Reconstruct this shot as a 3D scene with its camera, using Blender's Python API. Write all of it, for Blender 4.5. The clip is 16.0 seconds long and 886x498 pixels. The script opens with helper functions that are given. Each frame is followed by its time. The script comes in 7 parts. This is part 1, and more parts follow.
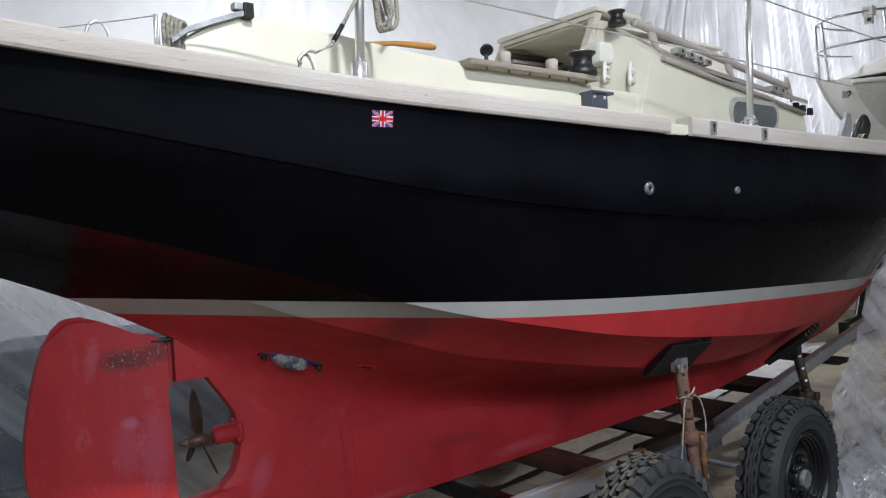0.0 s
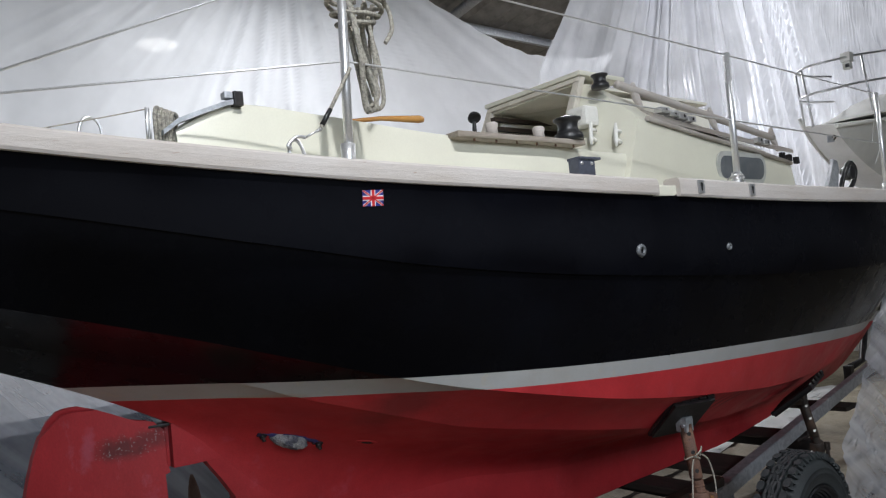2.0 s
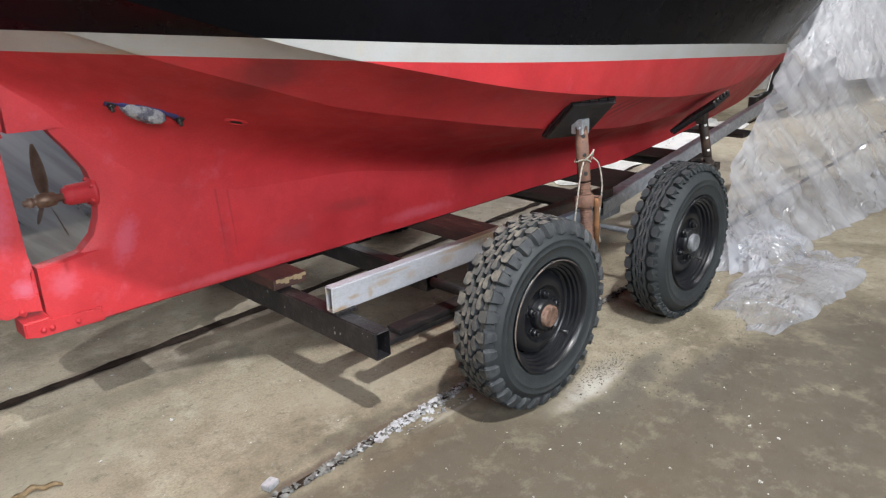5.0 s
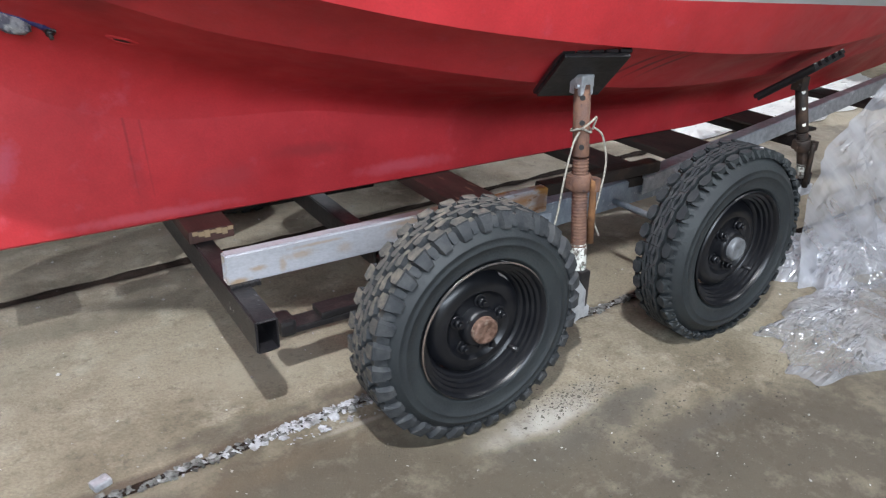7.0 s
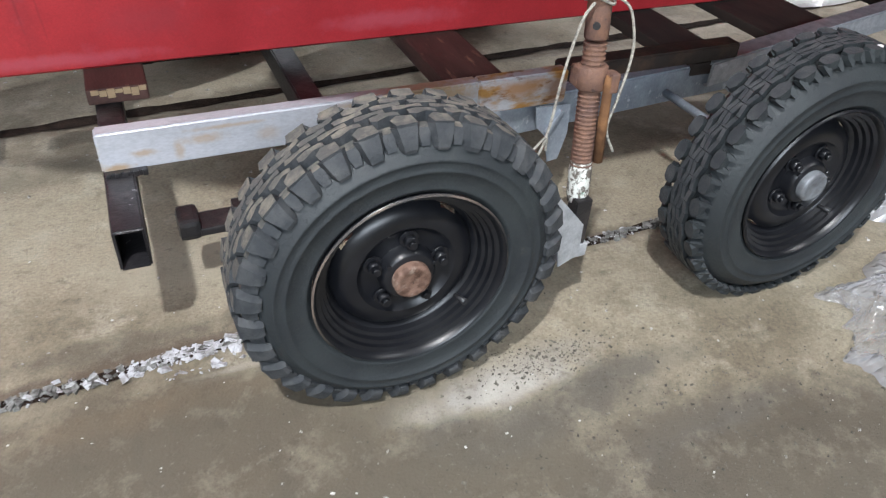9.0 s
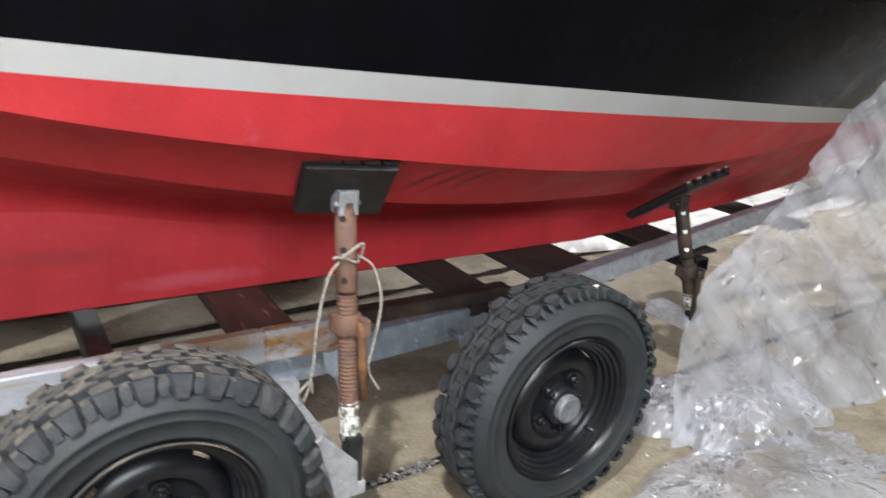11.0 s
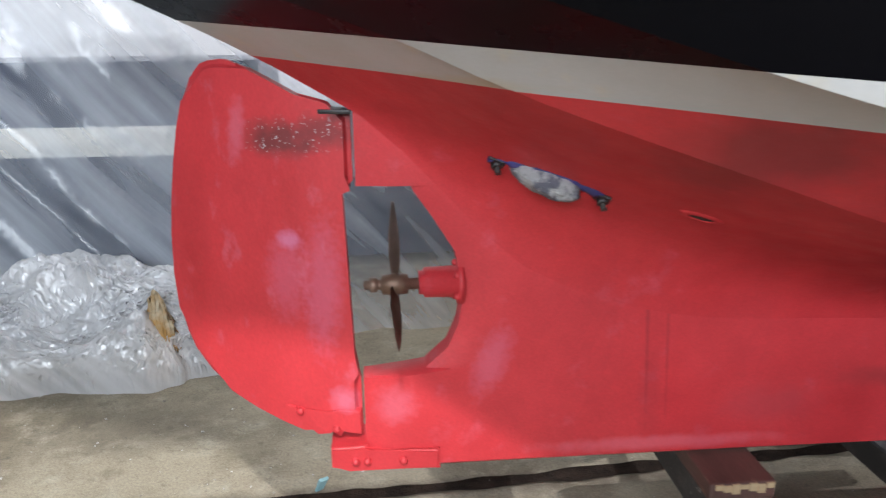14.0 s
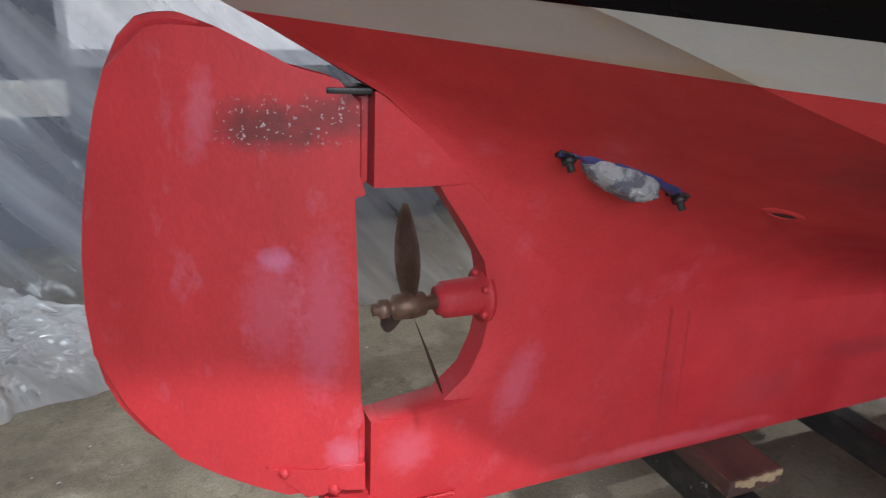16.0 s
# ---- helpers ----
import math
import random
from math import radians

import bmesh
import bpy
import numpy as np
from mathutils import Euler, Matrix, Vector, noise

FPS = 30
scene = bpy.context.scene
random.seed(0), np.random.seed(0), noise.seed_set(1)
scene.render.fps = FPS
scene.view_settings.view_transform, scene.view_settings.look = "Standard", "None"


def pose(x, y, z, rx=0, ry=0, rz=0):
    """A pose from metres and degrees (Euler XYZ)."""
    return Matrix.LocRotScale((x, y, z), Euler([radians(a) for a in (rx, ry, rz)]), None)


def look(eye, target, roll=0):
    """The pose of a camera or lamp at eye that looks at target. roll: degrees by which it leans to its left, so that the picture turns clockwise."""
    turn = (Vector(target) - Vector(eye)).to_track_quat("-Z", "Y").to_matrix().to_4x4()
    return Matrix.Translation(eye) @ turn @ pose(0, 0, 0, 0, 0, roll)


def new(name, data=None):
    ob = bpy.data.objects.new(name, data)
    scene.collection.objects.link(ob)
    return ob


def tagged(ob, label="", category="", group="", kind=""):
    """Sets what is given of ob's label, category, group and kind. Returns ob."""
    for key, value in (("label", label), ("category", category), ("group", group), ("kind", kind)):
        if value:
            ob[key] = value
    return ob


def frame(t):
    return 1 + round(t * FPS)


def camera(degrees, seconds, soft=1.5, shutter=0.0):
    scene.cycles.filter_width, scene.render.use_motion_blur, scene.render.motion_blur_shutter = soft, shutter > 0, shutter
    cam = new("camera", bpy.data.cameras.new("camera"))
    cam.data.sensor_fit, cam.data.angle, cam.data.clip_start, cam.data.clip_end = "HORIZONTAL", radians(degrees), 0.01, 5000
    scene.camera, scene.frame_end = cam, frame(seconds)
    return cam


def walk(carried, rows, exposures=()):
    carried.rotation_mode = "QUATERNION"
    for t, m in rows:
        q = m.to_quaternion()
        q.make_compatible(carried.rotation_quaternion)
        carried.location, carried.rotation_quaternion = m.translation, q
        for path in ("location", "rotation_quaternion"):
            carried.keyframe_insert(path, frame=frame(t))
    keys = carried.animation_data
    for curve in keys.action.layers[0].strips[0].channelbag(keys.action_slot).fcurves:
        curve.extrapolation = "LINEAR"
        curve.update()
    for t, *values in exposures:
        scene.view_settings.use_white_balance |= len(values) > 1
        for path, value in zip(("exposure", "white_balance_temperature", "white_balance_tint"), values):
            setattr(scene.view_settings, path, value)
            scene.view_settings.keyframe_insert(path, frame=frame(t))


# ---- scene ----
cam = camera(63.0, 16.0, 1.2, 0.4)
PATH = [
    (0, (-2.184, -1.504, 1.595), (-0.917, 0.042, 1.541), -3.2),
    (0.5, (-2.182, -1.505, 1.606), (-0.919, 0.045, 1.565), -3.6),
    (1, (-2.185, -1.516, 1.626), (-0.914, 0.027, 1.66), -4.1),
    (1.5, (-2.181, -1.524, 1.648), (-0.908, 0.016, 1.736), -4.9),
    (2, (-2.174, -1.52, 1.651), (-0.895, 0.016, 1.747), -5.8),
    (2.5, (-2.151, -1.504, 1.611), (-0.898, 0.051, 1.51), -6.0),
    (3, (-2.133, -1.498, 1.565), (-0.903, 0.041, 1.221), -5.7),
    (3.5, (-2.117, -1.485, 1.524), (-0.891, 0.018, 1.039), -5.2),
    (4, (-2.095, -1.468, 1.486), (-0.849, -0.023, 0.885), -3.8),
    (4.2, (-2.080, -1.460, 1.470), (-0.798, -0.054, 0.853), -3.1),
    (4.72, (-2.003, -1.440, 1.451), (-0.671, -0.093, 0.809), -1.9),
    (5.25, (-1.840, -1.418, 1.458), (-0.523, -0.060, 0.810), -1.3),
    (5.78, (-1.622, -1.400, 1.468), (-0.369, 0.010, 0.803), -0.6),
    (6.3, (-1.381, -1.389, 1.458), (-0.226, 0.077, 0.739), 1.1),
    (6.5, (-1.274, -1.388, 1.448), (-0.16, 0.095, 0.698), 2.0),
    (7, (-1.044, -1.382, 1.422), (-0.05, 0.137, 0.582), 1.5),
    (7.5, (-0.84, -1.294, 1.383), (0.091, 0.227, 0.476), 4.0),
    (8, (-0.616, -1.23, 1.358), (0.223, 0.187, 0.224), 6.1),
    (8.5, (-0.472, -1.104, 1.343), (0.196, 0.314, 0.1), 3.4),
    (9, (-0.421, -1.027, 1.328), (0.263, 0.393, 0.097), 4.0),
    (9.2, (-0.404, -1.004, 1.325), (0.351, 0.375, 0.088), 5.5),
    (9.72, (-0.316, -1.023, 1.329), (0.611, 0.323, 0.176), 7.6),
    (10.25, (-0.218, -1.157, 1.360), (0.841, 0.257, 0.423), 7.2),
    (10.78, (-0.193, -1.278, 1.400), (0.896, 0.245, 0.698), 5.3),
    (11.3, (-0.326, -1.257, 1.429), (0.655, 0.383, 0.839), 3.0),
    (11.5, (-0.4, -1.202, 1.429), (0.511, 0.478, 0.839), 2.1),
    (12, (-0.629, -1.074, 1.446), (0.106, 0.687, 0.845), 0.4),
    (12.5, (-0.8, -0.951, 1.43), (-0.264, 0.884, 0.841), -0.6),
    (13, (-0.944, -0.771, 1.413), (-0.671, 1.124, 0.836), -1.2),
    (13.5, (-1.066, -0.59, 1.402), (-0.905, 1.323, 0.84), -0.1),
    (14, (-1.27, -0.412, 1.421), (-1.101, 1.494, 0.839), -0.4),
    (14.5, (-1.428, -0.276, 1.426), (-1.186, 1.612, 0.812), -0.5),
    (15, (-1.483, -0.13, 1.439), (-1.148, 1.731, 0.788), 0.4),
    (15.5, (-1.558, -0.03, 1.421), (-1.04, 1.774, 0.729), 2.5),
    (16, (-1.676, 0.017, 1.428), (-0.901, 1.722, 0.727), 2.8),
]
walk(cam, [(t, look(eye, target, roll)) for t, eye, target, roll in PATH],
     exposures=[(0.0, -1.27, 6150, 10), (2.0, -1.50, 6150, 10), (2.5, -1.55, 6300, 10), (3.0, -0.60, 6500, 10), (3.5, -0.04, 6800, 10), (4.2, 0.02, 6700, 10), (6.5, -0.12, 6050, 10), (8.5, -0.16, 6100, 10), (9.0, 0.03, 6150, 10), (11.5, 0.13, 6500, 10), (12.0, 0.24, 6500, 10), (12.5, 0.28, 6500, 10),
                (13.0, 0.18, 6400, 10), (14.0, 0.10, 6300, 10), (15.0, -0.12, 6250, 10), (15.5, -0.17, 6250, 11), (16.0, -0.22, 6250, 11)])

# ---- world and lamps ----
world = bpy.data.worlds.new("hall_air")
scene.world = world
world.use_nodes = True
world.node_tree.nodes["Background"].inputs[0].default_value = (0.80, 0.88, 1.0, 1)
world.node_tree.nodes["Background"].inputs[1].default_value = 0.13


def area_lamp(name, eye, target, size, watts, color):
    data = bpy.data.lights.new(name, "AREA")
    data.shape, data.size, data.energy, data.color = "DISK", size, watts, color
    ob = new(name, data)
    ob.matrix_world = look(eye, target)
    return ob


# the last three are fill lamps, added to brighten the polythene sheets
LAMPS = [((-1.45, -2.05, 4.7), 440), ((3.6, -1.9, 4.7), 95), ((0.65, 6.5, 4.6), 720), ((8.3, 5.6, 6.5), 2700), ((-5.0, 5.2, 4.8), 250), ((2.5, 2.5, 5.0), 140)]
for eye, watts in LAMPS:
    area_lamp("hall_or_fill_light", eye, (eye[0], eye[1], 0), 0.2, watts, (1.0, 0.98, 0.96))
# cool fill light, added at an unseen gap in the long wall behind the camera
strip = bpy.data.lights.new("wall_gap_fill", "AREA")
strip.shape, strip.size, strip.size_y, strip.energy, strip.color = "RECTANGLE", 6.0, 1.3, 880, (0.87, 0.94, 1.0)
new("wall_gap_fill", strip).matrix_world = look((-3.2, -6.93, 4.3), (-1.8, 1.0, 1.0))


# ---- materials ----
def material(name, color, rough=0.6, metal=0.0, second=None, scale=6.0, low=0.4, high=0.65, bump=0.0, bump_scale=60.0,
             third=None, third_scale=25.0, third_low=0.6, third_high=0.7, coat=0.0, stretch=(1, 1, 1), rough_var=0.0, spread=0.0, speckle=0.09, speckle_scale=170.0):
    """Two noise scales of colour, fine relief, roughness that varies with the grain."""
    m = bpy.data.materials.new(name)
    m.use_nodes = True
    n, l = m.node_tree.nodes, m.node_tree.links
    b = n["Principled BSDF"]
    b.inputs["Roughness"].default_value, b.inputs["Metallic"].default_value = rough, metal
    b.inputs["Coat Weight"].default_value, b.inputs["Coat Roughness"].default_value = coat, 0.06
    co, mp = n.new("ShaderNodeTexCoord"), n.new("ShaderNodeMapping")
    mp.inputs["Scale"].default_value = stretch
    l.new(co.outputs["Object"], mp.inputs["Vector"])

    def grain(sc, lo, hi, detail=6.0):
        t, r = n.new("ShaderNodeTexNoise"), n.new("ShaderNodeMapRange")
        t.inputs["Scale"].default_value, t.inputs["Detail"].default_value = sc, detail
        t.inputs["Roughness"].default_value = 0.62
        r.inputs["From Min"].default_value, r.inputs["From Max"].default_value = lo, hi
        l.new(mp.outputs["Vector"], t.inputs["Vector"])
        l.new(t.outputs["Fac"], r.inputs["Value"])
        return r.outputs["Result"]

    out = None
    rgb = n.new("ShaderNodeRGB")
    rgb.outputs[0].default_value = (*color, 1)
    out = rgb.outputs[0]
    for col, sc, lo, hi in ((second, scale, low, high), (third, third_scale, third_low, third_high)):
        if col is None:
            continue
        mix = n.new("ShaderNodeMix")
        mix.data_type = "RGBA"
        l.new(grain(sc, lo, hi), mix.inputs[0])
        l.new(out, mix.inputs[6])
        mix.inputs[7].default_value = (*col, 1)
        out = mix.outputs[2]
    if spread:
        info, hsv, mr = n.new("ShaderNodeObjectInfo"), n.new("ShaderNodeHueSaturation"), n.new("ShaderNodeMapRange")
        mr.inputs["To Min"].default_value, mr.inputs["To Max"].default_value = 1 - spread, 1 + spread
        l.new(info.outputs["Random"], mr.inputs["Value"])
        l.new(mr.outputs["Result"], hsv.inputs["Value"])
        l.new(out, hsv.inputs["Color"])
        out = hsv.outputs["Color"]
    if speckle:
        hsv2, mr2 = n.new("ShaderNodeHueSaturation"), n.new("ShaderNodeMapRange")
        mr2.inputs["To Min"].default_value, mr2.inputs["To Max"].default_value = 1 - speckle, 1 + speckle
        l.new(grain(speckle_scale, 0.3, 0.7, 3.0), mr2.inputs["Value"])
        l.new(mr2.outputs["Result"], hsv2.inputs["Value"])
        l.new(out, hsv2.inputs["Color"])
        out = hsv2.outputs["Color"]
    l.new(out, b.inputs["Base Color"])
    if rough_var:
        r = n.new("ShaderNodeMapRange")
        r.inputs["To Min"].default_value, r.inputs["To Max"].default_value = max(rough - rough_var, 0.02), min(rough + rough_var, 1)
        l.new(grain(scale * 2.3, 0.35, 0.65), r.inputs["Value"])
        l.new(r.outputs["Result"], b.inputs["Roughness"])
    if bump:
        bp = n.new("ShaderNodeBump")
        bp.inputs["Strength"].default_value, bp.inputs["Distance"].default_value = 1.0, bump
        l.new(grain(bump_scale, 0.3, 0.7), bp.inputs["Height"])
        l.new(bp.outputs["Normal"], b.inputs["Normal"])
    return m


def plastic_sheet(name, clear, tint=(0.86, 0.9, 0.95), shine=0.14, gloss=0.2, crease=0.03, fine=5.0, streak=0.0):
    """Thin crumpled polythene: part of the light passes straight, part is scattered, part shines."""
    m = bpy.data.materials.new(name)
    m.use_nodes = True
    n, l = m.node_tree.nodes, m.node_tree.links
    n.remove(n["Principled BSDF"])
    out = n["Material Output"]
    tr, df, tl, gl = (n.new("ShaderNodeBsdf" + k) for k in ("Transparent", "Diffuse", "Translucent", "Glossy"))
    for s in (df, tl):
        s.inputs["Color"].default_value = (*tint, 1)
    gl.inputs["Roughness"].default_value = gloss
    a, c, d = (n.new("ShaderNodeMixShader") for _ in range(3))
    a.inputs[0].default_value = 0.45
    l.new(df.outputs[0], a.inputs[1]), l.new(tl.outputs[0], a.inputs[2])
    noi, mr = n.new("ShaderNodeTexNoise"), n.new("ShaderNodeMapRange")
    noi.inputs["Scale"].default_value, noi.inputs["Detail"].default_value = 3.0, 6
    mr.inputs["From Min"].default_value, mr.inputs["From Max"].default_value = 0.3, 0.7
    mr.inputs["To Min"].default_value, mr.inputs["To Max"].default_value = max(clear - 0.08 - streak, 0.0), min(clear + 0.08 + streak, 1)
    co = n.new("ShaderNodeTexCoord")
    sm = n.new("ShaderNodeMapping")
    if streak:
        sm.vector_type = "TEXTURE"
        sm.inputs["Rotation"].default_value, sm.inputs["Scale"].default_value = (0, radians(-42), 0), (0.45, 1, 5.0)
    l.new(co.outputs["Object"], sm.inputs["Vector"]), l.new(sm.outputs["Vector"], noi.inputs["Vector"])
    l.new(noi.outputs["Fac"], mr.inputs["Value"])
    l.new(mr.outputs["Result"], c.inputs[0])
    l.new(a.outputs[0], c.inputs[1]), l.new(tr.outputs[0], c.inputs[2])
    d.inputs[0].default_value = shine
    l.new(c.outputs[0], d.inputs[1]), l.new(gl.outputs[0], d.inputs[2])
    n2, bp = n.new("ShaderNodeTexNoise"), n.new("ShaderNodeBump")
    n2.inputs["Scale"].default_value, n2.inputs["Detail"].default_value, n2.inputs["Distortion"].default_value = fine, 7, 0.2
    bp.inputs["Distance"].default_value = crease
    mp = n.new("ShaderNodeMapping")
    mp.inputs["Rotation"].default_value, mp.inputs["Scale"].default_value = (0, 0.5, 0), (1.6, 1, 0.35)
    l.new(co.outputs["Object"], mp.inputs["Vector"])
    l.new(mp.outputs["Vector"], n2.inputs["Vector"])
    l.new(n2.outputs["Fac"], bp.inputs["Height"])
    normal = bp.outputs["Normal"]
    for s in (df, gl, tl):
        l.new(normal, s.inputs["Normal"])
    l.new(d.outputs[0], out.inputs["Surface"])
    return m


M_CONCRETE = material("concrete", (0.268, 0.232, 0.168), 0.8, second=(0.150, 0.124, 0.084), scale=1.6, low=0.46, high=0.64,
                      third=(0.335, 0.302, 0.232), third_scale=7.0, third_low=0.52, third_high=0.72, bump=0.0012, bump_scale=150, rough_var=0.12, speckle=0.22, speckle_scale=120.0)
def floor_stains_and_tones(m):
    smear = (0.088, 0.080, 0.066)
    haze = (0.098, 0.083, 0.060)
    dark, pale, brown = (0.070, 0.058, 0.042), (0.31, 0.278, 0.21), (0.075, 0.052, 0.036)
    # the widest dark and haze patches make the floor darker towards the front
    for cx, cy, rx, ry, col, k, grain in (
            (0.15, -0.44, 0.95, 0.17, (0.076, 0.062, 0.043), 0.85, 10), (-0.35, -0.30, 0.6, 0.16, (0.076, 0.060, 0.040), 0.8, 9), (0.85, -0.70, 0.8, 0.2, (0.078, 0.066, 0.050), 0.85, 9),
            (0.19, -0.045, 0.24, 0.06, (0.42, 0.40, 0.37), 0.75, 20), (0.36, 0.005, 0.18, 0.05, (0.30, 0.275, 0.235), 0.6, 30), (0.05, -0.125, 0.20, 0.05, smear, 0.8, 9), (0.19, -0.195, 0.24, 0.075, smear, 0.85, 8), (0.38, -0.155, 0.22, 0.07, smear, 0.8, 8), (0.55, -0.100, 0.20, 0.05, smear, 0.75, 10), (0.49, -0.385, 0.26, 0.09, smear, 0.85, 9), (0.70, -0.50, 0.3, 0.1, smear, 0.7, 9), (0.85, -0.42, 0.5, 0.14, dark, 0.7, 30), (0.2, -0.86, 1.6, 0.52, dark, 0.9, 7), (1.35, -0.80, 0.8, 0.46, dark, 0.85, 8), (-0.75, -0.50, 0.9, 0.42, (0.088, 0.068, 0.045), 1.0, 5), (-0.62, 0.0, 0.75, 0.30, (0.078, 0.059, 0.037), 1.0, 6), (-0.575, 0.07, 0.014, 0.07, (0.045, 0.036, 0.026), 0.8, 40), (-0.70, 0.10, 0.012, 0.08, (0.045, 0.036, 0.026), 0.6, 40), (-0.55, -0.36, 0.10, 0.03, dark, 0.8, 20), (-0.32, -0.33, 0.025, 0.10, dark, 0.8, 20), (0.62, -0.30, 0.30, 0.05, (0.10, 0.094, 0.085), 0.8, 14), (1.0, -0.62, 0.35, 0.12, (0.09, 0.084, 0.076), 0.7, 12), (-0.95, -0.1, 0.3, 0.10, (0.12, 0.095, 0.06), 0.6, 14),
            (-0.30, -0.16, 0.035, 0.10, dark, 0.6, 30), (-0.13, -0.15, 0.035, 0.09, dark, 0.45, 30), (-0.55, -0.12, 0.03, 0.09, dark, 0.4, 30), (-0.75, -0.22, 0.7, 0.28, dark, 0.75, 10),
            (-0.95, 0.31, 0.35, 0.035, brown, 0.8, 25), (-1.0, 1.60, 1.2, 0.05, brown, 0.7, 20), (1.0, 1.72, 1.2, 0.05, brown, 0.7, 20), (-2.6, 1.50, 0.8, 0.05, brown, 0.6, 20), (-0.45, 0.335, 0.35, 0.04, brown, 0.75, 25), (0.75, 0.385, 0.4, 0.04, brown, 0.7, 25), (-0.28, 0.23, 0.16, 0.012, (0.36, 0.33, 0.28), 0.6, 60),
            (-0.6, 0.16, 0.35, 0.05, (0.17, 0.12, 0.07), 0.6, 25), (-0.4, 0.66, 0.25, 0.14, pale, 0.6, 14), (-1.5, 1.0, 0.5, 0.2, pale, 0.5, 14), (-2.1, 1.1, 0.3, 0.12, dark, 0.5, 14), (-2.2, 2.1, 0.4, 0.2, dark, 0.5, 14),
            (-1.0, 1.30, 0.5, 0.10, dark, 0.45, 14), (-0.75, 0.05, 1.0, 0.20, haze, 0.8, 6), (-0.1, -0.30, 0.8, 0.20, haze, 0.75, 6), (0.75, -0.62, 0.9, 0.24, haze, 0.9, 6), (0.5, -0.28, 0.45, 0.06, haze, 0.7, 14), (-0.62, 0.40, 0.28, 0.05, haze, 0.7, 18), (-0.24, 0.40, 0.16, 0.06, (0.09, 0.07, 0.05), 0.8, 18), (1.7, 1.2, 0.6, 0.3, pale, 0.5, 10)):
        add_stain_or_shading(m, (cx, cy, 0), (rx, ry, 1), col, k, 0, grain)


M_JOINT = material("joint_filler", (0.014, 0.0085, 0.0065), 0.95, second=(0.034, 0.022, 0.016), scale=14, bump=0.006, bump_scale=120)
M_JOINT.node_tree.nodes["Principled BSDF"].inputs["Specular IOR Level"].default_value = 0.1
M_DEBRIS = material("white_grit", (0.55, 0.54, 0.52), 0.7, second=(0.16, 0.145, 0.12), scale=45, low=0.42, high=0.56)
M_GRIT = material("dark_grit", (0.20, 0.20, 0.19), 0.85, second=(0.06, 0.055, 0.05), scale=40, low=0.4, high=0.6)
M_SAND = material("dark_sand", (0.045, 0.040, 0.033), 0.9, second=(0.16, 0.145, 0.115), scale=60)
M_FLAKE = material("white_paint_flake", (0.42, 0.42, 0.44), 0.6, second=(0.24, 0.235, 0.23), scale=30, low=0.45, high=0.6)
M_BLACK = material("navy_black_gelcoat", (0.0022, 0.0022, 0.0032), 0.27, second=(0.0032, 0.0035, 0.0055), scale=2.2, rough_var=0.05)
M_BLACK.node_tree.nodes["Principled BSDF"].inputs["Specular IOR Level"].default_value = 0.045
M_STRIPE = material("white_boot_stripe", (0.375, 0.38, 0.385), 0.5, second=(0.35, 0.345, 0.335), scale=5.0, third=(0.42, 0.37, 0.28), third_scale=13, third_low=0.60, third_high=0.8, speckle=0.03)
RED_SET = dict(second=(0.37, 0.017, 0.023), scale=2.6, low=0.36, high=0.64, third=(0.56, 0.13, 0.19), third_scale=11.0, third_low=0.60, third_high=1.3, bump=0.0004, bump_scale=60, rough_var=0.1)
M_RED = material("red_antifouling", (0.49, 0.026, 0.034), 0.6, **RED_SET)
M_REDKEEL = material("red_keel_antifouling", (0.49, 0.026, 0.034), 0.6, **RED_SET)
M_REDRUDDER = material("worn_red_rudder", (0.48, 0.026, 0.034), 0.6, **{**RED_SET, "third": (0.55, 0.19, 0.27), "third_scale": 15.0, "third_low": 0.59, "third_high": 1.1, "stretch": (1, 1, 0.6)})


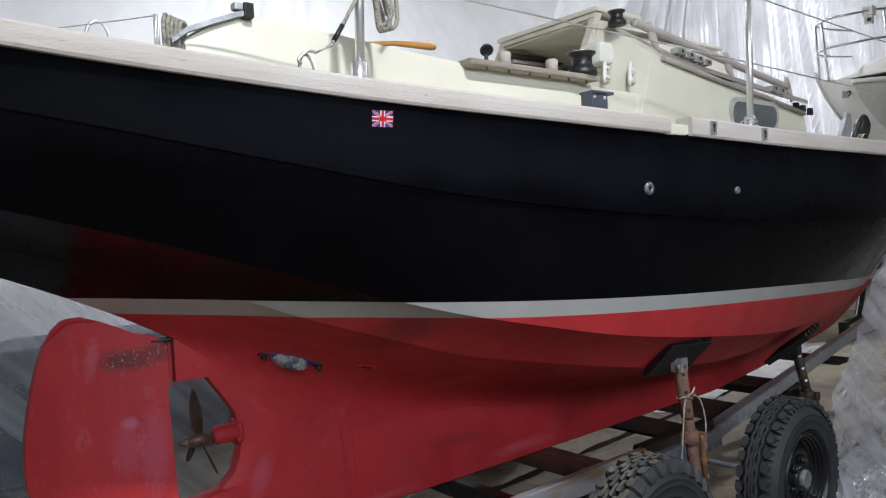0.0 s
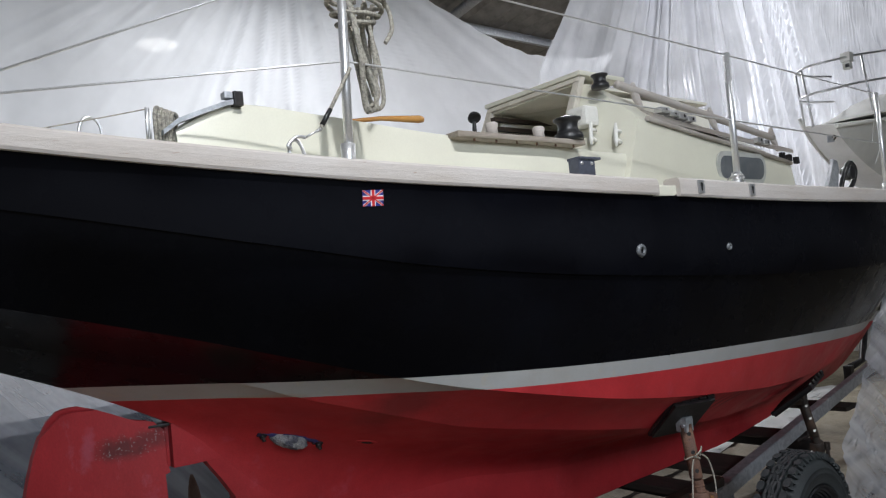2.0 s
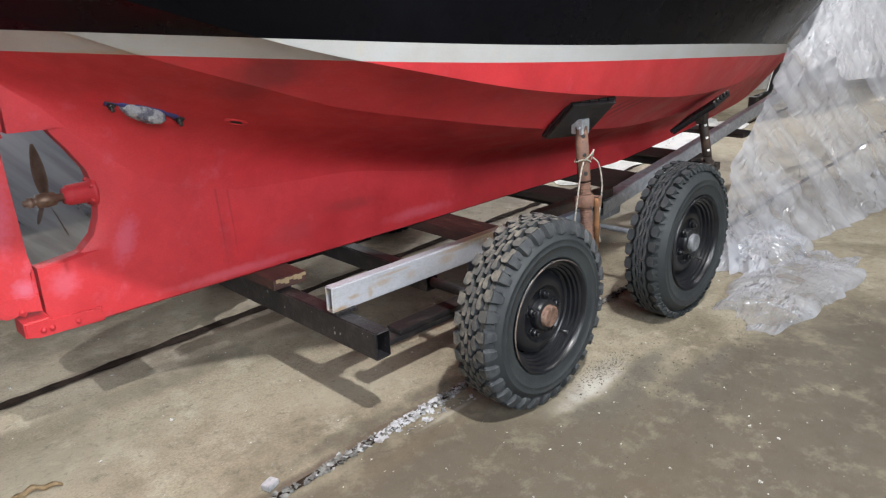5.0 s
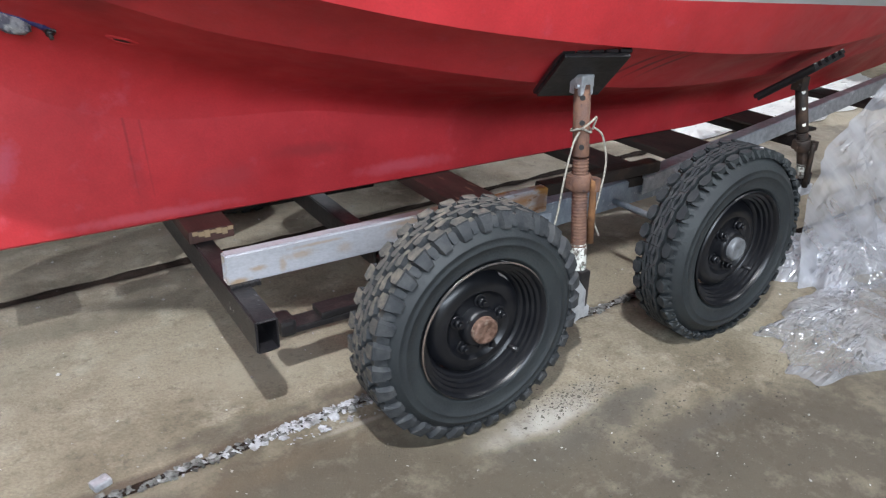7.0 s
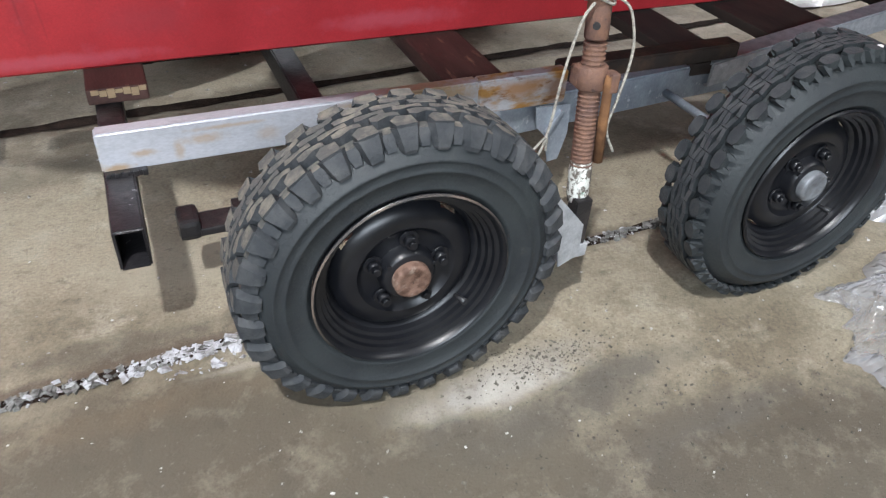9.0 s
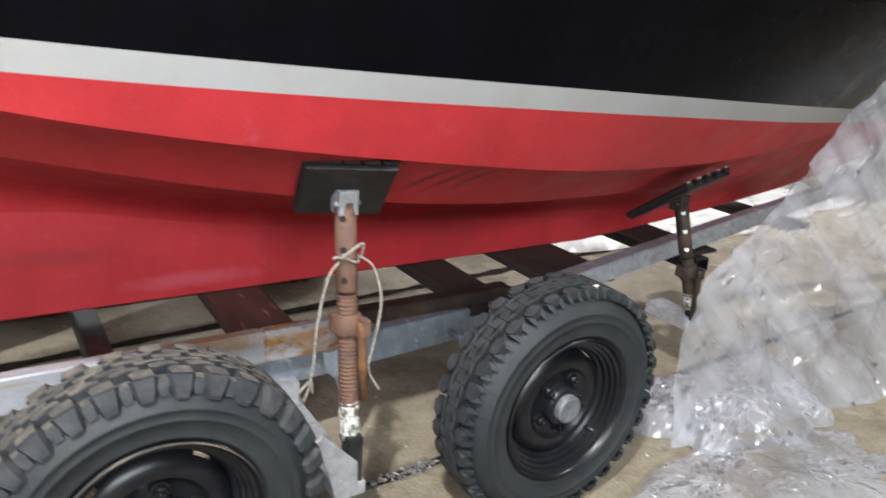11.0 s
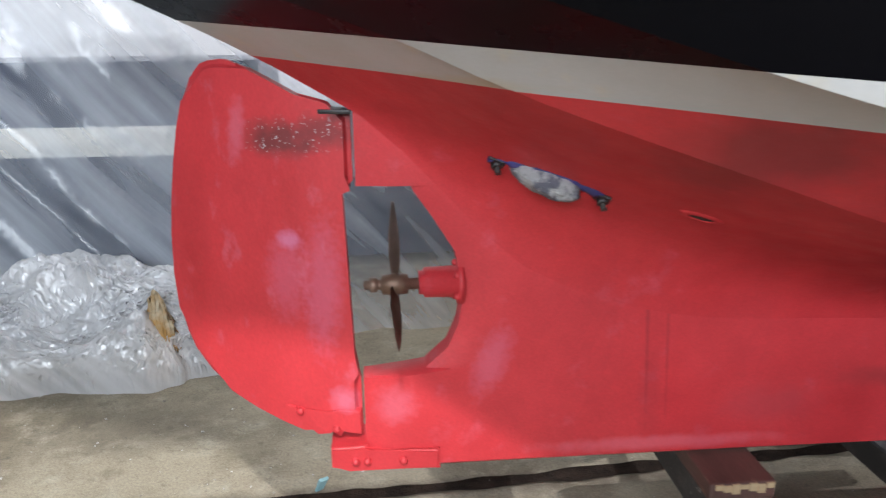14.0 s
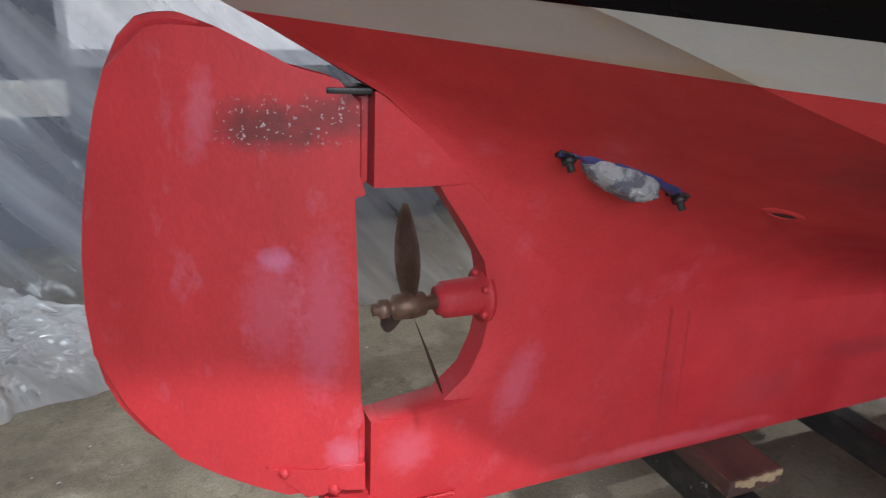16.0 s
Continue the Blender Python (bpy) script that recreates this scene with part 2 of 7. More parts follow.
def add_stain_or_shading(m, centre, radii, color, strength, tilt=0.0, grain=30.0, flecks=None):
    """Lays a soft-edged, ragged mark of its own shape over the colour of m."""
    n, l = m.node_tree.nodes, m.node_tree.links
    b = n["Principled BSDF"]
    before = b.inputs["Base Color"].links[0].from_socket
    co, mp, ln = n.new("ShaderNodeTexCoord"), n.new("ShaderNodeMapping"), n.new("ShaderNodeVectorMath")
    mp.vector_type = "TEXTURE"
    mp.inputs["Location"].default_value, mp.inputs["Rotation"].default_value, mp.inputs["Scale"].default_value = centre, (0, radians(tilt), 0), radii
    ln.operation = "LENGTH"
    l.new(co.outputs["Object"], mp.inputs["Vector"]), l.new(mp.outputs["Vector"], ln.inputs[0])
    noi, ad, mr = n.new("ShaderNodeTexNoise"), n.new("ShaderNodeMath"), n.new("ShaderNodeMapRange")
    noi.inputs["Scale"].default_value, noi.inputs["Detail"].default_value = grain, 5
    l.new(co.outputs["Object"], noi.inputs["Vector"])
    ad.operation = "MULTIPLY_ADD"
    l.new(noi.outputs["Fac"], ad.inputs[0])
    ad.inputs[1].default_value = 1.1
    l.new(ln.outputs["Value"], ad.inputs[2])
    mr.inputs["From Min"].default_value, mr.inputs["From Max"].default_value = 1.75, 0.95
    mr.inputs["To Min"].default_value, mr.inputs["To Max"].default_value = 0.0, strength
    l.new(ad.outputs[0], mr.inputs["Value"])
    mix = n.new("ShaderNodeMix")
    mix.data_type = "RGBA"
    l.new(mr.outputs["Result"], mix.inputs[0]), l.new(before, mix.inputs[6])
    mix.inputs[7].default_value = (*color, 1)
    out = mix.outputs[2]
    if flecks:
        vo, ml, mr2, mix2 = n.new("ShaderNodeTexNoise"), n.new("ShaderNodeMath"), n.new("ShaderNodeMapRange"), n.new("ShaderNodeMix")
        vo.inputs["Scale"].default_value, vo.inputs["Detail"].default_value = 140, 4
        l.new(co.outputs["Object"], vo.inputs["Vector"])
        mr2.inputs["From Min"].default_value, mr2.inputs["From Max"].default_value = 0.63, 0.67
        l.new(vo.outputs["Fac"], mr2.inputs["Value"])
        ml.operation = "MULTIPLY"
        l.new(mr2.outputs["Result"], ml.inputs[0]), l.new(mr.outputs["Result"], ml.inputs[1])
        mix2.data_type = "RGBA"
        l.new(ml.outputs[0], mix2.inputs[0]), l.new(out, mix2.inputs[6])
        mix2.inputs[7].default_value = (*flecks, 1)
        out = mix2.outputs[2]
    l.new(out, b.inputs["Base Color"])


def blotch(m, color, scale, low, high, strength, seed, stretch=(1, 1, 1)):
    """Ragged patches of a second colour, of one size, over all of m."""
    n, l = m.node_tree.nodes, m.node_tree.links
    b = n["Principled BSDF"]
    before = b.inputs["Base Color"].links[0].from_socket
    co, mp, noi, mr, mix = (n.new("ShaderNode" + k) for k in ("TexCoord", "Mapping", "TexNoise", "MapRange", "Mix"))
    mp.inputs["Location"].default_value, mp.inputs["Scale"].default_value = (seed, seed * 2, 0), stretch
    noi.inputs["Scale"].default_value, noi.inputs["Detail"].default_value, noi.inputs["Roughness"].default_value = scale, 9, 0.72
    mr.inputs["From Min"].default_value, mr.inputs["From Max"].default_value, mr.inputs["To Max"].default_value = low, high, strength
    mix.data_type = "RGBA"
    mix.inputs[7].default_value = (*color, 1)
    l.new(co.outputs["Object"], mp.inputs["Vector"]), l.new(mp.outputs["Vector"], noi.inputs["Vector"])
    l.new(noi.outputs["Fac"], mr.inputs["Value"]), l.new(mr.outputs["Result"], mix.inputs[0])
    l.new(before, mix.inputs[6])
    l.new(mix.outputs[2], b.inputs["Base Color"])


blotch(M_CONCRETE, (0.125, 0.100, 0.066), 5.5, 0.54, 0.70, 0.6, 3)
blotch(M_CONCRETE, (0.34, 0.31, 0.24), 11.0, 0.58, 0.70, 0.6, 7)
blotch(M_CONCRETE, (0.085, 0.072, 0.055), 26.0, 0.60, 0.74, 0.5, 11)
floor_stains_and_tones(M_CONCRETE)
blotch(M_CONCRETE, (0.26, 0.225, 0.165), 7.0, 0.52, 0.68, 0.55, 29)
blotch(M_CONCRETE, (0.060, 0.049, 0.035), 19.0, 0.56, 0.70, 0.55, 31)
blotch(M_CONCRETE, (0.055, 0.045, 0.033), 48.0, 0.57, 0.70, 0.5, 17)
blotch(M_CONCRETE, (0.37, 0.34, 0.28), 70.0, 0.60, 0.74, 0.4, 23)
blotch(M_BLACK, (0.0045, 0.0050, 0.0070), 16.0, 0.58, 0.72, 0.5, 6, (0.35, 1, 2.0))
# upper strake: scuffs, and its sheen painted in as a paler tone
for sx, sz, w, h, k in ((-1.9, 1.93, 0.7, 0.09, 0.8), (-1.25, 1.86, 0.6, 0.10, 0.8), (-0.75, 1.80, 0.5, 0.09, 0.7), (-0.2, 1.76, 0.6, 0.10, 0.8), (0.5, 1.72, 0.6, 0.12, 0.7), (1.3, 1.70, 0.7, 0.13, 0.8)):
    add_stain_or_shading(M_BLACK, (sx, 0.2, sz), (w, 5, h), (0.0066, 0.0070, 0.0094), k, 6, 5)
blotch(M_RED, (0.30, 0.012, 0.018), 6.0, 0.54, 0.74, 0.5, 5)
blotch(M_REDKEEL, (0.33, 0.014, 0.022), 7.0, 0.54, 0.74, 0.45, 5)
blotch(M_REDRUDDER, (0.36, 0.016, 0.024), 9.0, 0.54, 0.74, 0.45, 9)
add_stain_or_shading(M_REDRUDDER, (-1.475, 1.1, 1.205), (0.075, 1, 0.042), (0.10, 0.018, 0.019), 0.85, flecks=(0.42, 0.40, 0.42))
add_stain_or_shading(M_REDRUDDER, (-1.38, 1.1, 1.222), (0.075, 1, 0.038), (0.13, 0.018, 0.020), 0.75, flecks=(0.42, 0.40, 0.42))
add_stain_or_shading(M_REDRUDDER, (-1.345, 1.1, 1.255), (0.04, 1, 0.015), (0.06, 0.010, 0.012), 0.8)
add_stain_or_shading(M_REDRUDDER, (-1.47, 1.1, 0.985), (0.028, 1, 0.022), (0.50, 0.17, 0.30), 0.6, 0, 60)
add_stain_or_shading(M_REDRUDDER, (-1.40, 1.1, 0.88), (0.045, 1, 0.16), (0.52, 0.14, 0.24), 0.32, 3, 70)
add_stain_or_shading(M_REDRUDDER, (-1.48, 1.1, 0.90), (0.05, 1, 0.10), (0.52, 0.14, 0.24), 0.25, 3, 70)
add_stain_or_shading(M_REDRUDDER, (-1.365, 1.1, 0.61), (0.035, 1, 0.035), (0.52, 0.16, 0.24), 0.5, 0, 40)
add_stain_or_shading(M_REDRUDDER, (-1.57, 1.1, 1.22), (0.02, 1, 0.07), (0.52, 0.15, 0.22), 0.35, 8, 60)
for sx, sz, w, h, k in ((-0.675, 0.80, 0.0045, 0.26, 0.55), (-0.625, 0.76, 0.004, 0.25, 0.45), (-0.655, 0.6, 0.03, 0.12, 0.3)):
    add_stain_or_shading(M_REDKEEL, (sx, 1.05, sz), (w, 1, h), (0.20, 0.012, 0.018), k, -3)
add_stain_or_shading(M_REDKEEL, (-0.05, 1.05, 0.62), (0.16, 1, 0.03), (0.24, 0.02, 0.024), 0.55, 2)
add_stain_or_shading(M_REDKEEL, (-0.36, 1.05, 0.56), (0.13, 1, 0.05), (0.34, 0.03, 0.04), 0.5)
add_stain_or_shading(M_REDKEEL, (-1.03, 1.05, 0.70), (0.04, 1, 0.09), (0.54, 0.15, 0.24), 0.3, 20, 60)
add_stain_or_shading(M_REDKEEL, (-1.25, 1.05, 0.60), (0.05, 1, 0.05), (0.55, 0.14, 0.20), 0.35, 0, 50)
add_stain_or_shading(M_REDKEEL, (0.35, 1.05, 0.50), (0.22, 1, 0.03), (0.55, 0.12, 0.16), 0.4)
add_stain_or_shading(M_REDKEEL, (-0.62, 1.05, 0.47), (0.3, 1, 0.02), (0.54, 0.12, 0.16), 0.4)
for k in range(3):
    add_stain_or_shading(M_RED, (0.74 + 0.075 * k, 0.22, 1.0), (0.011, 1, 0.075), (0.13, 0.008, 0.012), 1.0, 42, 12)
# a dark patch of shade on the bottom, painted into the red
add_stain_or_shading(M_RED, (-0.78, 0.38, 1.27), (0.10, 1, 0.09), (0.20, 0.014, 0.018), 0.85, 0, 14)
add_stain_or_shading(M_STRIPE, (-1.2, 0.6, 1.345), (0.16, 1, 0.012), (0.36, 0.29, 0.19), 0.6)
M_CREAM = material("cream_gelcoat", (0.70, 0.685, 0.575), 0.42, second=(0.66, 0.64, 0.54), scale=3.0, coat=0.2, speckle=0.025)
M_CAP = material("weathered_oak_cap", (0.50, 0.465, 0.44), 0.8, second=(0.44, 0.395, 0.36), scale=7, stretch=(0.3, 1, 2.0), bump=0.0006, bump_scale=60,
                 third=(0.30, 0.215, 0.165), third_scale=55, third_low=0.66, third_high=0.74, speckle=0.05)
M_BOARD = material("worn_teak_board", (0.37, 0.325, 0.28), 0.75, second=(0.22, 0.185, 0.15), scale=16, stretch=(0.2, 1, 2), bump=0.001)
M_GREYTEAK = material("greyed_teak", (0.38, 0.35, 0.32), 0.75, second=(0.27, 0.235, 0.205), scale=16, stretch=(0.2, 1, 2), bump=0.001)
M_VARNISH = material("varnished_wood", (0.55, 0.28, 0.08), 0.25, second=(0.42, 0.2, 0.06), scale=18, stretch=(0.2, 1, 2))
M_FRAME = material("weathered_pale_frame", (0.62, 0.58, 0.50), 0.7, second=(0.50, 0.45, 0.38), scale=9, stretch=(1, 1, 0.25), third=(0.34, 0.28, 0.21), third_scale=26, third_low=0.62, third_high=0.8)
M_ALLOY = material("dull_pale_alloy", (0.52, 0.53, 0.50), 0.5, 0.2, second=(0.44, 0.44, 0.42), scale=20)
M_LINING = material("pale_cabin_lining", (0.86, 0.83, 0.74), 0.6, second=(0.80, 0.77, 0.68), scale=5)
M_CABIN = material("dark_cabin_lining", (0.055, 0.035, 0.022), 0.6, second=(0.03, 0.02, 0.014), scale=7)
M_STEEL = material("polished_stainless", (0.70, 0.70, 0.71), 0.34, 0.75, rough_var=0.06, scale=30)
M_GALV = material("galvanised_steel", (0.52, 0.54, 0.57), 0.5, 0.55, second=(0.36, 0.38, 0.41), scale=30, third=(0.68, 0.70, 0.73), third_scale=11, bump=0.0006)
M_BLUEGALV = material("spangled_galvanised", (0.33, 0.37, 0.42), 0.5, 0.45, second=(0.24, 0.27, 0.31), scale=22, third=(0.52, 0.55, 0.60), third_scale=40, third_low=0.6, third_high=0.68, stretch=(1, 1, 0.7))
M_RAILPALE = material("pale_galvanised_rail", (0.46, 0.47, 0.51), 0.42, 0.35, second=(0.38, 0.39, 0.42), scale=8, third=(0.42, 0.33, 0.2), third_scale=9, third_low=0.60, third_high=0.72, stretch=(0.5, 1, 1))
M_RAILRUST = material("rust_stained_rail", (0.48, 0.48, 0.50), 0.5, 0.3, second=(0.40, 0.21, 0.06), scale=11, low=0.47, high=0.60, third=(0.17, 0.085, 0.035), third_scale=24, third_low=0.56, third_high=0.66, stretch=(0.6, 1, 1.5))
for sx, sz, w, h, k in ((-0.44, 0.435, 0.03, 0.010, 0.6), (-0.36, 0.43, 0.012, 0.03, 0.5), (-0.24, 0.475, 0.10, 0.006, 0.5), (-0.15, 0.44, 0.03, 0.02, 0.35), (0.12, 0.48, 0.12, 0.012, 0.6), (0.33, 0.47, 0.10, 0.022, 0.8), (0.26, 0.492, 0.16, 0.012, 0.8), (-0.30, 0.45, 0.05, 0.014, 0.5), (-0.50, 0.405, 0.035, 0.012, 0.8), (0.05, 0.45, 0.05, 0.02, 0.45)):
    add_stain_or_shading(M_RAILPALE, (sx, 0.57, sz), (w, 1, h), (0.38, 0.25, 0.12), k, 0, 70)
add_stain_or_shading(M_RAILRUST, (0.56, 0.57, 0.46), (0.09, 1, 0.03), (0.42, 0.19, 0.05), 0.8, 0, 20)
add_stain_or_shading(M_RAILRUST, (0.66, 0.57, 0.44), (0.04, 1, 0.05), (0.20, 0.09, 0.035), 0.8, 0, 20)
M_WORNEDGE = material("worn_flange_edge", (0.13, 0.10, 0.08), 0.7, 0.2, second=(0.03, 0.028, 0.027), scale=6, low=0.42, high=0.58)
M_RUST = material("rusty_steel", (0.12, 0.068, 0.053), 0.75, 0.15, second=(0.18, 0.095, 0.06), scale=28, third=(0.05, 0.032, 0.03), third_scale=60, bump=0.001, bump_scale=200)
M_CAPRUST = material("rusty_hub_cap", (0.19, 0.115, 0.085), 0.6, 0.3, second=(0.085, 0.045, 0.03), scale=45, low=0.45, high=0.6, third=(0.34, 0.27, 0.22), third_scale=30, third_low=0.55, third_high=0.68, bump=0.0015, bump_scale=90)
M_DULLCAP = material("dull_metal_cap", (0.20, 0.215, 0.23), 0.55, 0.4, second=(0.12, 0.12, 0.13), scale=40)
M_DAUBED = material("daubed_white_paint", (0.55, 0.56, 0.52), 0.7, second=(0.10, 0.085, 0.07), scale=55, low=0.47, high=0.55, third=(0.25, 0.42, 0.33), third_scale=40, third_low=0.62, third_high=0.7, bump=0.0008)
M_ORANGE_RUST = material("orange_rust", (0.19, 0.09, 0.035), 0.85, second=(0.11, 0.05, 0.02), scale=20, bump=0.001)
M_DARKRAIL = material("dark_rusty_rail", (0.030, 0.022, 0.018), 0.6, 0.2, second=(0.075, 0.045, 0.03), scale=12, low=0.48, high=0.66, bump=0.0008)
M_BLACKSTEEL = material("black_painted_steel", (0.016, 0.015, 0.016), 0.45, 0.2, second=(0.05, 0.042, 0.04), scale=16, low=0.5, high=0.7, bump=0.0006)
M_RUBBER = material("grey_tyre_rubber", (0.0125, 0.0155, 0.0182), 0.6, second=(0.022, 0.0272, 0.0290), scale=5, third=(0.045, 0.042, 0.036), third_scale=22, third_low=0.62, third_high=0.9, bump=0.0008, bump_scale=120)
M_TREAD = material("dusty_tread_rubber", (0.020, 0.0235, 0.0275), 0.72, second=(0.048, 0.050, 0.052), scale=24, bump=0.001, bump_scale=150)
M_DUSTYTREAD = material("pale_dusty_tread", (0.070, 0.068, 0.064), 0.85, second=(0.165, 0.148, 0.122), scale=26, low=0.46, high=0.66, bump=0.001, bump_scale=150, third=(0.16, 0.15, 0.13), third_scale=70, third_low=0.6, third_high=0.75)
M_RIM = material("black_wheel_paint", (0.0055, 0.006, 0.008), 0.34, 0.0, second=(0.010, 0.0105, 0.0125), scale=14, third=(0.10, 0.055, 0.03), third_scale=26, third_low=0.72, third_high=0.79)
M_RIM.node_tree.nodes["Principled BSDF"].inputs["Specular IOR Level"].default_value = 0.42
M_CHIPPED = material("chipped_black_steel", (0.016, 0.015, 0.017), 0.42, 0.2, second=(0.05, 0.045, 0.045), scale=16, low=0.5, high=0.7, third=(0.36, 0.36, 0.36), third_scale=38, third_low=0.66, third_high=0.70, bump=0.0008)
M_TIMBER = material("stained_timber", (0.095, 0.045, 0.036), 0.75, second=(0.05, 0.025, 0.02), scale=9, stretch=(1, 0.25, 1), bump=0.0015, third=(0.24, 0.14, 0.09), third_scale=30)
M_DARKTIMBER = material("dark_timber", (0.022, 0.017, 0.015), 0.8, second=(0.045, 0.032, 0.025), scale=9, stretch=(1, 0.3, 1), bump=0.001)
M_PLANK = material("raw_plank", (0.42, 0.31, 0.18), 0.8, second=(0.30, 0.21, 0.12), scale=9, stretch=(0.25, 1, 1))
M_BRONZE = material("bronze_propeller", (0.13, 0.075, 0.05), 0.5, 0.5, second=(0.20, 0.13, 0.10), scale=22, bump=0.0006)
M_ZINC = material("zinc_anode", (0.30, 0.30, 0.31), 0.75, second=(0.10, 0.10, 0.13), scale=34, low=0.44, high=0.56, third=(0.5, 0.5, 0.5), third_scale=60, bump=0.004, bump_scale=70)
M_BLUE = material("blue_plastic", (0.035, 0.035, 0.16), 0.5, second=(0.02, 0.02, 0.08), scale=20)
M_ROPE = material("beige_rope", (0.46, 0.43, 0.36), 0.9, second=(0.20, 0.19, 0.17), scale=110, bump=0.002, bump_scale=250)
M_WHITEPAINT = material("white_paint", (0.78, 0.77, 0.73), 0.45, second=(0.7, 0.69, 0.65), scale=5)
M_BLACKPLASTIC = material("black_plastic", (0.014, 0.014, 0.015), 0.38, second=(0.025, 0.025, 0.027), scale=20)
M_GLASS = material("smoky_acrylic", (0.11, 0.12, 0.13), 0.15, second=(0.16, 0.17, 0.18), scale=7)
M_SHEET = plastic_sheet("polythene_curtain", 0.36, (0.78, 0.79, 0.84), 0.16, 0.14, 0.006, 9.0)
M_TENT = plastic_sheet("white_polythene_tent", 0.03, (0.78, 0.79, 0.82), 0.03, 0.35, 0.004, 5.0)
M_SHEETCLEAR = plastic_sheet("clear_polythene", 0.68, (0.80, 0.86, 0.95), 0.024, 0.22, 0.006, 5.0, 0.16)
M_SHEETPILE = plastic_sheet("crumpled_polythene", 0.55, (0.72, 0.74, 0.80), 0.13, 0.16, 0.002, 30.0, 0.18)
M_SHEETWHITE = plastic_sheet("milky_polythene", 0.34, (0.82, 0.83, 0.86), 0.07, 0.26, 0.004, 34.0, 0.20)
M_BROWNPAPER = material("brown_paper", (0.32, 0.18, 0.055), 0.8, second=(0.42, 0.36, 0.26), scale=14)
M_WHITEFILM = plastic_sheet("white_film", 0.03, (0.93, 0.94, 0.95), 0.06, 0.25)
M_DEEPBLUE = material("dark_blue_hull", (0.035, 0.05, 0.09), 0.3, second=(0.05, 0.065, 0.11), scale=2)
M_ROOF = material("fibre_cement_roof", (0.20, 0.19, 0.175), 0.9, second=(0.12, 0.115, 0.105), scale=3)
M_WALL = material("hall_wall_panel", (0.20, 0.20, 0.205), 0.8, second=(0.15, 0.15, 0.155), scale=1.5)
M_FLAGBLUE = material("flag_blue", (0.02, 0.025, 0.22), 0.5)
M_FLAGWHITE = material("flag_white", (0.8, 0.8, 0.8), 0.5)
M_FLAGRED = material("flag_red", (0.55, 0.015, 0.02), 0.5)
M_LAMP = bpy.data.materials.new("lamp_glow")
M_LAMP.use_nodes = True
M_LAMP.node_tree.nodes["Principled BSDF"].inputs["Emission Color"].default_value = (1, 0.95, 0.86, 1)
M_LAMP.node_tree.nodes["Principled BSDF"].inputs["Emission Strength"].default_value = 12


# ---- building helpers ----
def mesh_of(bm, name, mat, smooth=False):
    me = bpy.data.meshes.new(name)
    if smooth:
        for f in bm.faces:
            f.smooth = True
    bm.to_mesh(me)
    bm.free()
    for mm in (mat if isinstance(mat, (list, tuple)) else [mat]):
        me.materials.append(mm)
    return me


def thing(name, label, category, at=(0, 0, 0), group="", kind=""):
    ob = new(name)
    ob.location = at
    return tagged(ob, label, category, group, kind)


def part(name, bm, mat, parent=None, label="", smooth=False):
    ob = new(name, mesh_of(bm, name, mat, smooth))
    if parent is not None:
        ob.parent = parent
        bpy.context.view_layer.update()
        ob.matrix_parent_inverse = parent.matrix_world.inverted()
    if label:
        ob["label"] = label
    return ob


def structure(name, bm, mat, label, category, smooth=False):
    return tagged(part(name, bm, mat, None, "", smooth), label, category, "", "structure")


def box(bm, lo, hi, bevel=0.0, m=None):
    """A box between two corners, with worn edges, put by the pose m."""
    g = bmesh.ops.create_cube(bm, size=1.0)
    lo, hi = Vector(lo), Vector(hi)
    for v in g["verts"]:
        v.co = Vector((lo[i] + (v.co[i] + 0.5) * (hi[i] - lo[i]) for i in range(3)))
    vs = g["verts"]
    if bevel:
        edges = list({e for v in vs for e in v.link_edges})
        r = bmesh.ops.bevel(bm, geom=edges, offset=bevel, segments=2, affect="EDGES", profile=0.6)
        vs = list({v for f in r["faces"] for v in f.verts} | {v for v in vs if v.is_valid})
    if m is not None:
        bmesh.ops.transform(bm, matrix=m, verts=vs)
    return vs


def tube(bm, pts, r, sides=10, cap=True):
    """A round bar along points; r is one radius or one for each point."""
    pts = [Vector(p) for p in pts]
    rs = r if isinstance(r, (list, tuple)) else [r] * len(pts)
    rings, side = [], None
    for i, p in enumerate(pts):
        d = (pts[min(i + 1, len(pts) - 1)] - pts[max(i - 1, 0)]).normalized()
        if side is None:
            side = d.cross(Vector((0, 0, 1)) if abs(d.z) < 0.9 else Vector((1, 0, 0))).normalized()
        side = (side - d * side.dot(d)).normalized()
        up = d.cross(side)
        rings.append([bm.verts.new(p + rs[i] * (math.cos(a) * side + math.sin(a) * up)) for a in (2 * math.pi * k / sides for k in range(sides))])
    for a, b in zip(rings, rings[1:]):
        for k in range(sides):
            bm.faces.new((a[k], a[(k + 1) % sides], b[(k + 1) % sides], b[k])).smooth = True
    if cap:
        bm.faces.new(rings[0][::-1])
        bm.faces.new(rings[-1])


def lathe(bm, profile, sides=48, m=Matrix.Identity(4)):
    """Turns (radius, along) points about the y axis."""
    rings = []
    for r, y in profile:
        rings.append([bm.verts.new(m @ Vector((r * math.cos(a), y, r * math.sin(a)))) for a in (2 * math.pi * k / sides for k in range(sides))])
    for a, b in zip(rings, rings[1:]):
        for k in range(sides):
            bm.faces.new((a[k], a[(k + 1) % sides], b[(k + 1) % sides], b[k])).smooth = True
    return rings


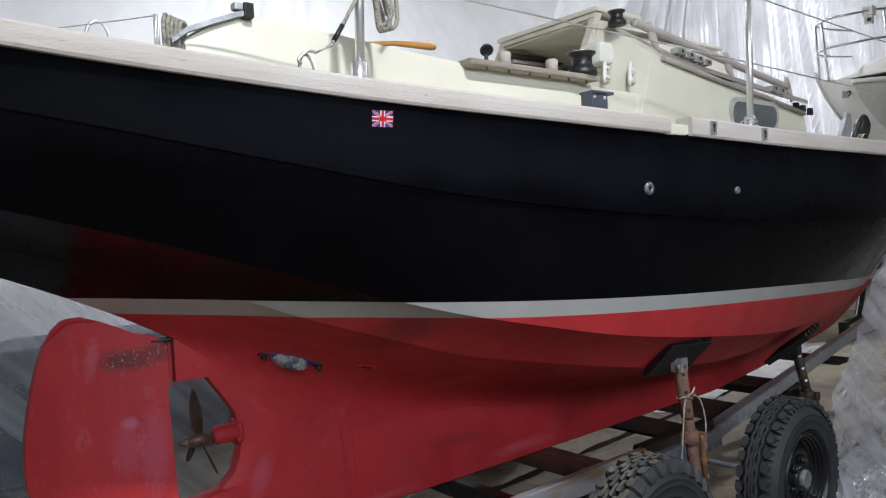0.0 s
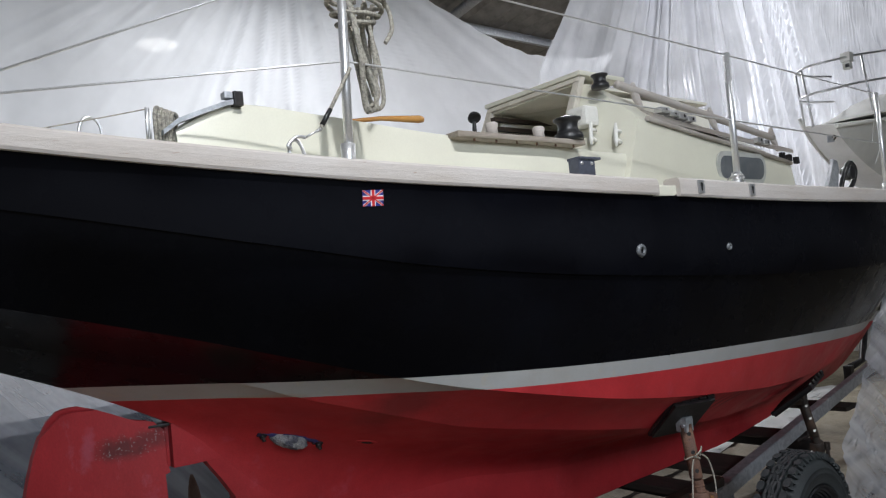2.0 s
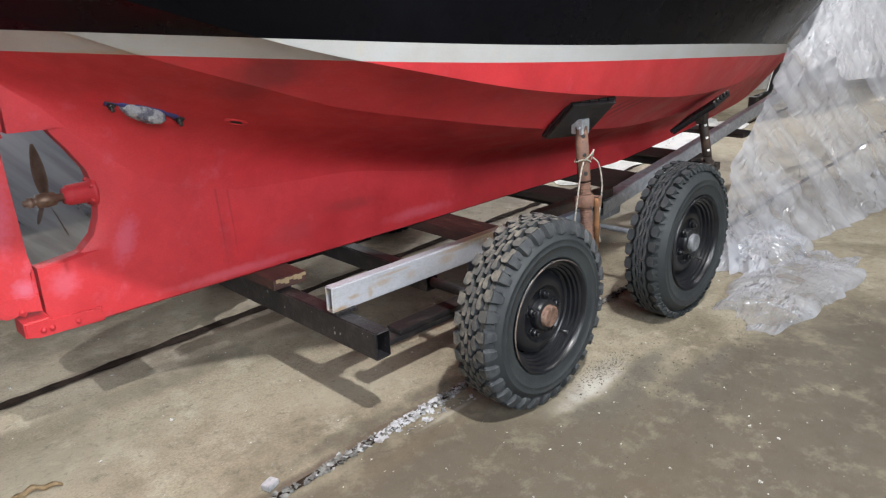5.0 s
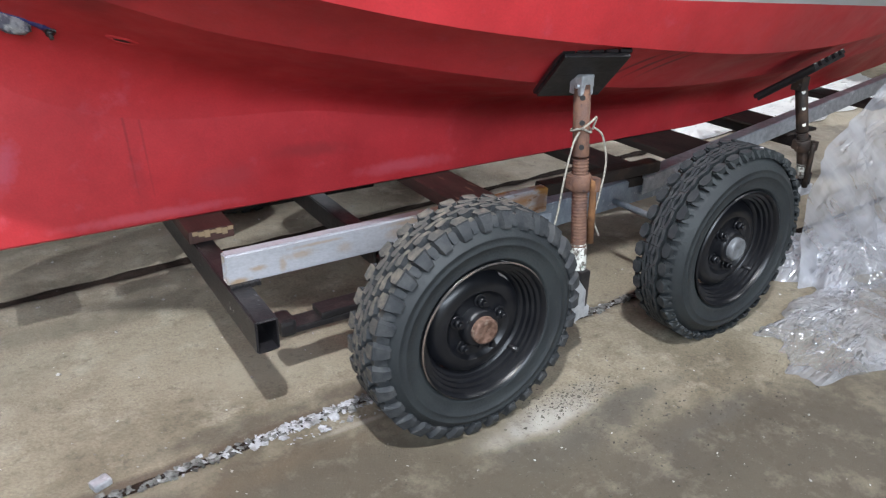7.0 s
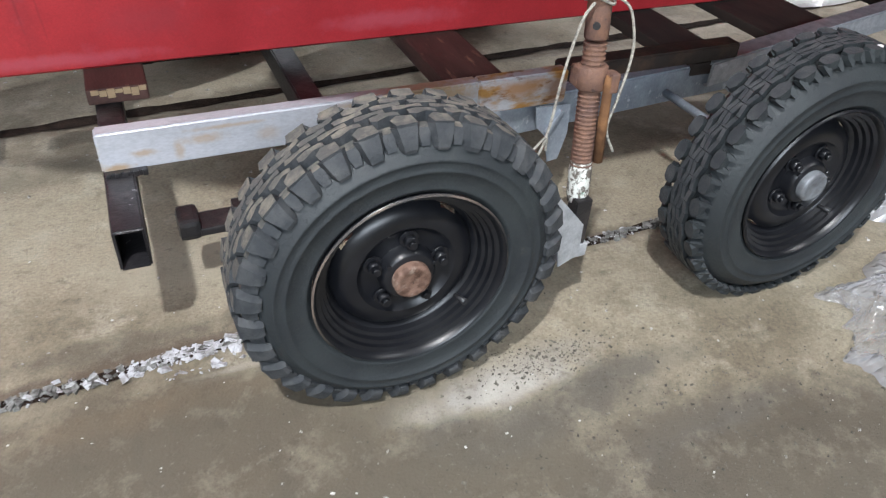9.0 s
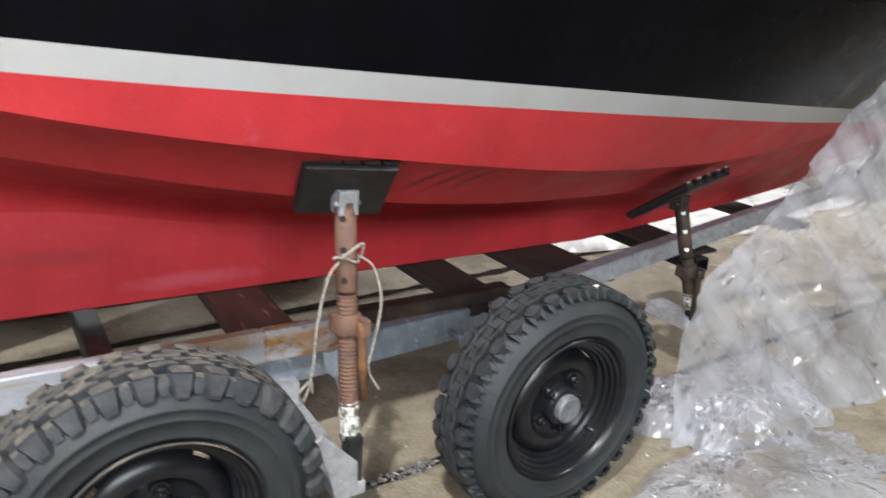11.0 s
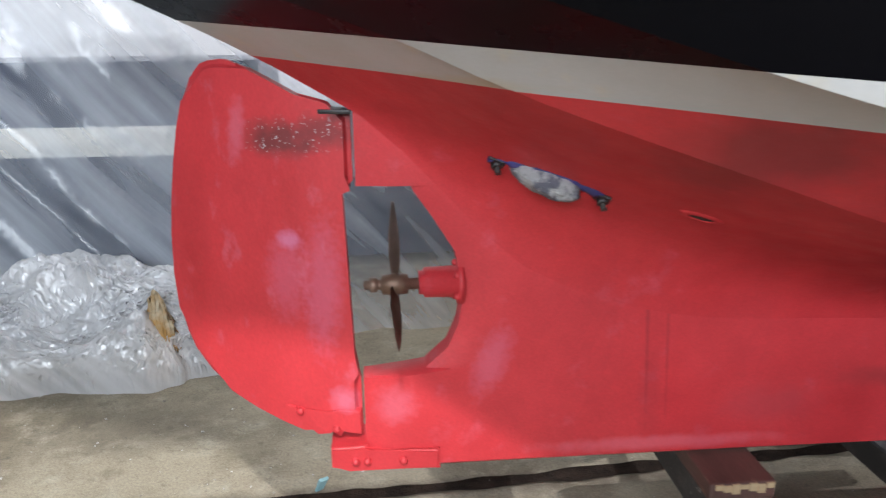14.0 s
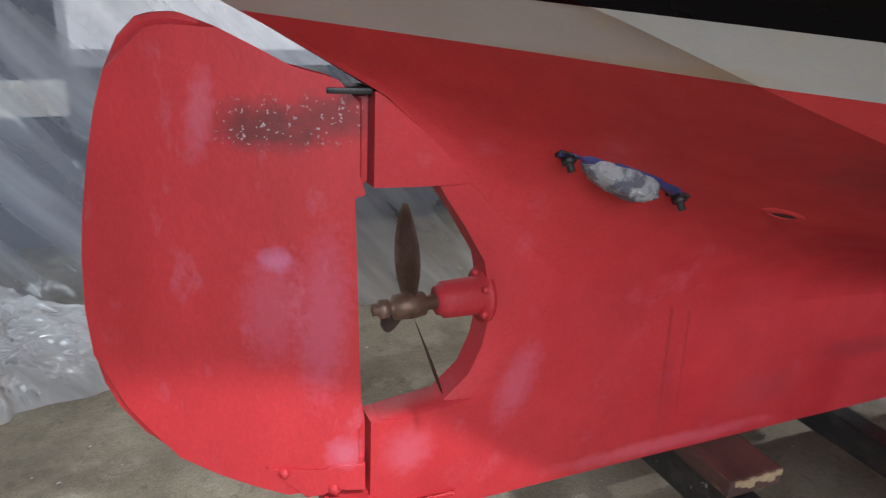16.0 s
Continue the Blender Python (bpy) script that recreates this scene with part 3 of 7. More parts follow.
def plate(bm, outline, thick, m, bevel=0.0):
    """An outline in x and z, given thickness along y about zero."""
    front = [bm.verts.new(m @ Vector((x, -thick / 2, z))) for x, z in outline]
    back = [bm.verts.new(m @ Vector((x, thick / 2, z))) for x, z in outline]
    n = len(outline)
    f1, f2 = bm.faces.new(front), bm.faces.new(back[::-1])
    for k in range(n):
        bm.faces.new((front[k], back[k], back[(k + 1) % n], front[(k + 1) % n]))
    if bevel:
        bmesh.ops.bevel(bm, geom=list(f1.edges) + list(f2.edges), offset=bevel, segments=3, affect="EDGES")


def curve_at(keys, x):
    """A smooth value at x through (x, value) keys."""
    xs = [k[0] for k in keys]
    ys = [k[1] for k in keys]
    if x <= xs[0]:
        return ys[0]
    if x >= xs[-1]:
        return ys[-1]
    i = max(j for j in range(len(xs)) if xs[j] <= x)
    slope = lambda j: (ys[min(j + 1, len(xs) - 1)] - ys[max(j - 1, 0)]) / (xs[min(j + 1, len(xs) - 1)] - xs[max(j - 1, 0)])
    h = xs[i + 1] - xs[i]
    s = (x - xs[i]) / h
    return ((2 * s**3 - 3 * s * s + 1) * ys[i] + (s**3 - 2 * s * s + s) * h * slope(i)
            + (3 * s * s - 2 * s**3) * ys[i + 1] + (s**3 - s * s) * h * slope(i + 1))


def smooth_step(a, b, x):
    s = min(max((x - a) / (b - a), 0), 1)
    return s * s * (3 - 2 * s)


def arc_points(pts, steps=8):
    """A smooth line through points."""
    out = []
    pts = [Vector(p) for p in pts]
    for i in range(len(pts) - 1):
        p0, p1, p2, p3 = pts[max(i - 1, 0)], pts[i], pts[i + 1], pts[min(i + 2, len(pts) - 1)]
        for k in range(steps):
            s = k / steps
            out.append(0.5 * (2 * p1 + (p2 - p0) * s + (2 * p0 - 5 * p1 + 4 * p2 - p3) * s * s + (3 * p1 - p0 - 3 * p2 + p3) * s**3))
    return out + [pts[-1]]


# ---- floor and hall ----
YC = 1.105          # the boat's centre plane
floor_z = lambda y: 0.013 * (1 - smooth_step(0.4, 1.5, y))
bm = bmesh.new()
bmesh.ops.create_grid(bm, x_segments=160, y_segments=120, size=1.0)
for v in bm.verts:
    v.co = Vector((v.co.x * 16 + 2, v.co.y * 12 + 3, 0))
    v.co.z = floor_z(v.co.y) + 0.002 * noise.noise(v.co * 0.9) - 0.001
floor = structure("floor", bm, M_CONCRETE, "stained beige concrete workshop floor with grit and dark patches", "floor", True)


def shard(bm, s, lo, hi, m, rnd):
    """A crumb: a small block with its corners knocked about."""
    for v in box(bm, lo, hi, 0, m):
        v.co += Vector((rnd.uniform(-s, s), rnd.uniform(-s, s), rnd.uniform(-s, s))) * 0.45


def joint(name, y0, slope, width, x0, x1, mat, label):
    """A floor joint as a low strip with ragged edges."""
    bm = bmesh.new()
    rows = []
    n = int((x1 - x0) / 0.03)
    for i in range(n + 1):
        x = x0 + (x1 - x0) * i / n
        w = width * (0.8 + 0.5 * noise.noise(Vector((x * 9, y0, 3))))
        y = y0 + slope * x + 0.006 * noise.noise(Vector((x * 4, y0, 7)))
        rows.append([bm.verts.new((x, y - w / 2, floor_z(y) + 0.0028)), bm.verts.new((x, y + w / 2, floor_z(y) + 0.0028))])
    for a, b in zip(rows, rows[1:]):
        bm.faces.new((a[0], b[0], b[1], a[1]))
    return structure(name, bm, mat, label, "floor joint")


joint("floor_joint_1", 1.665, 0.062, 0.072, -6, 9, M_JOINT, "dark sunken joint between concrete floor slabs")
joint("floor_joint_2", 0.334, 0.052, 0.04, -6, 9, M_JOINT, "ragged joint in the concrete filled with pale grit")

# the near long wall leaves a gap for the added fill light
bm = bmesh.new()
for x0, x1, y0, y1, z0, z1 in ((-14, 18, -7.2, -7, 0, 3.6), (-14, 18, -7.2, -7, 5.0, 6.4), (-14, -6.25, -7.2, -7, 3.6, 5.0), (-0.15, 18, -7.2, -7, 3.6, 5.0),
                               (-14, 18, 15, 15.2, 0, 6.4), (-14.2, -14, -7, 15, 0, 6.4), (18, 18.2, -7, 15, 0, 6.4)):
    box(bm, (x0, y0, z0), (x1, y1, z1))
structure("wall_outer", bm, M_WALL, "pale grey panel walls of the storage hall", "wall")
bm = bmesh.new()
n = 500
ridge = []
for i in range(n + 1):
    x = -14 + 32 * i / n
    z = 0.045 * math.sin(x * 2 * math.pi / 0.30)
    ridge.append([bm.verts.new((x, -9.2, 5.6 + z)), bm.verts.new((x, 3.0, 7.4 + z)), bm.verts.new((x, 15.2, 5.6 + z))])
for a, b in zip(ridge, ridge[1:]):
    bm.faces.new((a[0], a[1], b[1], b[0]))
    bm.faces.new((a[1], a[2], b[2], b[1]))
structure("ceiling", bm, M_ROOF, "grey corrugated roof sheets of the hall", "roof")
for y in (-6, -3, 0, 6.2, 8.3, 10.4, 12.5):
    bm = bmesh.new()
    z = 7.25 - 0.1475 * abs(y - 3)
    box(bm, (-14, y - 0.04, z - 0.10), (18, y + 0.04, z + 0.06), 0.006)
    structure("trim", bm, M_GALV, "pale steel purlin under the corrugated sheets", "purlin")
for k in range(7):
    bm = bmesh.new()
    x = -12 + 4.6 * k
    tube(bm, [(x, -9, 5.3), (x, 3, 7.1), (x, 15, 5.3)], 0.09, 6)
    structure("trim", bm, M_GALV, "painted steel roof beam under the corrugated sheets", "roof beam")

# ---- lamps that hang in the hall, the added fill lamps too ----
for eye, _ in LAMPS:
    lamp = thing("hall_or_fill_lamp", "round white high-bay hall lamp or added fill lamp hanging from the roof", "lamp", eye, "hall lamps")
    bm = bmesh.new()
    lathe(bm, [(0.001, 0.24), (0.07, 0.22), (0.10, 0.12), (0.24, 0.03), (0.25, 0.03)], 24, pose(*eye, 90))
    part("shade", bm, M_GALV, lamp)
    bm = bmesh.new()
    lathe(bm, [(0.001, 0.035), (0.22, 0.035)], 24, pose(*eye, 90))
    part("diffuser", bm, M_LAMP, lamp)
    bm = bmesh.new()
    tube(bm, [(eye[0], eye[1], eye[2] + 0.2), (eye[0], eye[1], 7.2 - 0.147 * abs(eye[1] - 3))], 0.008, 6)
    part("cord", bm, M_BLACKPLASTIC, lamp)

# ---- the hull ----
# half breadth and height along the boat: sheer, three plank laps, the turn into the keel
SHEER_B = [(-2.75, 0.56), (-2.0, 0.76), (-1.05, 0.96), (0.0, 1.13), (0.9, 1.2), (1.9, 1.2), (3.0, 1.03), (4.0, 0.72), (5.0, 0.3), (5.75, 0.015)]
SHEER_Z = [(-2.75, 2.13), (-2.0, 2.068), (-1.7, 2.031), (-1.4, 1.998), (-1.05, 1.965), (-0.5, 1.928), (0.0, 1.9), (0.9, 1.864), (1.9, 1.853), (3.0, 1.865), (4.0, 1.9), (5.0, 1.96), (5.75, 2.02)]
LAP_A_B = [(-2.75, 0.46), (-2.0, 0.69), (-1.1, 0.92), (-0.1, 1.09), (0.9, 1.165), (2.0, 1.16), (3.0, 0.97), (4.0, 0.64), (5.0, 0.23), (5.65, 0.015)]
LAP_A_Z = [(-2.75, 2.06), (-2.0, 1.945), (-1.3, 1.798), (-0.8, 1.70), (-0.14, 1.621), (1.0, 1.545), (2.2, 1.53), (4.0, 1.58), (5.65, 1.72)]
LAP_B_B = [(-2.75, 0.36), (-2.0, 0.5), (-1.5, 0.62), (-1.1, 0.73), (-0.77, 0.84), (-0.475, 0.93), (0.0, 0.975), (0.6, 0.97), (1.3, 0.91), (2.2, 0.77), (3.2, 0.56), (4.3, 0.3), (5.4, 0.015)]
LAP_B_Z = [(-2.75, 1.93), (-2.0, 1.74), (-1.5, 1.59), (-1.1, 1.455), (-0.77, 1.345), (-0.475, 1.27), (0.0, 1.17), (0.6, 1.085), (1.3, 1.01), (2.2, 0.985), (3.2, 1.03), (4.3, 1.14), (5.4, 1.32)]
LAP_C_B = [(-2.75, 0.22), (-2.0, 0.2), (-1.5, 0.33), (-1.24, 0.46), (-1.08, 0.54), (-0.72, 0.61), (-0.5, 0.632), (0.04, 0.722), (0.44, 0.745), (0.95, 0.705), (1.55, 0.6), (2.5, 0.46), (3.5, 0.28), (4.5, 0.12), (5.1, 0.015)]
LAP_C_Z = [(-2.75, 1.9), (-2.0, 1.66), (-1.5, 1.5), (-1.24, 1.412), (-1.08, 1.342), (-0.72, 1.216), (-0.5, 1.144), (0.04, 1.03), (0.44, 0.958), (0.95, 0.886), (1.55, 0.835), (2.5, 0.81), (3.5, 0.83), (4.5, 0.92), (5.1, 1.05)]
TURN_B = [(-2.75, 0.02), (-1.4, 0.02), (-1.07, 0.07), (-0.5, 0.12), (0.0, 0.15), (0.5, 0.165), (1.0, 0.17), (1.9, 0.15), (2.6, 0.12), (3.4, 0.07), (4.6, 0.02), (5.1, 0.012)]
TURN_Z = [(-2.75, 1.86), (-2.3, 1.71), (-1.83, 1.522), (-1.53, 1.383), (-1.38, 1.300), (-1.3, 1.262), (-1.07, 1.16), (-0.8, 1.05), (-0.52, 0.955), (0.0, 0.825), (0.5, 0.735), (1.0, 0.695), (1.9, 0.63),
          (2.5, 0.6), (3.2, 0.585), (3.9, 0.62), (4.5, 0.77), (5.0, 0.95), (5.4, 1.13), (5.6, 1.4), (5.75, 1.9)]
BLEND = lambda x: smooth_step(-1.5, -1.3, x) * (1 - smooth_step(2.4, 3.6, x))
DROP = lambda x: (0.20 - 0.14 * smooth_step(-0.8, 0.1, x)) * smooth_step(-1.36, -0.90, x) * (1 - smooth_step(2.4, 3.6, x))
FOOT = lambda x: 0.04 + 0.02 * smooth_step(-1.2, 0.6, x) - 0.035 * smooth_step(2.2, 4.6, x)
LAPS = [(SHEER_B, SHEER_Z), (LAP_A_B, LAP_A_Z), (LAP_B_B, LAP_B_Z), (LAP_C_B, LAP_C_Z), (TURN_B, TURN_Z)]
PER = 12


def hull_section(x):
    """(half breadth, height) from the sheer down, and which points are sharp."""
    keys = [(curve_at(b, x), curve_at(z, x)) for b, z in LAPS]
    low = keys[-1][1]
    keys = [(b, max(z, low + 0.0004 * (4 - i))) for i, (b, z) in enumerate(keys)]
    pts, sharp = [], []
    for i in range(4):
        (b0, z0), (b1, z1) = keys[i], keys[i + 1]
        lap = 0.010 if i < 3 else 0.0
        out = Vector((z0 - z1, b0 - b1))
        out = out.normalized() if out.length > 1e-6 else Vector((1, 0))
        full = math.hypot(b1 - b0, z1 - z0)
        for k in range(PER + 1):
            s = k / PER
            bulge = (0.018, 0.018, -0.055, -0.05)[i] * full * 4 * s * (1 - s)
            if i == 3:
                d = DROP(x)
                k3 = BLEND(x)
                eb, ez = b1 + (FOOT(x) + 0.0008 - b1) * k3, z1 - d
                pb, pz = b1 + (FOOT(x) + 0.0008 - b1) * k3, z1 + 0.012 * k3
                soft = 0.12 * (1 - smooth_step(-0.95, -0.3, x))
                q0 = 0.5 - 0.44 * soft
                far = 0.6 - 0.54 * soft
                pz -= 0.03 * soft * k3
                if s < q0:
                    h = s / q0 * far
                    pts.append((max(b0 + (pb - b0) * h, 0.004), z0 + (pz - z0) * h))
                else:
                    g = (s - q0) / (1 - q0)
                    w0, w1, w2 = (1 - g) ** 2, 2 * g * (1 - g), g * g
                    mb, mz = b0 + (pb - b0) * far, z0 + (pz - z0) * far
                    pts.append((max(w0 * mb + w1 * pb + w2 * eb, 0.004), w0 * mz + w1 * pz + w2 * ez))
                sharp.append(k == 0)
                continue
            b = b0 + (b1 - b0) * s + out.x * (bulge + lap * s) * min(1, b0 * 5)
            z = z0 + (z1 - z0) * s - abs(out.y) * (bulge + lap * s) * 0.6
            pts.append((max(b, 0.004), z))
            sharp.append(k in (0, PER) and i < 4 and not (i == 3 and k == PER))
    return pts, sharp


STATIONS = [-2.75 + 0.085 * i for i in range(100)] + [5.75]
boat = thing("sailing_boat", "small clinker-look yacht, black topsides and red bottom, ashore on a trailer", "sailing boat", (0.6, YC, 0.44))
bm = bmesh.new()
rings = []
flags = None
for x in STATIONS:
    pts, flags = hull_section(x)
    ring = [bm.verts.new((x, YC - b, z)) for b, z in pts]
    far = [bm.verts.new((x, YC + b, z)) for b, z in pts]
    rings.append((ring, far))
for (a, fa), (b, fb) in zip(rings, rings[1:]):
    for k in range(len(a) - 1):
        bm.faces.new((a[k], a[k + 1], b[k + 1], b[k]))
        bm.faces.new((fa[k], fb[k], fb[k + 1], fa[k + 1]))
    bm.faces.new((a[-1], fa[-1], fb[-1], b[-1]))
for ring, far in (rings[0],):
    for k in range(len(ring) - 1):
        bm.faces.new((ring[k], far[k], far[k + 1], ring[k + 1]))
bm.edges.ensure_lookup_table()
for f in bm.faces:
    f.smooth = True
for (a, fa), (b, fb) in zip(rings, rings[1:]):
    for p, q in ((a[-1], b[-1]), (fa[-1], fb[-1])):
        bm.edges.get((p, q)).smooth = False
    for k, s in enumerate(flags):
        if s:
            for p, q in ((a[k], b[k]), (fa[k], fb[k])):
                e = bm.edges.get((p, q))
                if e:
                    e.smooth = False
for e in list(bm.edges):
    if len(e.link_faces) == 2 and e.link_faces[0].normal.length and abs(e.verts[0].co.x + 2.75) < 1e-4 and abs(e.verts[1].co.x + 2.75) < 1e-4:
        e.smooth = False
bmesh.ops.recalc_face_normals(bm, faces=bm.faces)
sag = lambda x: 0.018 * math.exp(-(((x + 0.1) / 1.15) ** 2))
for v in bm.verts:
    v.co.z += sag(v.co.x)
top_plane = (Vector((0, 0, 1.33)), Vector((0.065, -0.006, 1)).normalized())
low_plane = (Vector((0, 0, 1.275)), Vector((0.068, 0, 1)).normalized())
for co, no in (top_plane, low_plane):
    bmesh.ops.bisect_plane(bm, geom=list(bm.verts) + list(bm.edges) + list(bm.faces), dist=1e-5, plane_co=co, plane_no=no)


def cut(bm, keep):
    c = bm.copy()
    bmesh.ops.delete(c, geom=[f for f in c.faces if not keep(f.calc_center_median())], context="FACES")
    for v in c.verts:
        v.co.z -= sag(v.co.x)
    return c


above = lambda p, pl: (p - pl[0]).dot(pl[1]) > 0
part("topside", cut(bm, lambda p: above(p, top_plane)), M_BLACK, boat, "glossy black topside with moulded plank laps")
part("boot_stripe", cut(bm, lambda p: not above(p, top_plane) and above(p, low_plane)), M_STRIPE, boat, "white waterline stripe")
part("bottom", cut(bm, lambda p: not above(p, low_plane)), M_RED, boat, "red antifouled underwater hull")
bm.free()

# keel: rows of points from the stern opening to the stem
STEM = [(0.445, 2.3), (0.486, 2.85), (0.56, 3.65), (0.62, 4.0), (0.76, 4.45), (0.9, 4.85), (1.0, 5.05), (1.13, 5.3), (1.3, 5.5)]
APERTURE = [(0.6715, -1.30), (0.678, -1.24), (0.687, -1.18), (0.735, -1.128), (0.79, -1.105), (0.843, -1.096), (0.9, -1.099), (0.96, -1.112), (1.035, -1.158), (1.09, -1.196), (1.109, -1.207)]


def keel_aft(z):
    if z > 1.1095 or z < 0.67:
        return -1.32
    for (z0, x0), (z1, x1) in zip(APERTURE, APERTURE[1:]):
        if z <= z1:
            return x0 + (x1 - x0) * max(z - z0, 0) / (z1 - z0)
    return APERTURE[-1][1]


def keel_half(x, z):
    """Half the keel's thickness."""
    return FOOT(x)


heights = sorted({0.437, 0.445, 0.46, 0.49, 0.53, 0.58, 0.63, 0.6695, 0.6705} | {z for z, _ in APERTURE} | {0.70, 0.715, 0.765, 0.815, 0.87, 0.93, 1.0, 1.065, 1.1096, 1.15, 1.2, 1.262})
bm = bmesh.new()
rows = []
COLS = 90
for z in heights:
    xa = keel_aft(z)
    xf = max(curve_at(STEM, 0), 2.3) if z < 0.445 else None
    xf = 2.25 if z < 0.445 else next((x0 + (x1 - x0) * (z - z0) / (z1 - z0) for (z0, x0), (z1, x1) in zip(STEM, STEM[1:]) if z <= z1), 5.5)
    row = []
    for i in range(COLS + 1):
        s = i / COLS
        x = xa + (xf - xa) * s
        h = keel_half(x, z) * min(1, 0.70 + 0.30 * math.sqrt(min((x - xa) / 0.012, 1))) * min(1, 0.25 + math.sqrt(max(xf - x, 0) / 0.25))
        if z < 0.441:
            h *= 0.8
        row.append((bm.verts.new((x, YC - h, z)), bm.verts.new((x, YC + h, z))))
    rows.append(row)
for a, b in zip(rows, rows[1:]):
    for k in range(COLS):
        bm.faces.new((a[k][0], a[k + 1][0], b[k + 1][0], b[k][0]))
        bm.faces.new((a[k][1], b[k][1], b[k + 1][1], a[k + 1][1]))
    bm.faces.new((a[0][0], b[0][0], b[0][1], a[0][1]))
    bm.faces.new((a[-1][0], a[-1][1], b[-1][1], b[-1][0]))
for k in range(COLS):
    bm.faces.new((rows[0][k][0], rows[0][k][1], rows[0][k + 1][1], rows[0][k + 1][0]))
for f in bm.faces:
    f.smooth = True
bmesh.ops.recalc_face_normals(bm, faces=bm.faces)
for e in bm.edges:
    if len(e.link_faces) == 2 and e.calc_face_angle(0) > 0.7:
        e.smooth = False
keel = part("keel", bm, M_REDKEEL, boat, "long red-painted keel with a propeller opening")

# rudder with its heel fitting
# distance aft of the stock and height
RUDDER = [(0.262, 1.363), (0.277, 1.364), (0.303, 1.361), (0.324, 1.354), (0.351, 1.324), (0.375, 1.274), (0.395, 1.212), (0.413, 1.136), (0.430, 1.046), (0.441, 0.964), (0.447, 0.865), (0.443, 0.779), (0.431, 0.717),
          (0.411, 0.671), (0.372, 0.624), (0.320, 0.588), (0.256, 0.558), (0.193, 0.535), (0.142, 0.519), (0.102, 0.510), (0.080, 0.516), (0.059, 0.534), (0.046, 0.524), (0.004, 0.521), (0.004, 0.660),
          (0.009, 0.677), (0.016, 0.721), (0.027, 1.092), (0.025, 1.111), (0.004, 1.118), (0.004, 1.257), (0.055, 1.262), (0.066, 1.266), (0.116, 1.295), (0.171, 1.324), (0.216, 1.346)]
STOCK = Matrix.Identity(4)


def swing(bm):
    """Cuts a flat blade into strips and bends it, put over to the far side, about its stock."""
    for k in range(1, 12):
        bmesh.ops.bisect_plane(bm, geom=list(bm.verts) + list(bm.edges) + list(bm.faces), dist=1e-5, plane_co=(0.04 * k, 0, 0), plane_no=(1, 0, 0))
    for v in bm.verts:
        d, off, z = v.co
        v.co = Vector((-1.322 - d, YC + 0.2 * d + 0.6 * d * d + off, z))
    bmesh.ops.recalc_face_normals(bm, faces=bm.faces)
    for f in bm.faces:
        f.smooth = True
    for e in bm.edges:
        e.smooth = len(e.link_faces) != 2 or e.calc_face_angle(0) < 0.6


bm = bmesh.new()
plate(bm, RUDDER, 0.054, STOCK, 0.016)
swing(bm)
rudder = part("rudder", bm, M_REDRUDDER, boat, "rounded red rudder blade with worn flaking paint")
bm = bmesh.new()
plate(bm, [(-1.40, 0.452), (-1.40, 0.505), (-1.318, 0.508), (-1.318, 0.49), (-1.15, 0.488), (-1.15, 0.436), (-1.36, 0.444)], 0.105, Matrix.Translation((0, YC, 0)), 0.006)
heel = part("heel_fitting", bm, M_RED, boat, "red-painted metal heel shoe with rivets")
for x, z in ((-1.345, 0.468), (-1.318, 0.468), (-1.235, 0.465)):
    bm = bmesh.new()
    bmesh.ops.create_uvsphere(bm, u_segments=10, v_segments=6, radius=0.0105, matrix=Matrix.Translation((x, YC - 0.053, z)))
    part("rivet", bm, M_RED, heel, "", True)
for d, z in ((0.15, 0.585), (0.065, 0.548)):
    bm = bmesh.new()
    bmesh.ops.create_uvsphere(bm, u_segments=10, v_segments=6, radius=0.0105, matrix=Matrix.Translation((d, -0.03, z - 0.015)))
    swing(bm)
    part("rivet", bm, M_REDRUDDER, rudder, "", True)
bm = bmesh.new()
plate(bm, [(0.18, 0.575), (0.18, 0.582), (0.085, 0.574), (0.06, 0.584), (0.008, 0.584), (0.008, 0.525), (0.045, 0.527), (0.06, 0.538), (0.08, 0.52), (0.11, 0.514)], 0.062, STOCK, 0.002)
swing(bm)
part("rudder_strap", bm, M_REDRUDDER, rudder, "riveted lower strap painted red")
bm = bmesh.new()
box(bm, (0.002, -0.029, 1.257), (0.07, 0.029, 1.267), 0.003, STOCK)
swing(bm)
part("rudder_bearing", bm, M_BLACKSTEEL, rudder, "dark bare bearing seam at the rudder head")

# propeller
bm = bmesh.new()
lathe(bm, [(0.001, 0.0), (0.052, 0.0), (0.052, 0.012), (0.036, 0.014), (0.034, 0.085), (0.027, 0.088), (0.027, 0.097), (0.001, 0.097)], 24, pose(-1.093, YC, 0.882, 0, 0, 90))
for k in range(5):
    a = k * math.tau / 5
    bmesh.ops.create_uvsphere(bm, u_segments=8, v_segments=6, radius=0.008, matrix=Matrix.Translation((-1.108, YC + 0.042 * math.cos(a), 0.882 + 0.042 * math.sin(a))))
part("stern_tube", bm, M_RED, boat, "red stern tube with bolted flange", True)
bm = bmesh.new()
lathe(bm, [(0.001, 0.085), (0.013, 0.085), (0.013, 0.12), (0.022, 0.122), (0.025, 0.15), (0.022, 0.178), (0.012, 0.182), (0.012, 0.188), (0.017, 0.19), (0.017, 0.205), (0.011, 0.207), (0.011, 0.218), (0.001, 0.22)], 20, pose(-1.093, YC, 0.88, 0, 0, 90))
propeller = part("propeller", bm, M_BRONZE, boat, "dull bronze three-bladed propeller", True)
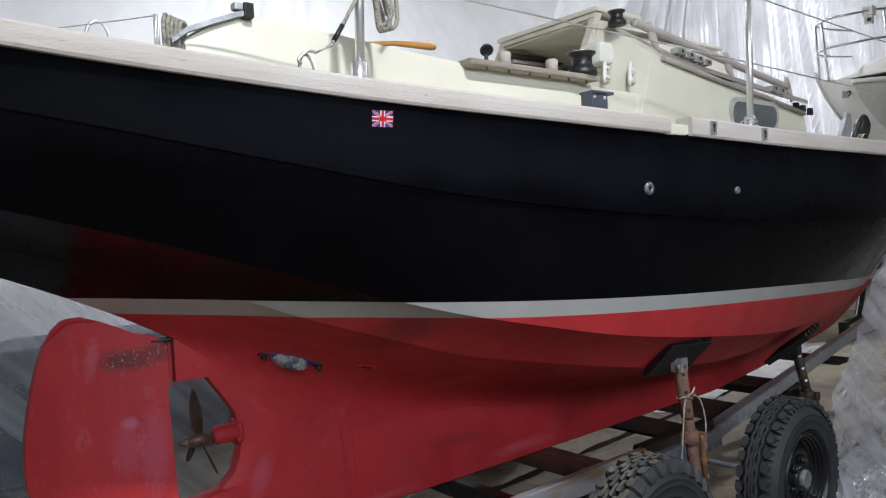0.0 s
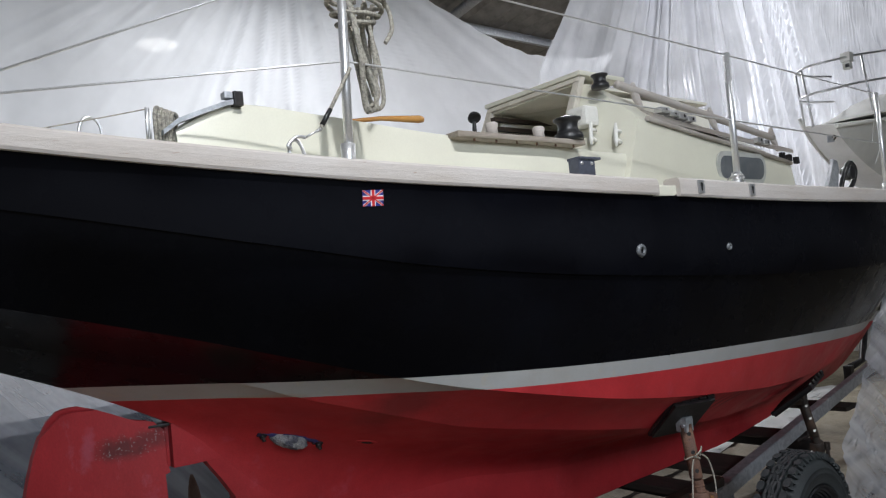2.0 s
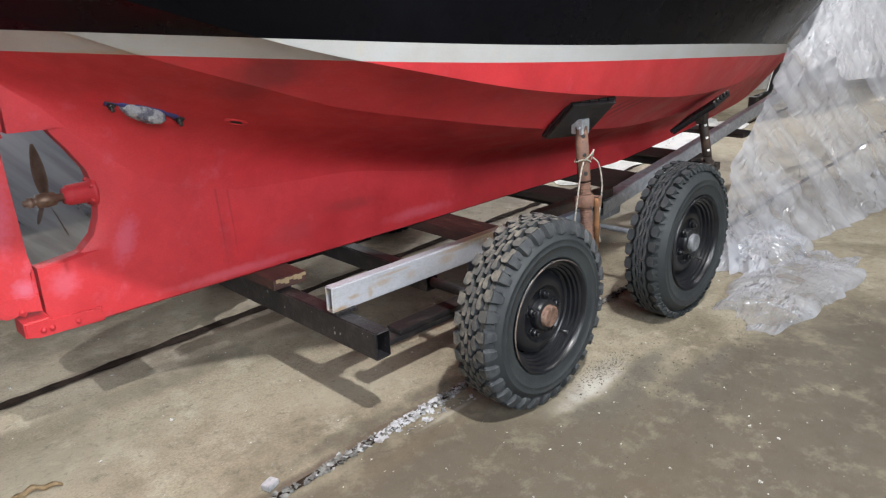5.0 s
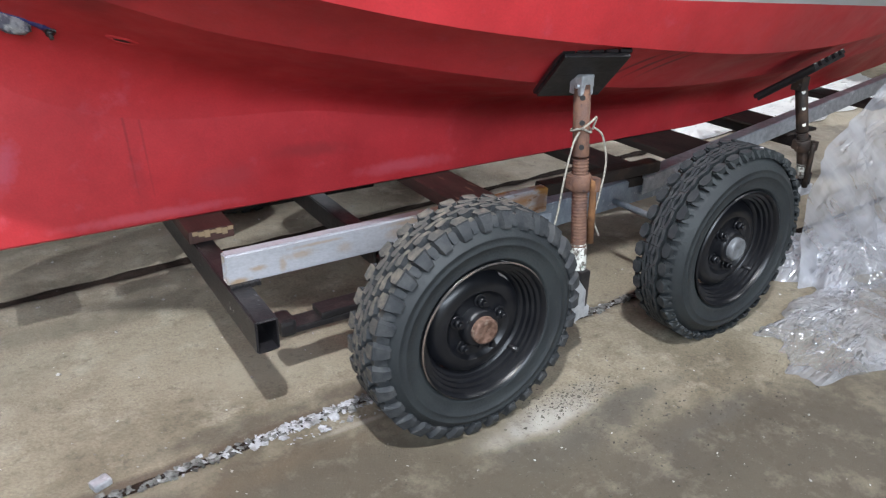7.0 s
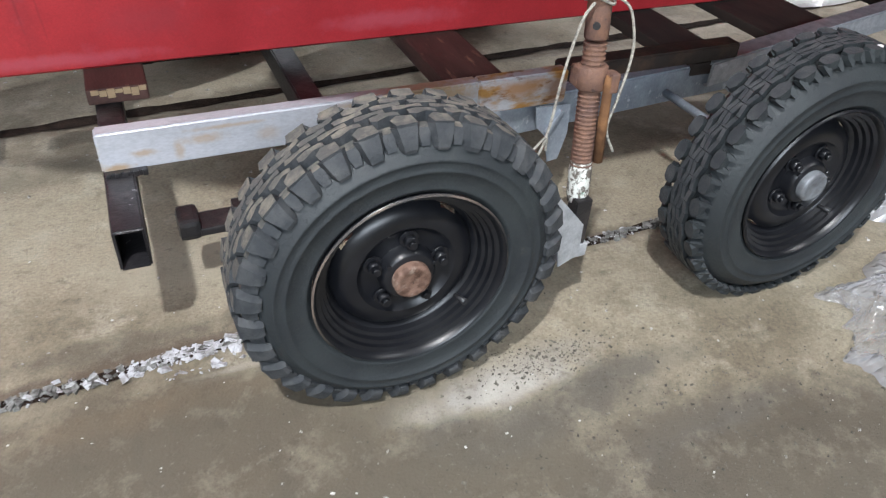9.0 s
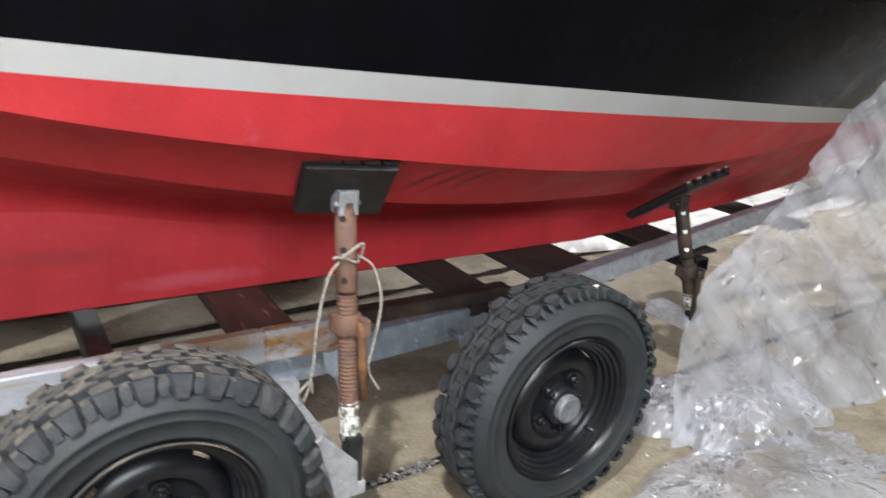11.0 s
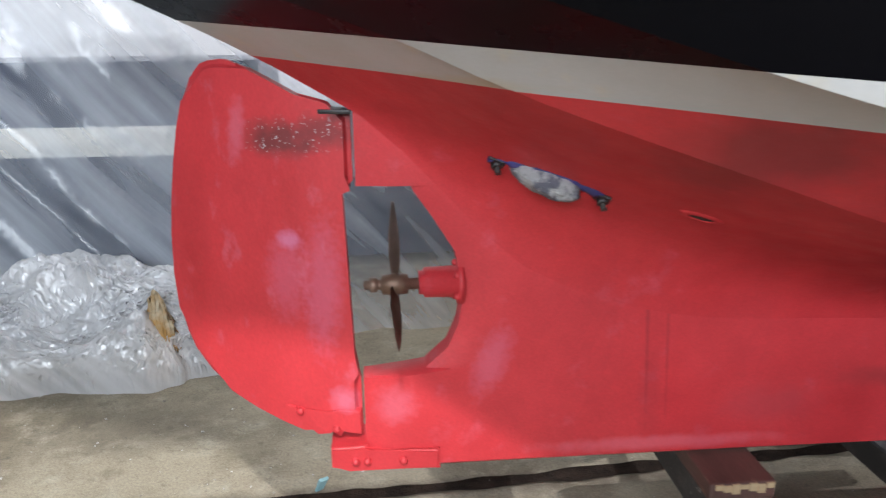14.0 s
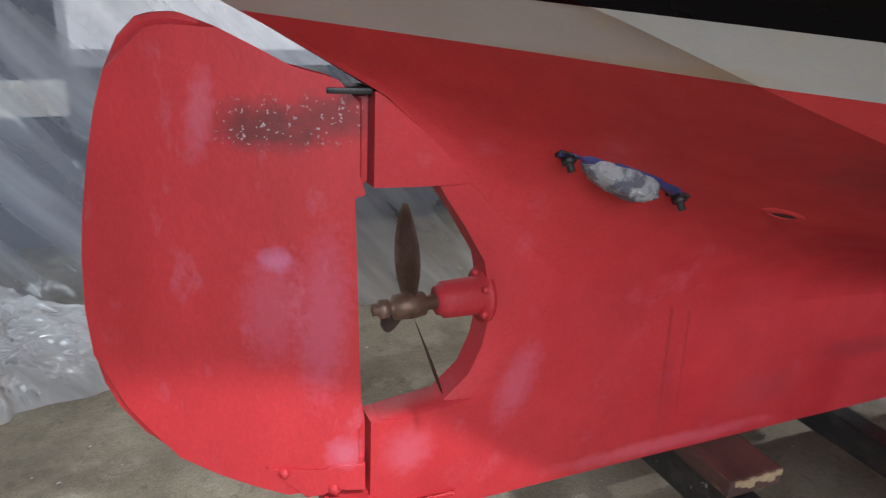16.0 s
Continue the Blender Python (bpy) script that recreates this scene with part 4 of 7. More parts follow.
for ang in (-10, 118, 236):
    bm = bmesh.new()
    pts = []
    for i in range(13):
        s = i / 12
        r = 0.018 + 0.165 * s
        w = 0.031 * math.sin(math.pi * min(0.12 + 0.86 * s, 1)) ** 0.75 + 0.004
        tw = radians(66 + 9 * s)
        for k in range(5):
            u = (k / 4 - 0.5) * 2 * w
            pts.append(bm.verts.new(Vector((-u * math.cos(tw), u * math.sin(tw), r))))
    for i in range(12):
        for k in range(4):
            bm.faces.new((pts[i * 5 + k], pts[i * 5 + k + 1], pts[i * 5 + k + 6], pts[i * 5 + k + 5])).smooth = True
    bmesh.ops.solidify(bm, geom=list(bm.faces), thickness=0.006)
    bmesh.ops.transform(bm, matrix=Matrix.Translation((-1.243, YC, 0.88)) @ Matrix.Rotation(radians(ang), 4, "X"), verts=bm.verts)
    part("blade", bm, M_BRONZE, propeller, "", True)


def hull_point(x, z):
    """The near hull surface at a height, and its slope in the section."""
    pts, _ = hull_section(x)
    for (b0, z0), (b1, z1) in zip(pts, pts[1:]):
        if z1 <= z <= z0 and z0 > z1:
            return Vector((x, YC - (b0 + (b1 - b0) * (z0 - z) / (z0 - z1)), z))
    return Vector((x, YC - pts[-1][0], z))


# anode on the bottom
anode = thing("hull_anode", "grey pitted zinc anode bolted on the red hull bottom", "anode", (-0.945, 0.96, 1.13))
bm = bmesh.new()
pts = []
p0, p1 = Vector((-1.045, 0.953, 1.176)), Vector((-0.845, 0.915, 1.108))
ax = (p1 - p0).normalized()
nn = Vector((0.05, -0.55, -0.8)).normalized()
sd = ax.cross(nn).normalized()
bmesh.ops.create_uvsphere(bm, u_segments=28, v_segments=18, radius=1.0)
fr = Matrix((ax, sd, nn)).transposed().to_4x4()
for v in bm.verts:
    c = v.co.copy()
    v.co = (p0 + p1) / 2 + fr.to_3x3() @ Vector((c.x * 0.073 * (1 - 0.12 * c.x), c.y * 0.036, c.z * 0.036)) + (0.005 * noise.noise(c * 4) + 0.003 * noise.noise(c * 11)) * fr.to_3x3() @ c
part("zinc_block", bm, M_ZINC, anode, "", True)
bm = bmesh.new()
tube(bm, arc_points([p0 - ax * 0.015 - nn * 0.004, p0 + ax * 0.05 - nn * 0.010 - sd * 0.014, (p0 + p1) / 2 - nn * 0.012 - sd * 0.022, p1 - ax * 0.03 - nn * 0.010 - sd * 0.014, p1 + ax * 0.01 - nn * 0.004]), [0.009] * 6 + [0.015] * 6 + [0.021] * 10 + [0.015] * 6 + [0.009] * 5, 8)
part("backing", bm, M_BLUE, anode, "dark blue backing strip", True)
for p in (p0, p1):
    bm = bmesh.new()
    tube(bm, [p - nn * 0.03, p + nn * 0.026], 0.0065, 8)
    tube(bm, [p + nn * 0.002, p + nn * 0.013], 0.0125, 6)
    box(bm, (-0.017, -0.011, -0.004), (0.017, 0.011, 0.003), 0.002, Matrix.Translation(p) @ fr)
    part("stud", bm, M_BLACKSTEEL, anode)

# water inlet, skin fittings, flag on the hull
c = hull_point(-0.675, 1.083)
du, dv = hull_point(-0.66, 1.083) - hull_point(-0.69, 1.083), hull_point(-0.675, 1.098) - hull_point(-0.675, 1.068)
du.normalize(), dv.normalize()
out = du.cross(dv).normalized()
if out.y > 0:
    out = -out
inlet_m = Matrix((dv.cross(-out).normalized(), -out, dv)).transposed().to_4x4()
inlet_m.translation = c
bm = bmesh.new()
lathe(bm, [(0.017, 0.008), (0.018, -0.003), (0.022, -0.0045), (0.032, -0.002), (0.036, 0.004)], 24, inlet_m @ Matrix.Diagonal((1.3, 1, 0.8, 1)))
part("water_inlet", bm, M_RED, boat, "red-painted through-hull inlet")
bm = bmesh.new()
lathe(bm, [(0.001, -0.0025), (0.018, -0.0025)], 20, inlet_m @ Matrix.Diagonal((1.3, 1, 0.7, 1)))
part("inlet_hole", bm, M_DARKTIMBER, boat)

# ---- caprail, deck, cabin ----
def sheer_point(x, out=0.0, up=0.0):
    return Vector((x, YC - curve_at(SHEER_B, x) - out, curve_at(SHEER_Z, x) + up))


def cap_run(name, x0, x1, height, width, label, sign=1):
    bm = bmesh.new()
    rows = []
    n = max(int((x1 - x0) / 0.07), 2)
    for i in range(n + 1):
        x = x0 + (x1 - x0) * i / n
        p = sheer_point(x)
        wob = 0.0015 * noise.noise(Vector((x * 3, 0, height)))
        sec = [(0.014, -0.008), (0.018, 0.0), (0.018 + wob, height * 0.5), (0.016, height - 0.008), (0.008, height), (-width + 0.01, height), (-width, height - 0.008), (-width, -0.008)]
        rows.append([bm.verts.new((x, YC + sign * (p.y - o - YC), p.z + u)) for o, u in sec])
    for a, b in zip(rows, rows[1:]):
        for k in range(len(a)):
            bm.faces.new((a[k], a[(k + 1) % len(a)], b[(k + 1) % len(a)], b[k]))
    bm.faces.new(rows[0][::-1])
    bm.faces.new(rows[-1])
    bmesh.ops.recalc_face_normals(bm, faces=bm.faces)
    return part(name, bm, M_CAP, boat, label)


cap_run("cap_rail", -2.75, 0.075, 0.052, 0.07, "bleached bare oak cap rail")
fore_cap = cap_run("cap_rail", 0.19, 5.6, 0.062, 0.05, "bleached bare oak cap rail with keyhole slots")
cap_run("cap_rail", -2.75, 5.6, 0.058, 0.07, "bleached bare oak cap rail", -1)
bm = bmesh.new()
rows = []
for i in range(70):
    x = -2.73 + 8.4 * i / 69
    p = sheer_point(x)
    hw = YC - p.y - 0.02
    rows.append([bm.verts.new((x, YC + s * hw, p.z + 0.006 + 0.03 * (1 - s * s))) for s in (-1, -0.6, -0.2, 0.2, 0.6, 1)])
for a, b in zip(rows, rows[1:]):
    for k in range(5):
        bm.faces.new((a[k], b[k], b[k + 1], a[k + 1])).smooth = True
part("deck", bm, M_CREAM, boat, "cream moulded deck")
bm = bmesh.new()
box(bm, (0.06, sheer_point(0.13).y - 0.006, 1.885), (0.2, sheer_point(0.13).y + 0.05, 1.925), 0.006)
part("chainplate_base", bm, M_CREAM, boat)
for x in (0.31, 0.645):
    bm = bmesh.new()
    y = sheer_point(x).y - 0.0195
    z = sheer_point(x).z + 0.03
    box(bm, (x - 0.022, y - 0.002, z - 0.024), (x + 0.022, y + 0.002, z + 0.024), 0.001)
    plate_ob = part("slot_plate", bm, M_STEEL, fore_cap, "keyhole plate")
    bm = bmesh.new()
    lathe(bm, [(0.001, 0), (0.009, 0)], 14, Matrix.Translation((x, y - 0.0035, z + 0.007)))
    box(bm, (x - 0.004, y - 0.004, z - 0.016), (x + 0.004, y - 0.003, z + 0.004))
    part("slot_plate", bm, M_BLACKPLASTIC, fore_cap)

# cockpit coaming: a long cream box whose top climbs to a low aft end
CO_TOP = [(-1.46, 2.145), (-1.36, 2.21), (-1.27, 2.235), (-1.0, 2.222), (-0.5, 2.187), (0.0, 2.175), (0.75, 2.17)]
bm = bmesh.new()
rows = []
for i in range(45):
    x = -1.46 + 2.2 * i / 44
    t = curve_at(CO_TOP, x)
    y = 0.41 + 0.05 * smooth_step(0.05, 0.5, x)
    sec = [(y - 0.02, 1.95), (y, t - 0.03), (y + 0.008, t - 0.008), (y + 0.03, t), (y + 0.16, t), (y + 0.18, t - 0.02), (y + 0.18, 1.95)]
    rows.append([bm.verts.new((x, a, b)) for a, b in sec])
for a, b in zip(rows, rows[1:]):
    for k in range(6):
        bm.faces.new((a[k], b[k], b[k + 1], a[k + 1])).smooth = True
bm.faces.new(rows[0])
bm.faces.new(rows[-1][::-1])
bmesh.ops.recalc_face_normals(bm, faces=bm.faces)
for e in bm.edges:
    if len(e.link_faces) == 2 and e.calc_face_angle(0) > 0.6:
        e.smooth = False
part("cockpit_coaming", bm, M_CREAM, boat, "cream moulded cockpit coaming")
bm = bmesh.new()
box(bm, (-0.485, 0.36, 2.163), (0.218, 0.46, 2.186), 0.007)
part("winch_board", bm, M_BOARD, boat, "worn grey-brown teak winch board on the coaming")
for k in range(6):
    bm = bmesh.new()
    box(bm, (-0.4 + 0.11 * k, 0.372, 2.152), (-0.394 + 0.11 * k, 0.378, 2.164), 0.001)
    part("board_screw", bm, M_RUST, boat)

# cabin: aft bulkhead, sloping top, side with a window
splay = lambda y: 0.10 * min(max((abs(y - YC) - 0.33) / 0.325, 0), 1)      # the bulkhead's outer edges stand further forward
CAB = [(0.70, 0.45, 2.35, 2.62), (1.2, 0.45, 2.285, 2.55), (1.8, 0.47, 2.235, 2.47), (2.40, 0.52, 2.185, 2.38)]
bm = bmesh.new()
rows = []
for x, y, zs, zt in CAB:
    dk = 1.93
    half = [(y - 0.03, dk), (y - 0.004, zs - 0.02), (y + 0.02, zs + 0.012), (0.75, zt - 0.035), (0.9, zt), (YC, zt + 0.02)]
    full = half + [(2 * YC - a, b) for a, b in half[-2::-1]]
    rows.append([bm.verts.new((x + (splay(a) + 0.085 - 0.50 * (2.64 - b) if x < 0.8 else 0), a, b)) for a, b in full])
last = [bm.verts.new((x + 0.12, YC + (y - YC) * 0.8, z * 0.5 + 0.95)) for (x, y, z) in (tuple(v.co) for v in rows[-1])]
rows.append(last)
for a, b in zip(rows, rows[1:]):
    for k in range(len(a) - 1):
        bm.faces.new((a[k], b[k], b[k + 1], a[k + 1]))
bm.faces.new(last)
bmesh.ops.recalc_face_normals(bm, faces=bm.faces)
part("cabin_shell", bm, M_CREAM, boat, "cream cabin trunk")
# bulkhead with the companionway left open, raked so that its foot stands further aft
def rake(bm, upto=9.0):
    for v in bm.verts:
        if v.co.x < upto:
            v.co.x += 0.085 - 0.50 * (2.64 - v.co.z)


for prof in ([(0.42, 1.95), (0.446, 2.33), (0.47, 2.362), (0.75, 2.585), (0.775, 2.59), (0.775, 1.95)],
             [(1.435, 1.95), (1.435, 2.59), (1.46, 2.585), (1.74, 2.362), (1.764, 2.33), (1.79, 1.95)]):
    bm = bmesh.new()
    vs = [bm.verts.new((0.698 + splay(a), a, b)) for a, b in prof]
    bm.faces.new(vs)
    ws = [bm.verts.new((0.735 + splay(a), a, b)) for a, b in prof]
    bm.faces.new(ws[::-1])
    for k in range(len(vs)):
        bm.faces.new((vs[k], ws[k], ws[(k + 1) % len(vs)], vs[(k + 1) % len(vs)]))
    bmesh.ops.recalc_face_normals(bm, faces=bm.faces)
    rake(bm)
    part("bulkhead", bm, M_CREAM, boat)
bm = bmesh.new()
for y0, y1 in ((0.758, 0.803), (1.41, 1.452)):
    box(bm, (0.66, y0, 1.95), (0.70, y1, 2.625), 0.004)
box(bm, (0.655, 0.765, 2.60), (0.70, 1.445, 2.628), 0.004)
rake(bm)
part("companionway_frame", bm, M_FRAME, boat, "bleached wooden companionway frame")
bm = bmesh.new()
box(bm, (0.725, 0.75, 2.63), (1.10, 1.46, 2.656), 0.008)
part("sliding_hatch", bm, M_CREAM, boat, "cream sliding hatch cover")
bm = bmesh.new()
box(bm, (0.755, 0.80, 2.0), (2.0, 0.815, 2.56))
box(bm, (0.755, 1.395, 2.0), (2.0, 1.41, 2.585))
box(bm, (1.65, 0.8, 2.0), (1.67, 1.41, 2.585))
box(bm, (0.755, 0.8, 1.98), (2.0, 1.41, 2.0))
rake(bm, 0.8)
part("cabin_lining", bm, M_LINING, boat, "pale cream cabin lining")
for z, h in ((2.36, 0.03), (2.43, 0.026), (2.485, 0.022), (2.54, 0.02)):
    for a, b in (((0.70, 1.36, z), (1.64, 1.394, z + h)), ((1.62, 0.82, z), (1.649, 1.359, z + h))):
        bm = bmesh.new()
        box(bm, a, b)
        part("shelf_batten", bm, M_CABIN, boat, "dark brown shelf batten")
bm = bmesh.new()
box(bm, (0.575, 0.625, 2.335), (0.68, 0.745, 2.435), 0.02)
part("instrument_cover", bm, M_WHITEPAINT, boat, "white instrument cover on the bulkhead")
bm = bmesh.new()
box(bm, (0.74, 0.8, 2.59), (2.0, 1.41, 2.605))
part("deckhead", bm, M_LINING, boat, "pale cream deckhead")
bm = bmesh.new()
tube(bm, [(0.79, 0.436, 2.335), (1.3, 0.44, 2.272), (1.8, 0.452, 2.227), (2.38, 0.505, 2.178)], 0.013, 8)
part("cabin_trim", bm, M_GREYTEAK, boat, "bare teak trim along the cabin top")


def cabin_side(x, z):
    y = curve_at([(c[0], c[1]) for c in CAB], x)
    zs = curve_at([(c[0], c[2]) for c in CAB], x)
    return Vector((x, y - 0.004 - 0.026 * (zs - 0.02 - z) / (zs - 1.95), z))


def rounded(w, h, r, steps=6):
    out = []
    for cx, cz, a0 in ((w - r, h - r, 0), (-w + r, h - r, 90), (-w + r, -h + r, 180), (w - r, -h + r, 270)):
        out += [(cx + r * math.cos(radians(a0 + 90 * k / steps)), cz + r * math.sin(radians(a0 + 90 * k / steps))) for k in range(steps + 1)]
    return out


wc = cabin_side(1.65, 2.118)
for nm, w, h, r, off, th, mat in (("window_frame", 0.275, 0.085, 0.075, 0.004, 0.01, M_ALLOY), ("window_pane", 0.245, 0.06, 0.055, 0.009, 0.006, M_GLASS)):
    bm = bmesh.new()
    plate(bm, rounded(w, h, r), th, Matrix.Translation(wc + Vector((0, -off, 0))) @ pose(0, 0, 0, 4, 0, 1.2))
    pw = part(nm, bm, mat, boat, "rounded alloy window frame" if nm == "window_frame" else "smoky acrylic pane")
bm = bmesh.new()
tube(bm, arc_points([(0.84, 0.62, 2.553), (0.88, 0.62, 2.549), (1.2, 0.62, 2.512), (1.7, 0.62, 2.452), (2.42, 0.62, 2.366)]), 0.021, 10)
handrail = part("handrail", bm, M_CAP, boat, "grey weathered wooden handrail", True)
for x in (0.98, 1.70, 2.42):
    z = 2.568 - 0.085 * (x - 0.75) / 0.75 * 0.9
    bm = bmesh.new()
    plate(bm, [(-0.022, 0.028), (-0.004, 0.034), (0.022, -0.02), (0.062, -0.115), (0.046, -0.12), (-0.012, -0.06), (-0.03, -0.01)], 0.02, Matrix.Translation((x, 0.618, z)), 0.004)
    part("rail_bracket", bm, M_CAP, handrail, "pale wooden handrail bracket")
bm = bmesh.new()
rows = []
for i in range(9):
    x = 0.98 + 1.5 * i / 8
    z = curve_at([(c[0], c[2]) for c in CAB], x) + 0.075
    rows.append([bm.verts.new((x, y, z + dz)) for y, dz in ((0.525, -0.012), (0.525, 0.012), (0.60, 0.05), (0.60, 0.02))])
for a, b in zip(rows, rows[1:]):
    for k in range(4):
        bm.faces.new((a[k], a[(k + 1) % 4], b[(k + 1) % 4], b[k]))
bm.faces.new(rows[0]), bm.faces.new(rows[-1][::-1])
bmesh.ops.recalc_face_normals(bm, faces=bm.faces)
part("rope_plank", bm, M_GREYTEAK, boat, "weathered dark plank under the handrail")
for x, z in ((1.06, 2.412), (1.14, 2.402), (1.22, 2.392), (1.30, 2.382), (2.02, 2.305), (2.10, 2.297)):
    bm = bmesh.new()
    box(bm, (x - 0.037, 0.50, z - 0.014), (x + 0.037, 0.545, z + 0.016), 0.005)
    blk = part("rope_clutch", bm, M_STEEL, boat, "bright alloy rope clutch")
    bm = bmesh.new()
    lathe(bm, [(0.001, 0), (0.009, 0)], 12, Matrix.Translation((x + 0.005, 0.4985, z)))
    part("rope_hole", bm, M_BLACKPLASTIC, blk)
for x, z in ((2.39, 2.262), (2.48, 2.252), (2.58, 2.24)):
    bm = bmesh.new()
    box(bm, (x - 0.022, 0.545, z - 0.05), (x + 0.022, 0.57, z - 0.005), 0.006)
    part("deck_organiser", bm, M_BLACKSTEEL, boat, "dark deck organiser block")


def winch(name, at, s, label):
    w = thing(name, label, "winch", at)
    bm = bmesh.new()
    lathe(bm, [(0.001, 0), (0.060 * s, 0), (0.062 * s, 0.012 * s), (0.058 * s, 0.030 * s), (0.047 * s, 0.036 * s), (0.042 * s, 0.050 * s), (0.042 * s, 0.070 * s), (0.048 * s, 0.082 * s), (0.057 * s, 0.086 * s), (0.058 * s, 0.094 * s), (0.05 * s, 0.097 * s)], 28, pose(*at, 90))
    part("drum", bm, M_BLACKPLASTIC, w, "black drum")
    bm = bmesh.new()
    lathe(bm, [(0.05 * s, 0.097 * s), (0.03 * s, 0.103 * s), (0.001, 0.103 * s)], 24, pose(*at, 90))
    part("top_cap", bm, M_STEEL, w, "steel cap")
    return w


winch("sheet_winch", (0.165, 0.405, 2.186), 1.0, "black sheet winch on the teak winch board")
winch("halyard_winch", (0.705, 0.62, 2.520), 0.72, "black halyard winch on the cabin top")
for x in (-0.26, 0.0):
    bm = bmesh.new()
    lathe(bm, [(0.001, 0), (0.026, 0), (0.022, 0.03), (0.026, 0.048), (0.02, 0.056), (0.001, 0.056)], 16, pose(x, 0.42, 2.184, 90))
    tagged(part("rope_jammer", bm, M_CAP, None, "", True), "pale wooden belaying knob on the winch board", "cleat", "belaying knobs")


def cleat(at, turn, label):
    c = thing("cleat", label, "cleat", at, "bulkhead cleats")
    m = Matrix.Translation(at) @ turn
    bm = bmesh.new()
    tube(bm, [m @ Vector(p) for p in ((-0.06, 0, 0.034), (-0.03, 0, 0.038), (0.03, 0, 0.038), (0.06, 0, 0.034))], [0.006, 0.01, 0.01, 0.006], 8)
    part("horn", bm, M_WHITEPAINT, c)
    for s in (-0.022, 0.022):
        bm = bmesh.new()
        tube(bm, [m @ Vector((s * 1.3, 0, 0)), m @ Vector((s, 0, 0.036))], 0.009, 8)
        part("foot", bm, M_WHITEPAINT, c)


for x, y, z in ((0.628, 0.62, 2.283), (0.655, 0.50, 2.25)):
    cleat((x, y, z), pose(0, 0, 0, 0, -90 + 17, 0) @ pose(0, 0, 0, 0, 0, 8), "white rope cleat on the cream cabin bulkhead")

# deck hardware box beside the coaming
fit_box = thing("deck_block", "dark metal deck fitting with bolt holes beside the coaming", "deck fitting", (-0.11, 0.12, 1.95))
bm = bmesh.new()
box(bm, (-0.165, 0.10, 1.93), (-0.075, 0.15, 2.045), 0.006)
box(bm, (-0.165, 0.095, 2.04), (-0.045, 0.155, 2.05), 0.003)
box(bm, (-0.09, 0.105, 1.93), (-0.05, 0.145, 1.985), 0.006)
part("housing", bm, material("blue_grey_metal", (0.10, 0.11, 0.145), 0.5, 0.3, second=(0.07, 0.075, 0.10), scale=20), fit_box)
for x in (-0.15, -0.095):
    bm = bmesh.new()
    lathe(bm, [(0.001, 0), (0.006, 0), (0.007, 0.004)], 12, pose(x, 0.097, 2.026))
    part("bolt", bm, M_STEEL, fit_box)
bm = bmesh.new()
tube(bm, [(-0.95, 0.82, 2.27), (-0.53, 0.75, 2.318), (-0.34, 0.75, 2.328), (-0.322, 0.75, 2.328)], [0.008, 0.009, 0.016, 0.012], 10)
tagged(part("tiller", bm, M_VARNISH), "varnished wooden tiller across the cockpit", "tiller")
# mirror-like horn on a stalk
horn = thing("compass_light", "small dark round fitting on a stalk by the companionway", "fitting", (0.30, 1.12, 2.3))
bm = bmesh.new()
tube(bm, [(0.31, 1.12, 2.2), (0.30, 1.11, 2.40), (0.285, 1.09, 2.44)], [0.012, 0.012, 0.009], 10)
part("stalk", bm, M_BLACKPLASTIC, horn)
bm = bmesh.new()
lathe(bm, [(0.001, 0.004), (0.022, 0.004), (0.026, -0.002), (0.033, 0.0), (0.034, 0.007), (0.024, 0.026), (0.012, 0.04), (0.001, 0.042)], 24, pose(0.28, 1.08, 2.455, 48, 0, -30))
part("disc", bm, M_BLACKPLASTIC, horn)

# ---- stanchions, lifelines ----
STAN = [(-1.065, 0.185, 2.035, 2.62), (0.72, -0.005, 1.955, 2.505), (2.66, 0.09, 1.95, 2.54)]
for x, y, z0, z1 in STAN:
    st = thing("stanchion", "polished stainless stanchion standing on the cap rail", "stanchion", (x, y, z0), "deck stanchions")
    bm = bmesh.new()
    tube(bm, [(x, y, z0 - 0.06), (x + 0.035, y, z1)], 0.0135, 12)
    part("post", bm, M_STEEL, st)
    bm = bmesh.new()
    tube(bm, [(x - 0.002, y, z0 - 0.06), (x + 0.002, y, z0 + 0.035)], 0.021, 12)
    lathe(bm, [(0.045, 0.0), (0.045, 0.008), (0.021, 0.014)], 16, pose(x, y, z0 - 0.05, 90))
    part("base", bm, M_STEEL, st)
    if 0 < x < 1:
        # wire lashing round the foot
        for k in range(3):
            bm = bmesh.new()
            ring = [(x + 0.034 * math.cos(a / 12 * math.tau) - 0.006 * k, y + 0.03 * math.sin(a / 12 * math.tau), z0 - 0.012 + 0.012 * k + 0.012 * math.cos(a / 12 * math.tau + k)) for a in range(13)]
            tube(bm, ring, 0.0035, 6)
            part("lashing", bm, M_STEEL, st, "twisted wire lashing")
for z_off, nm in ((1.0, "upper"), (0.5, "lower")):
    pts = [(-2.3, 0.55, 2.08) if z_off == 1.0 else (-2.7, 0.60, 2.085)]
    for x, y, z0, z1 in STAN:
        pts.append((x + 0.035 * z_off, y, z0 + (z1 - z0) * (0.985 if z_off == 1.0 else 0.47)))
    pts.append((5.2, 1.0, 2.15 + 0.4 * z_off))
    bm = bmesh.new()
    tube(bm, pts, 0.0032, 6)
    tagged(part("lifeline", bm, M_STEEL), "thin steel lifeline wire through the stanchions", "wire", "lifelines")


def rope(name, lines, r, label, mat=M_ROPE):
    bm = bmesh.new()
    for pts in lines:
        tube(bm, arc_points(pts, 7), r, 7)
    return tagged(part(name, bm, mat, None, "", True), label, "rope")


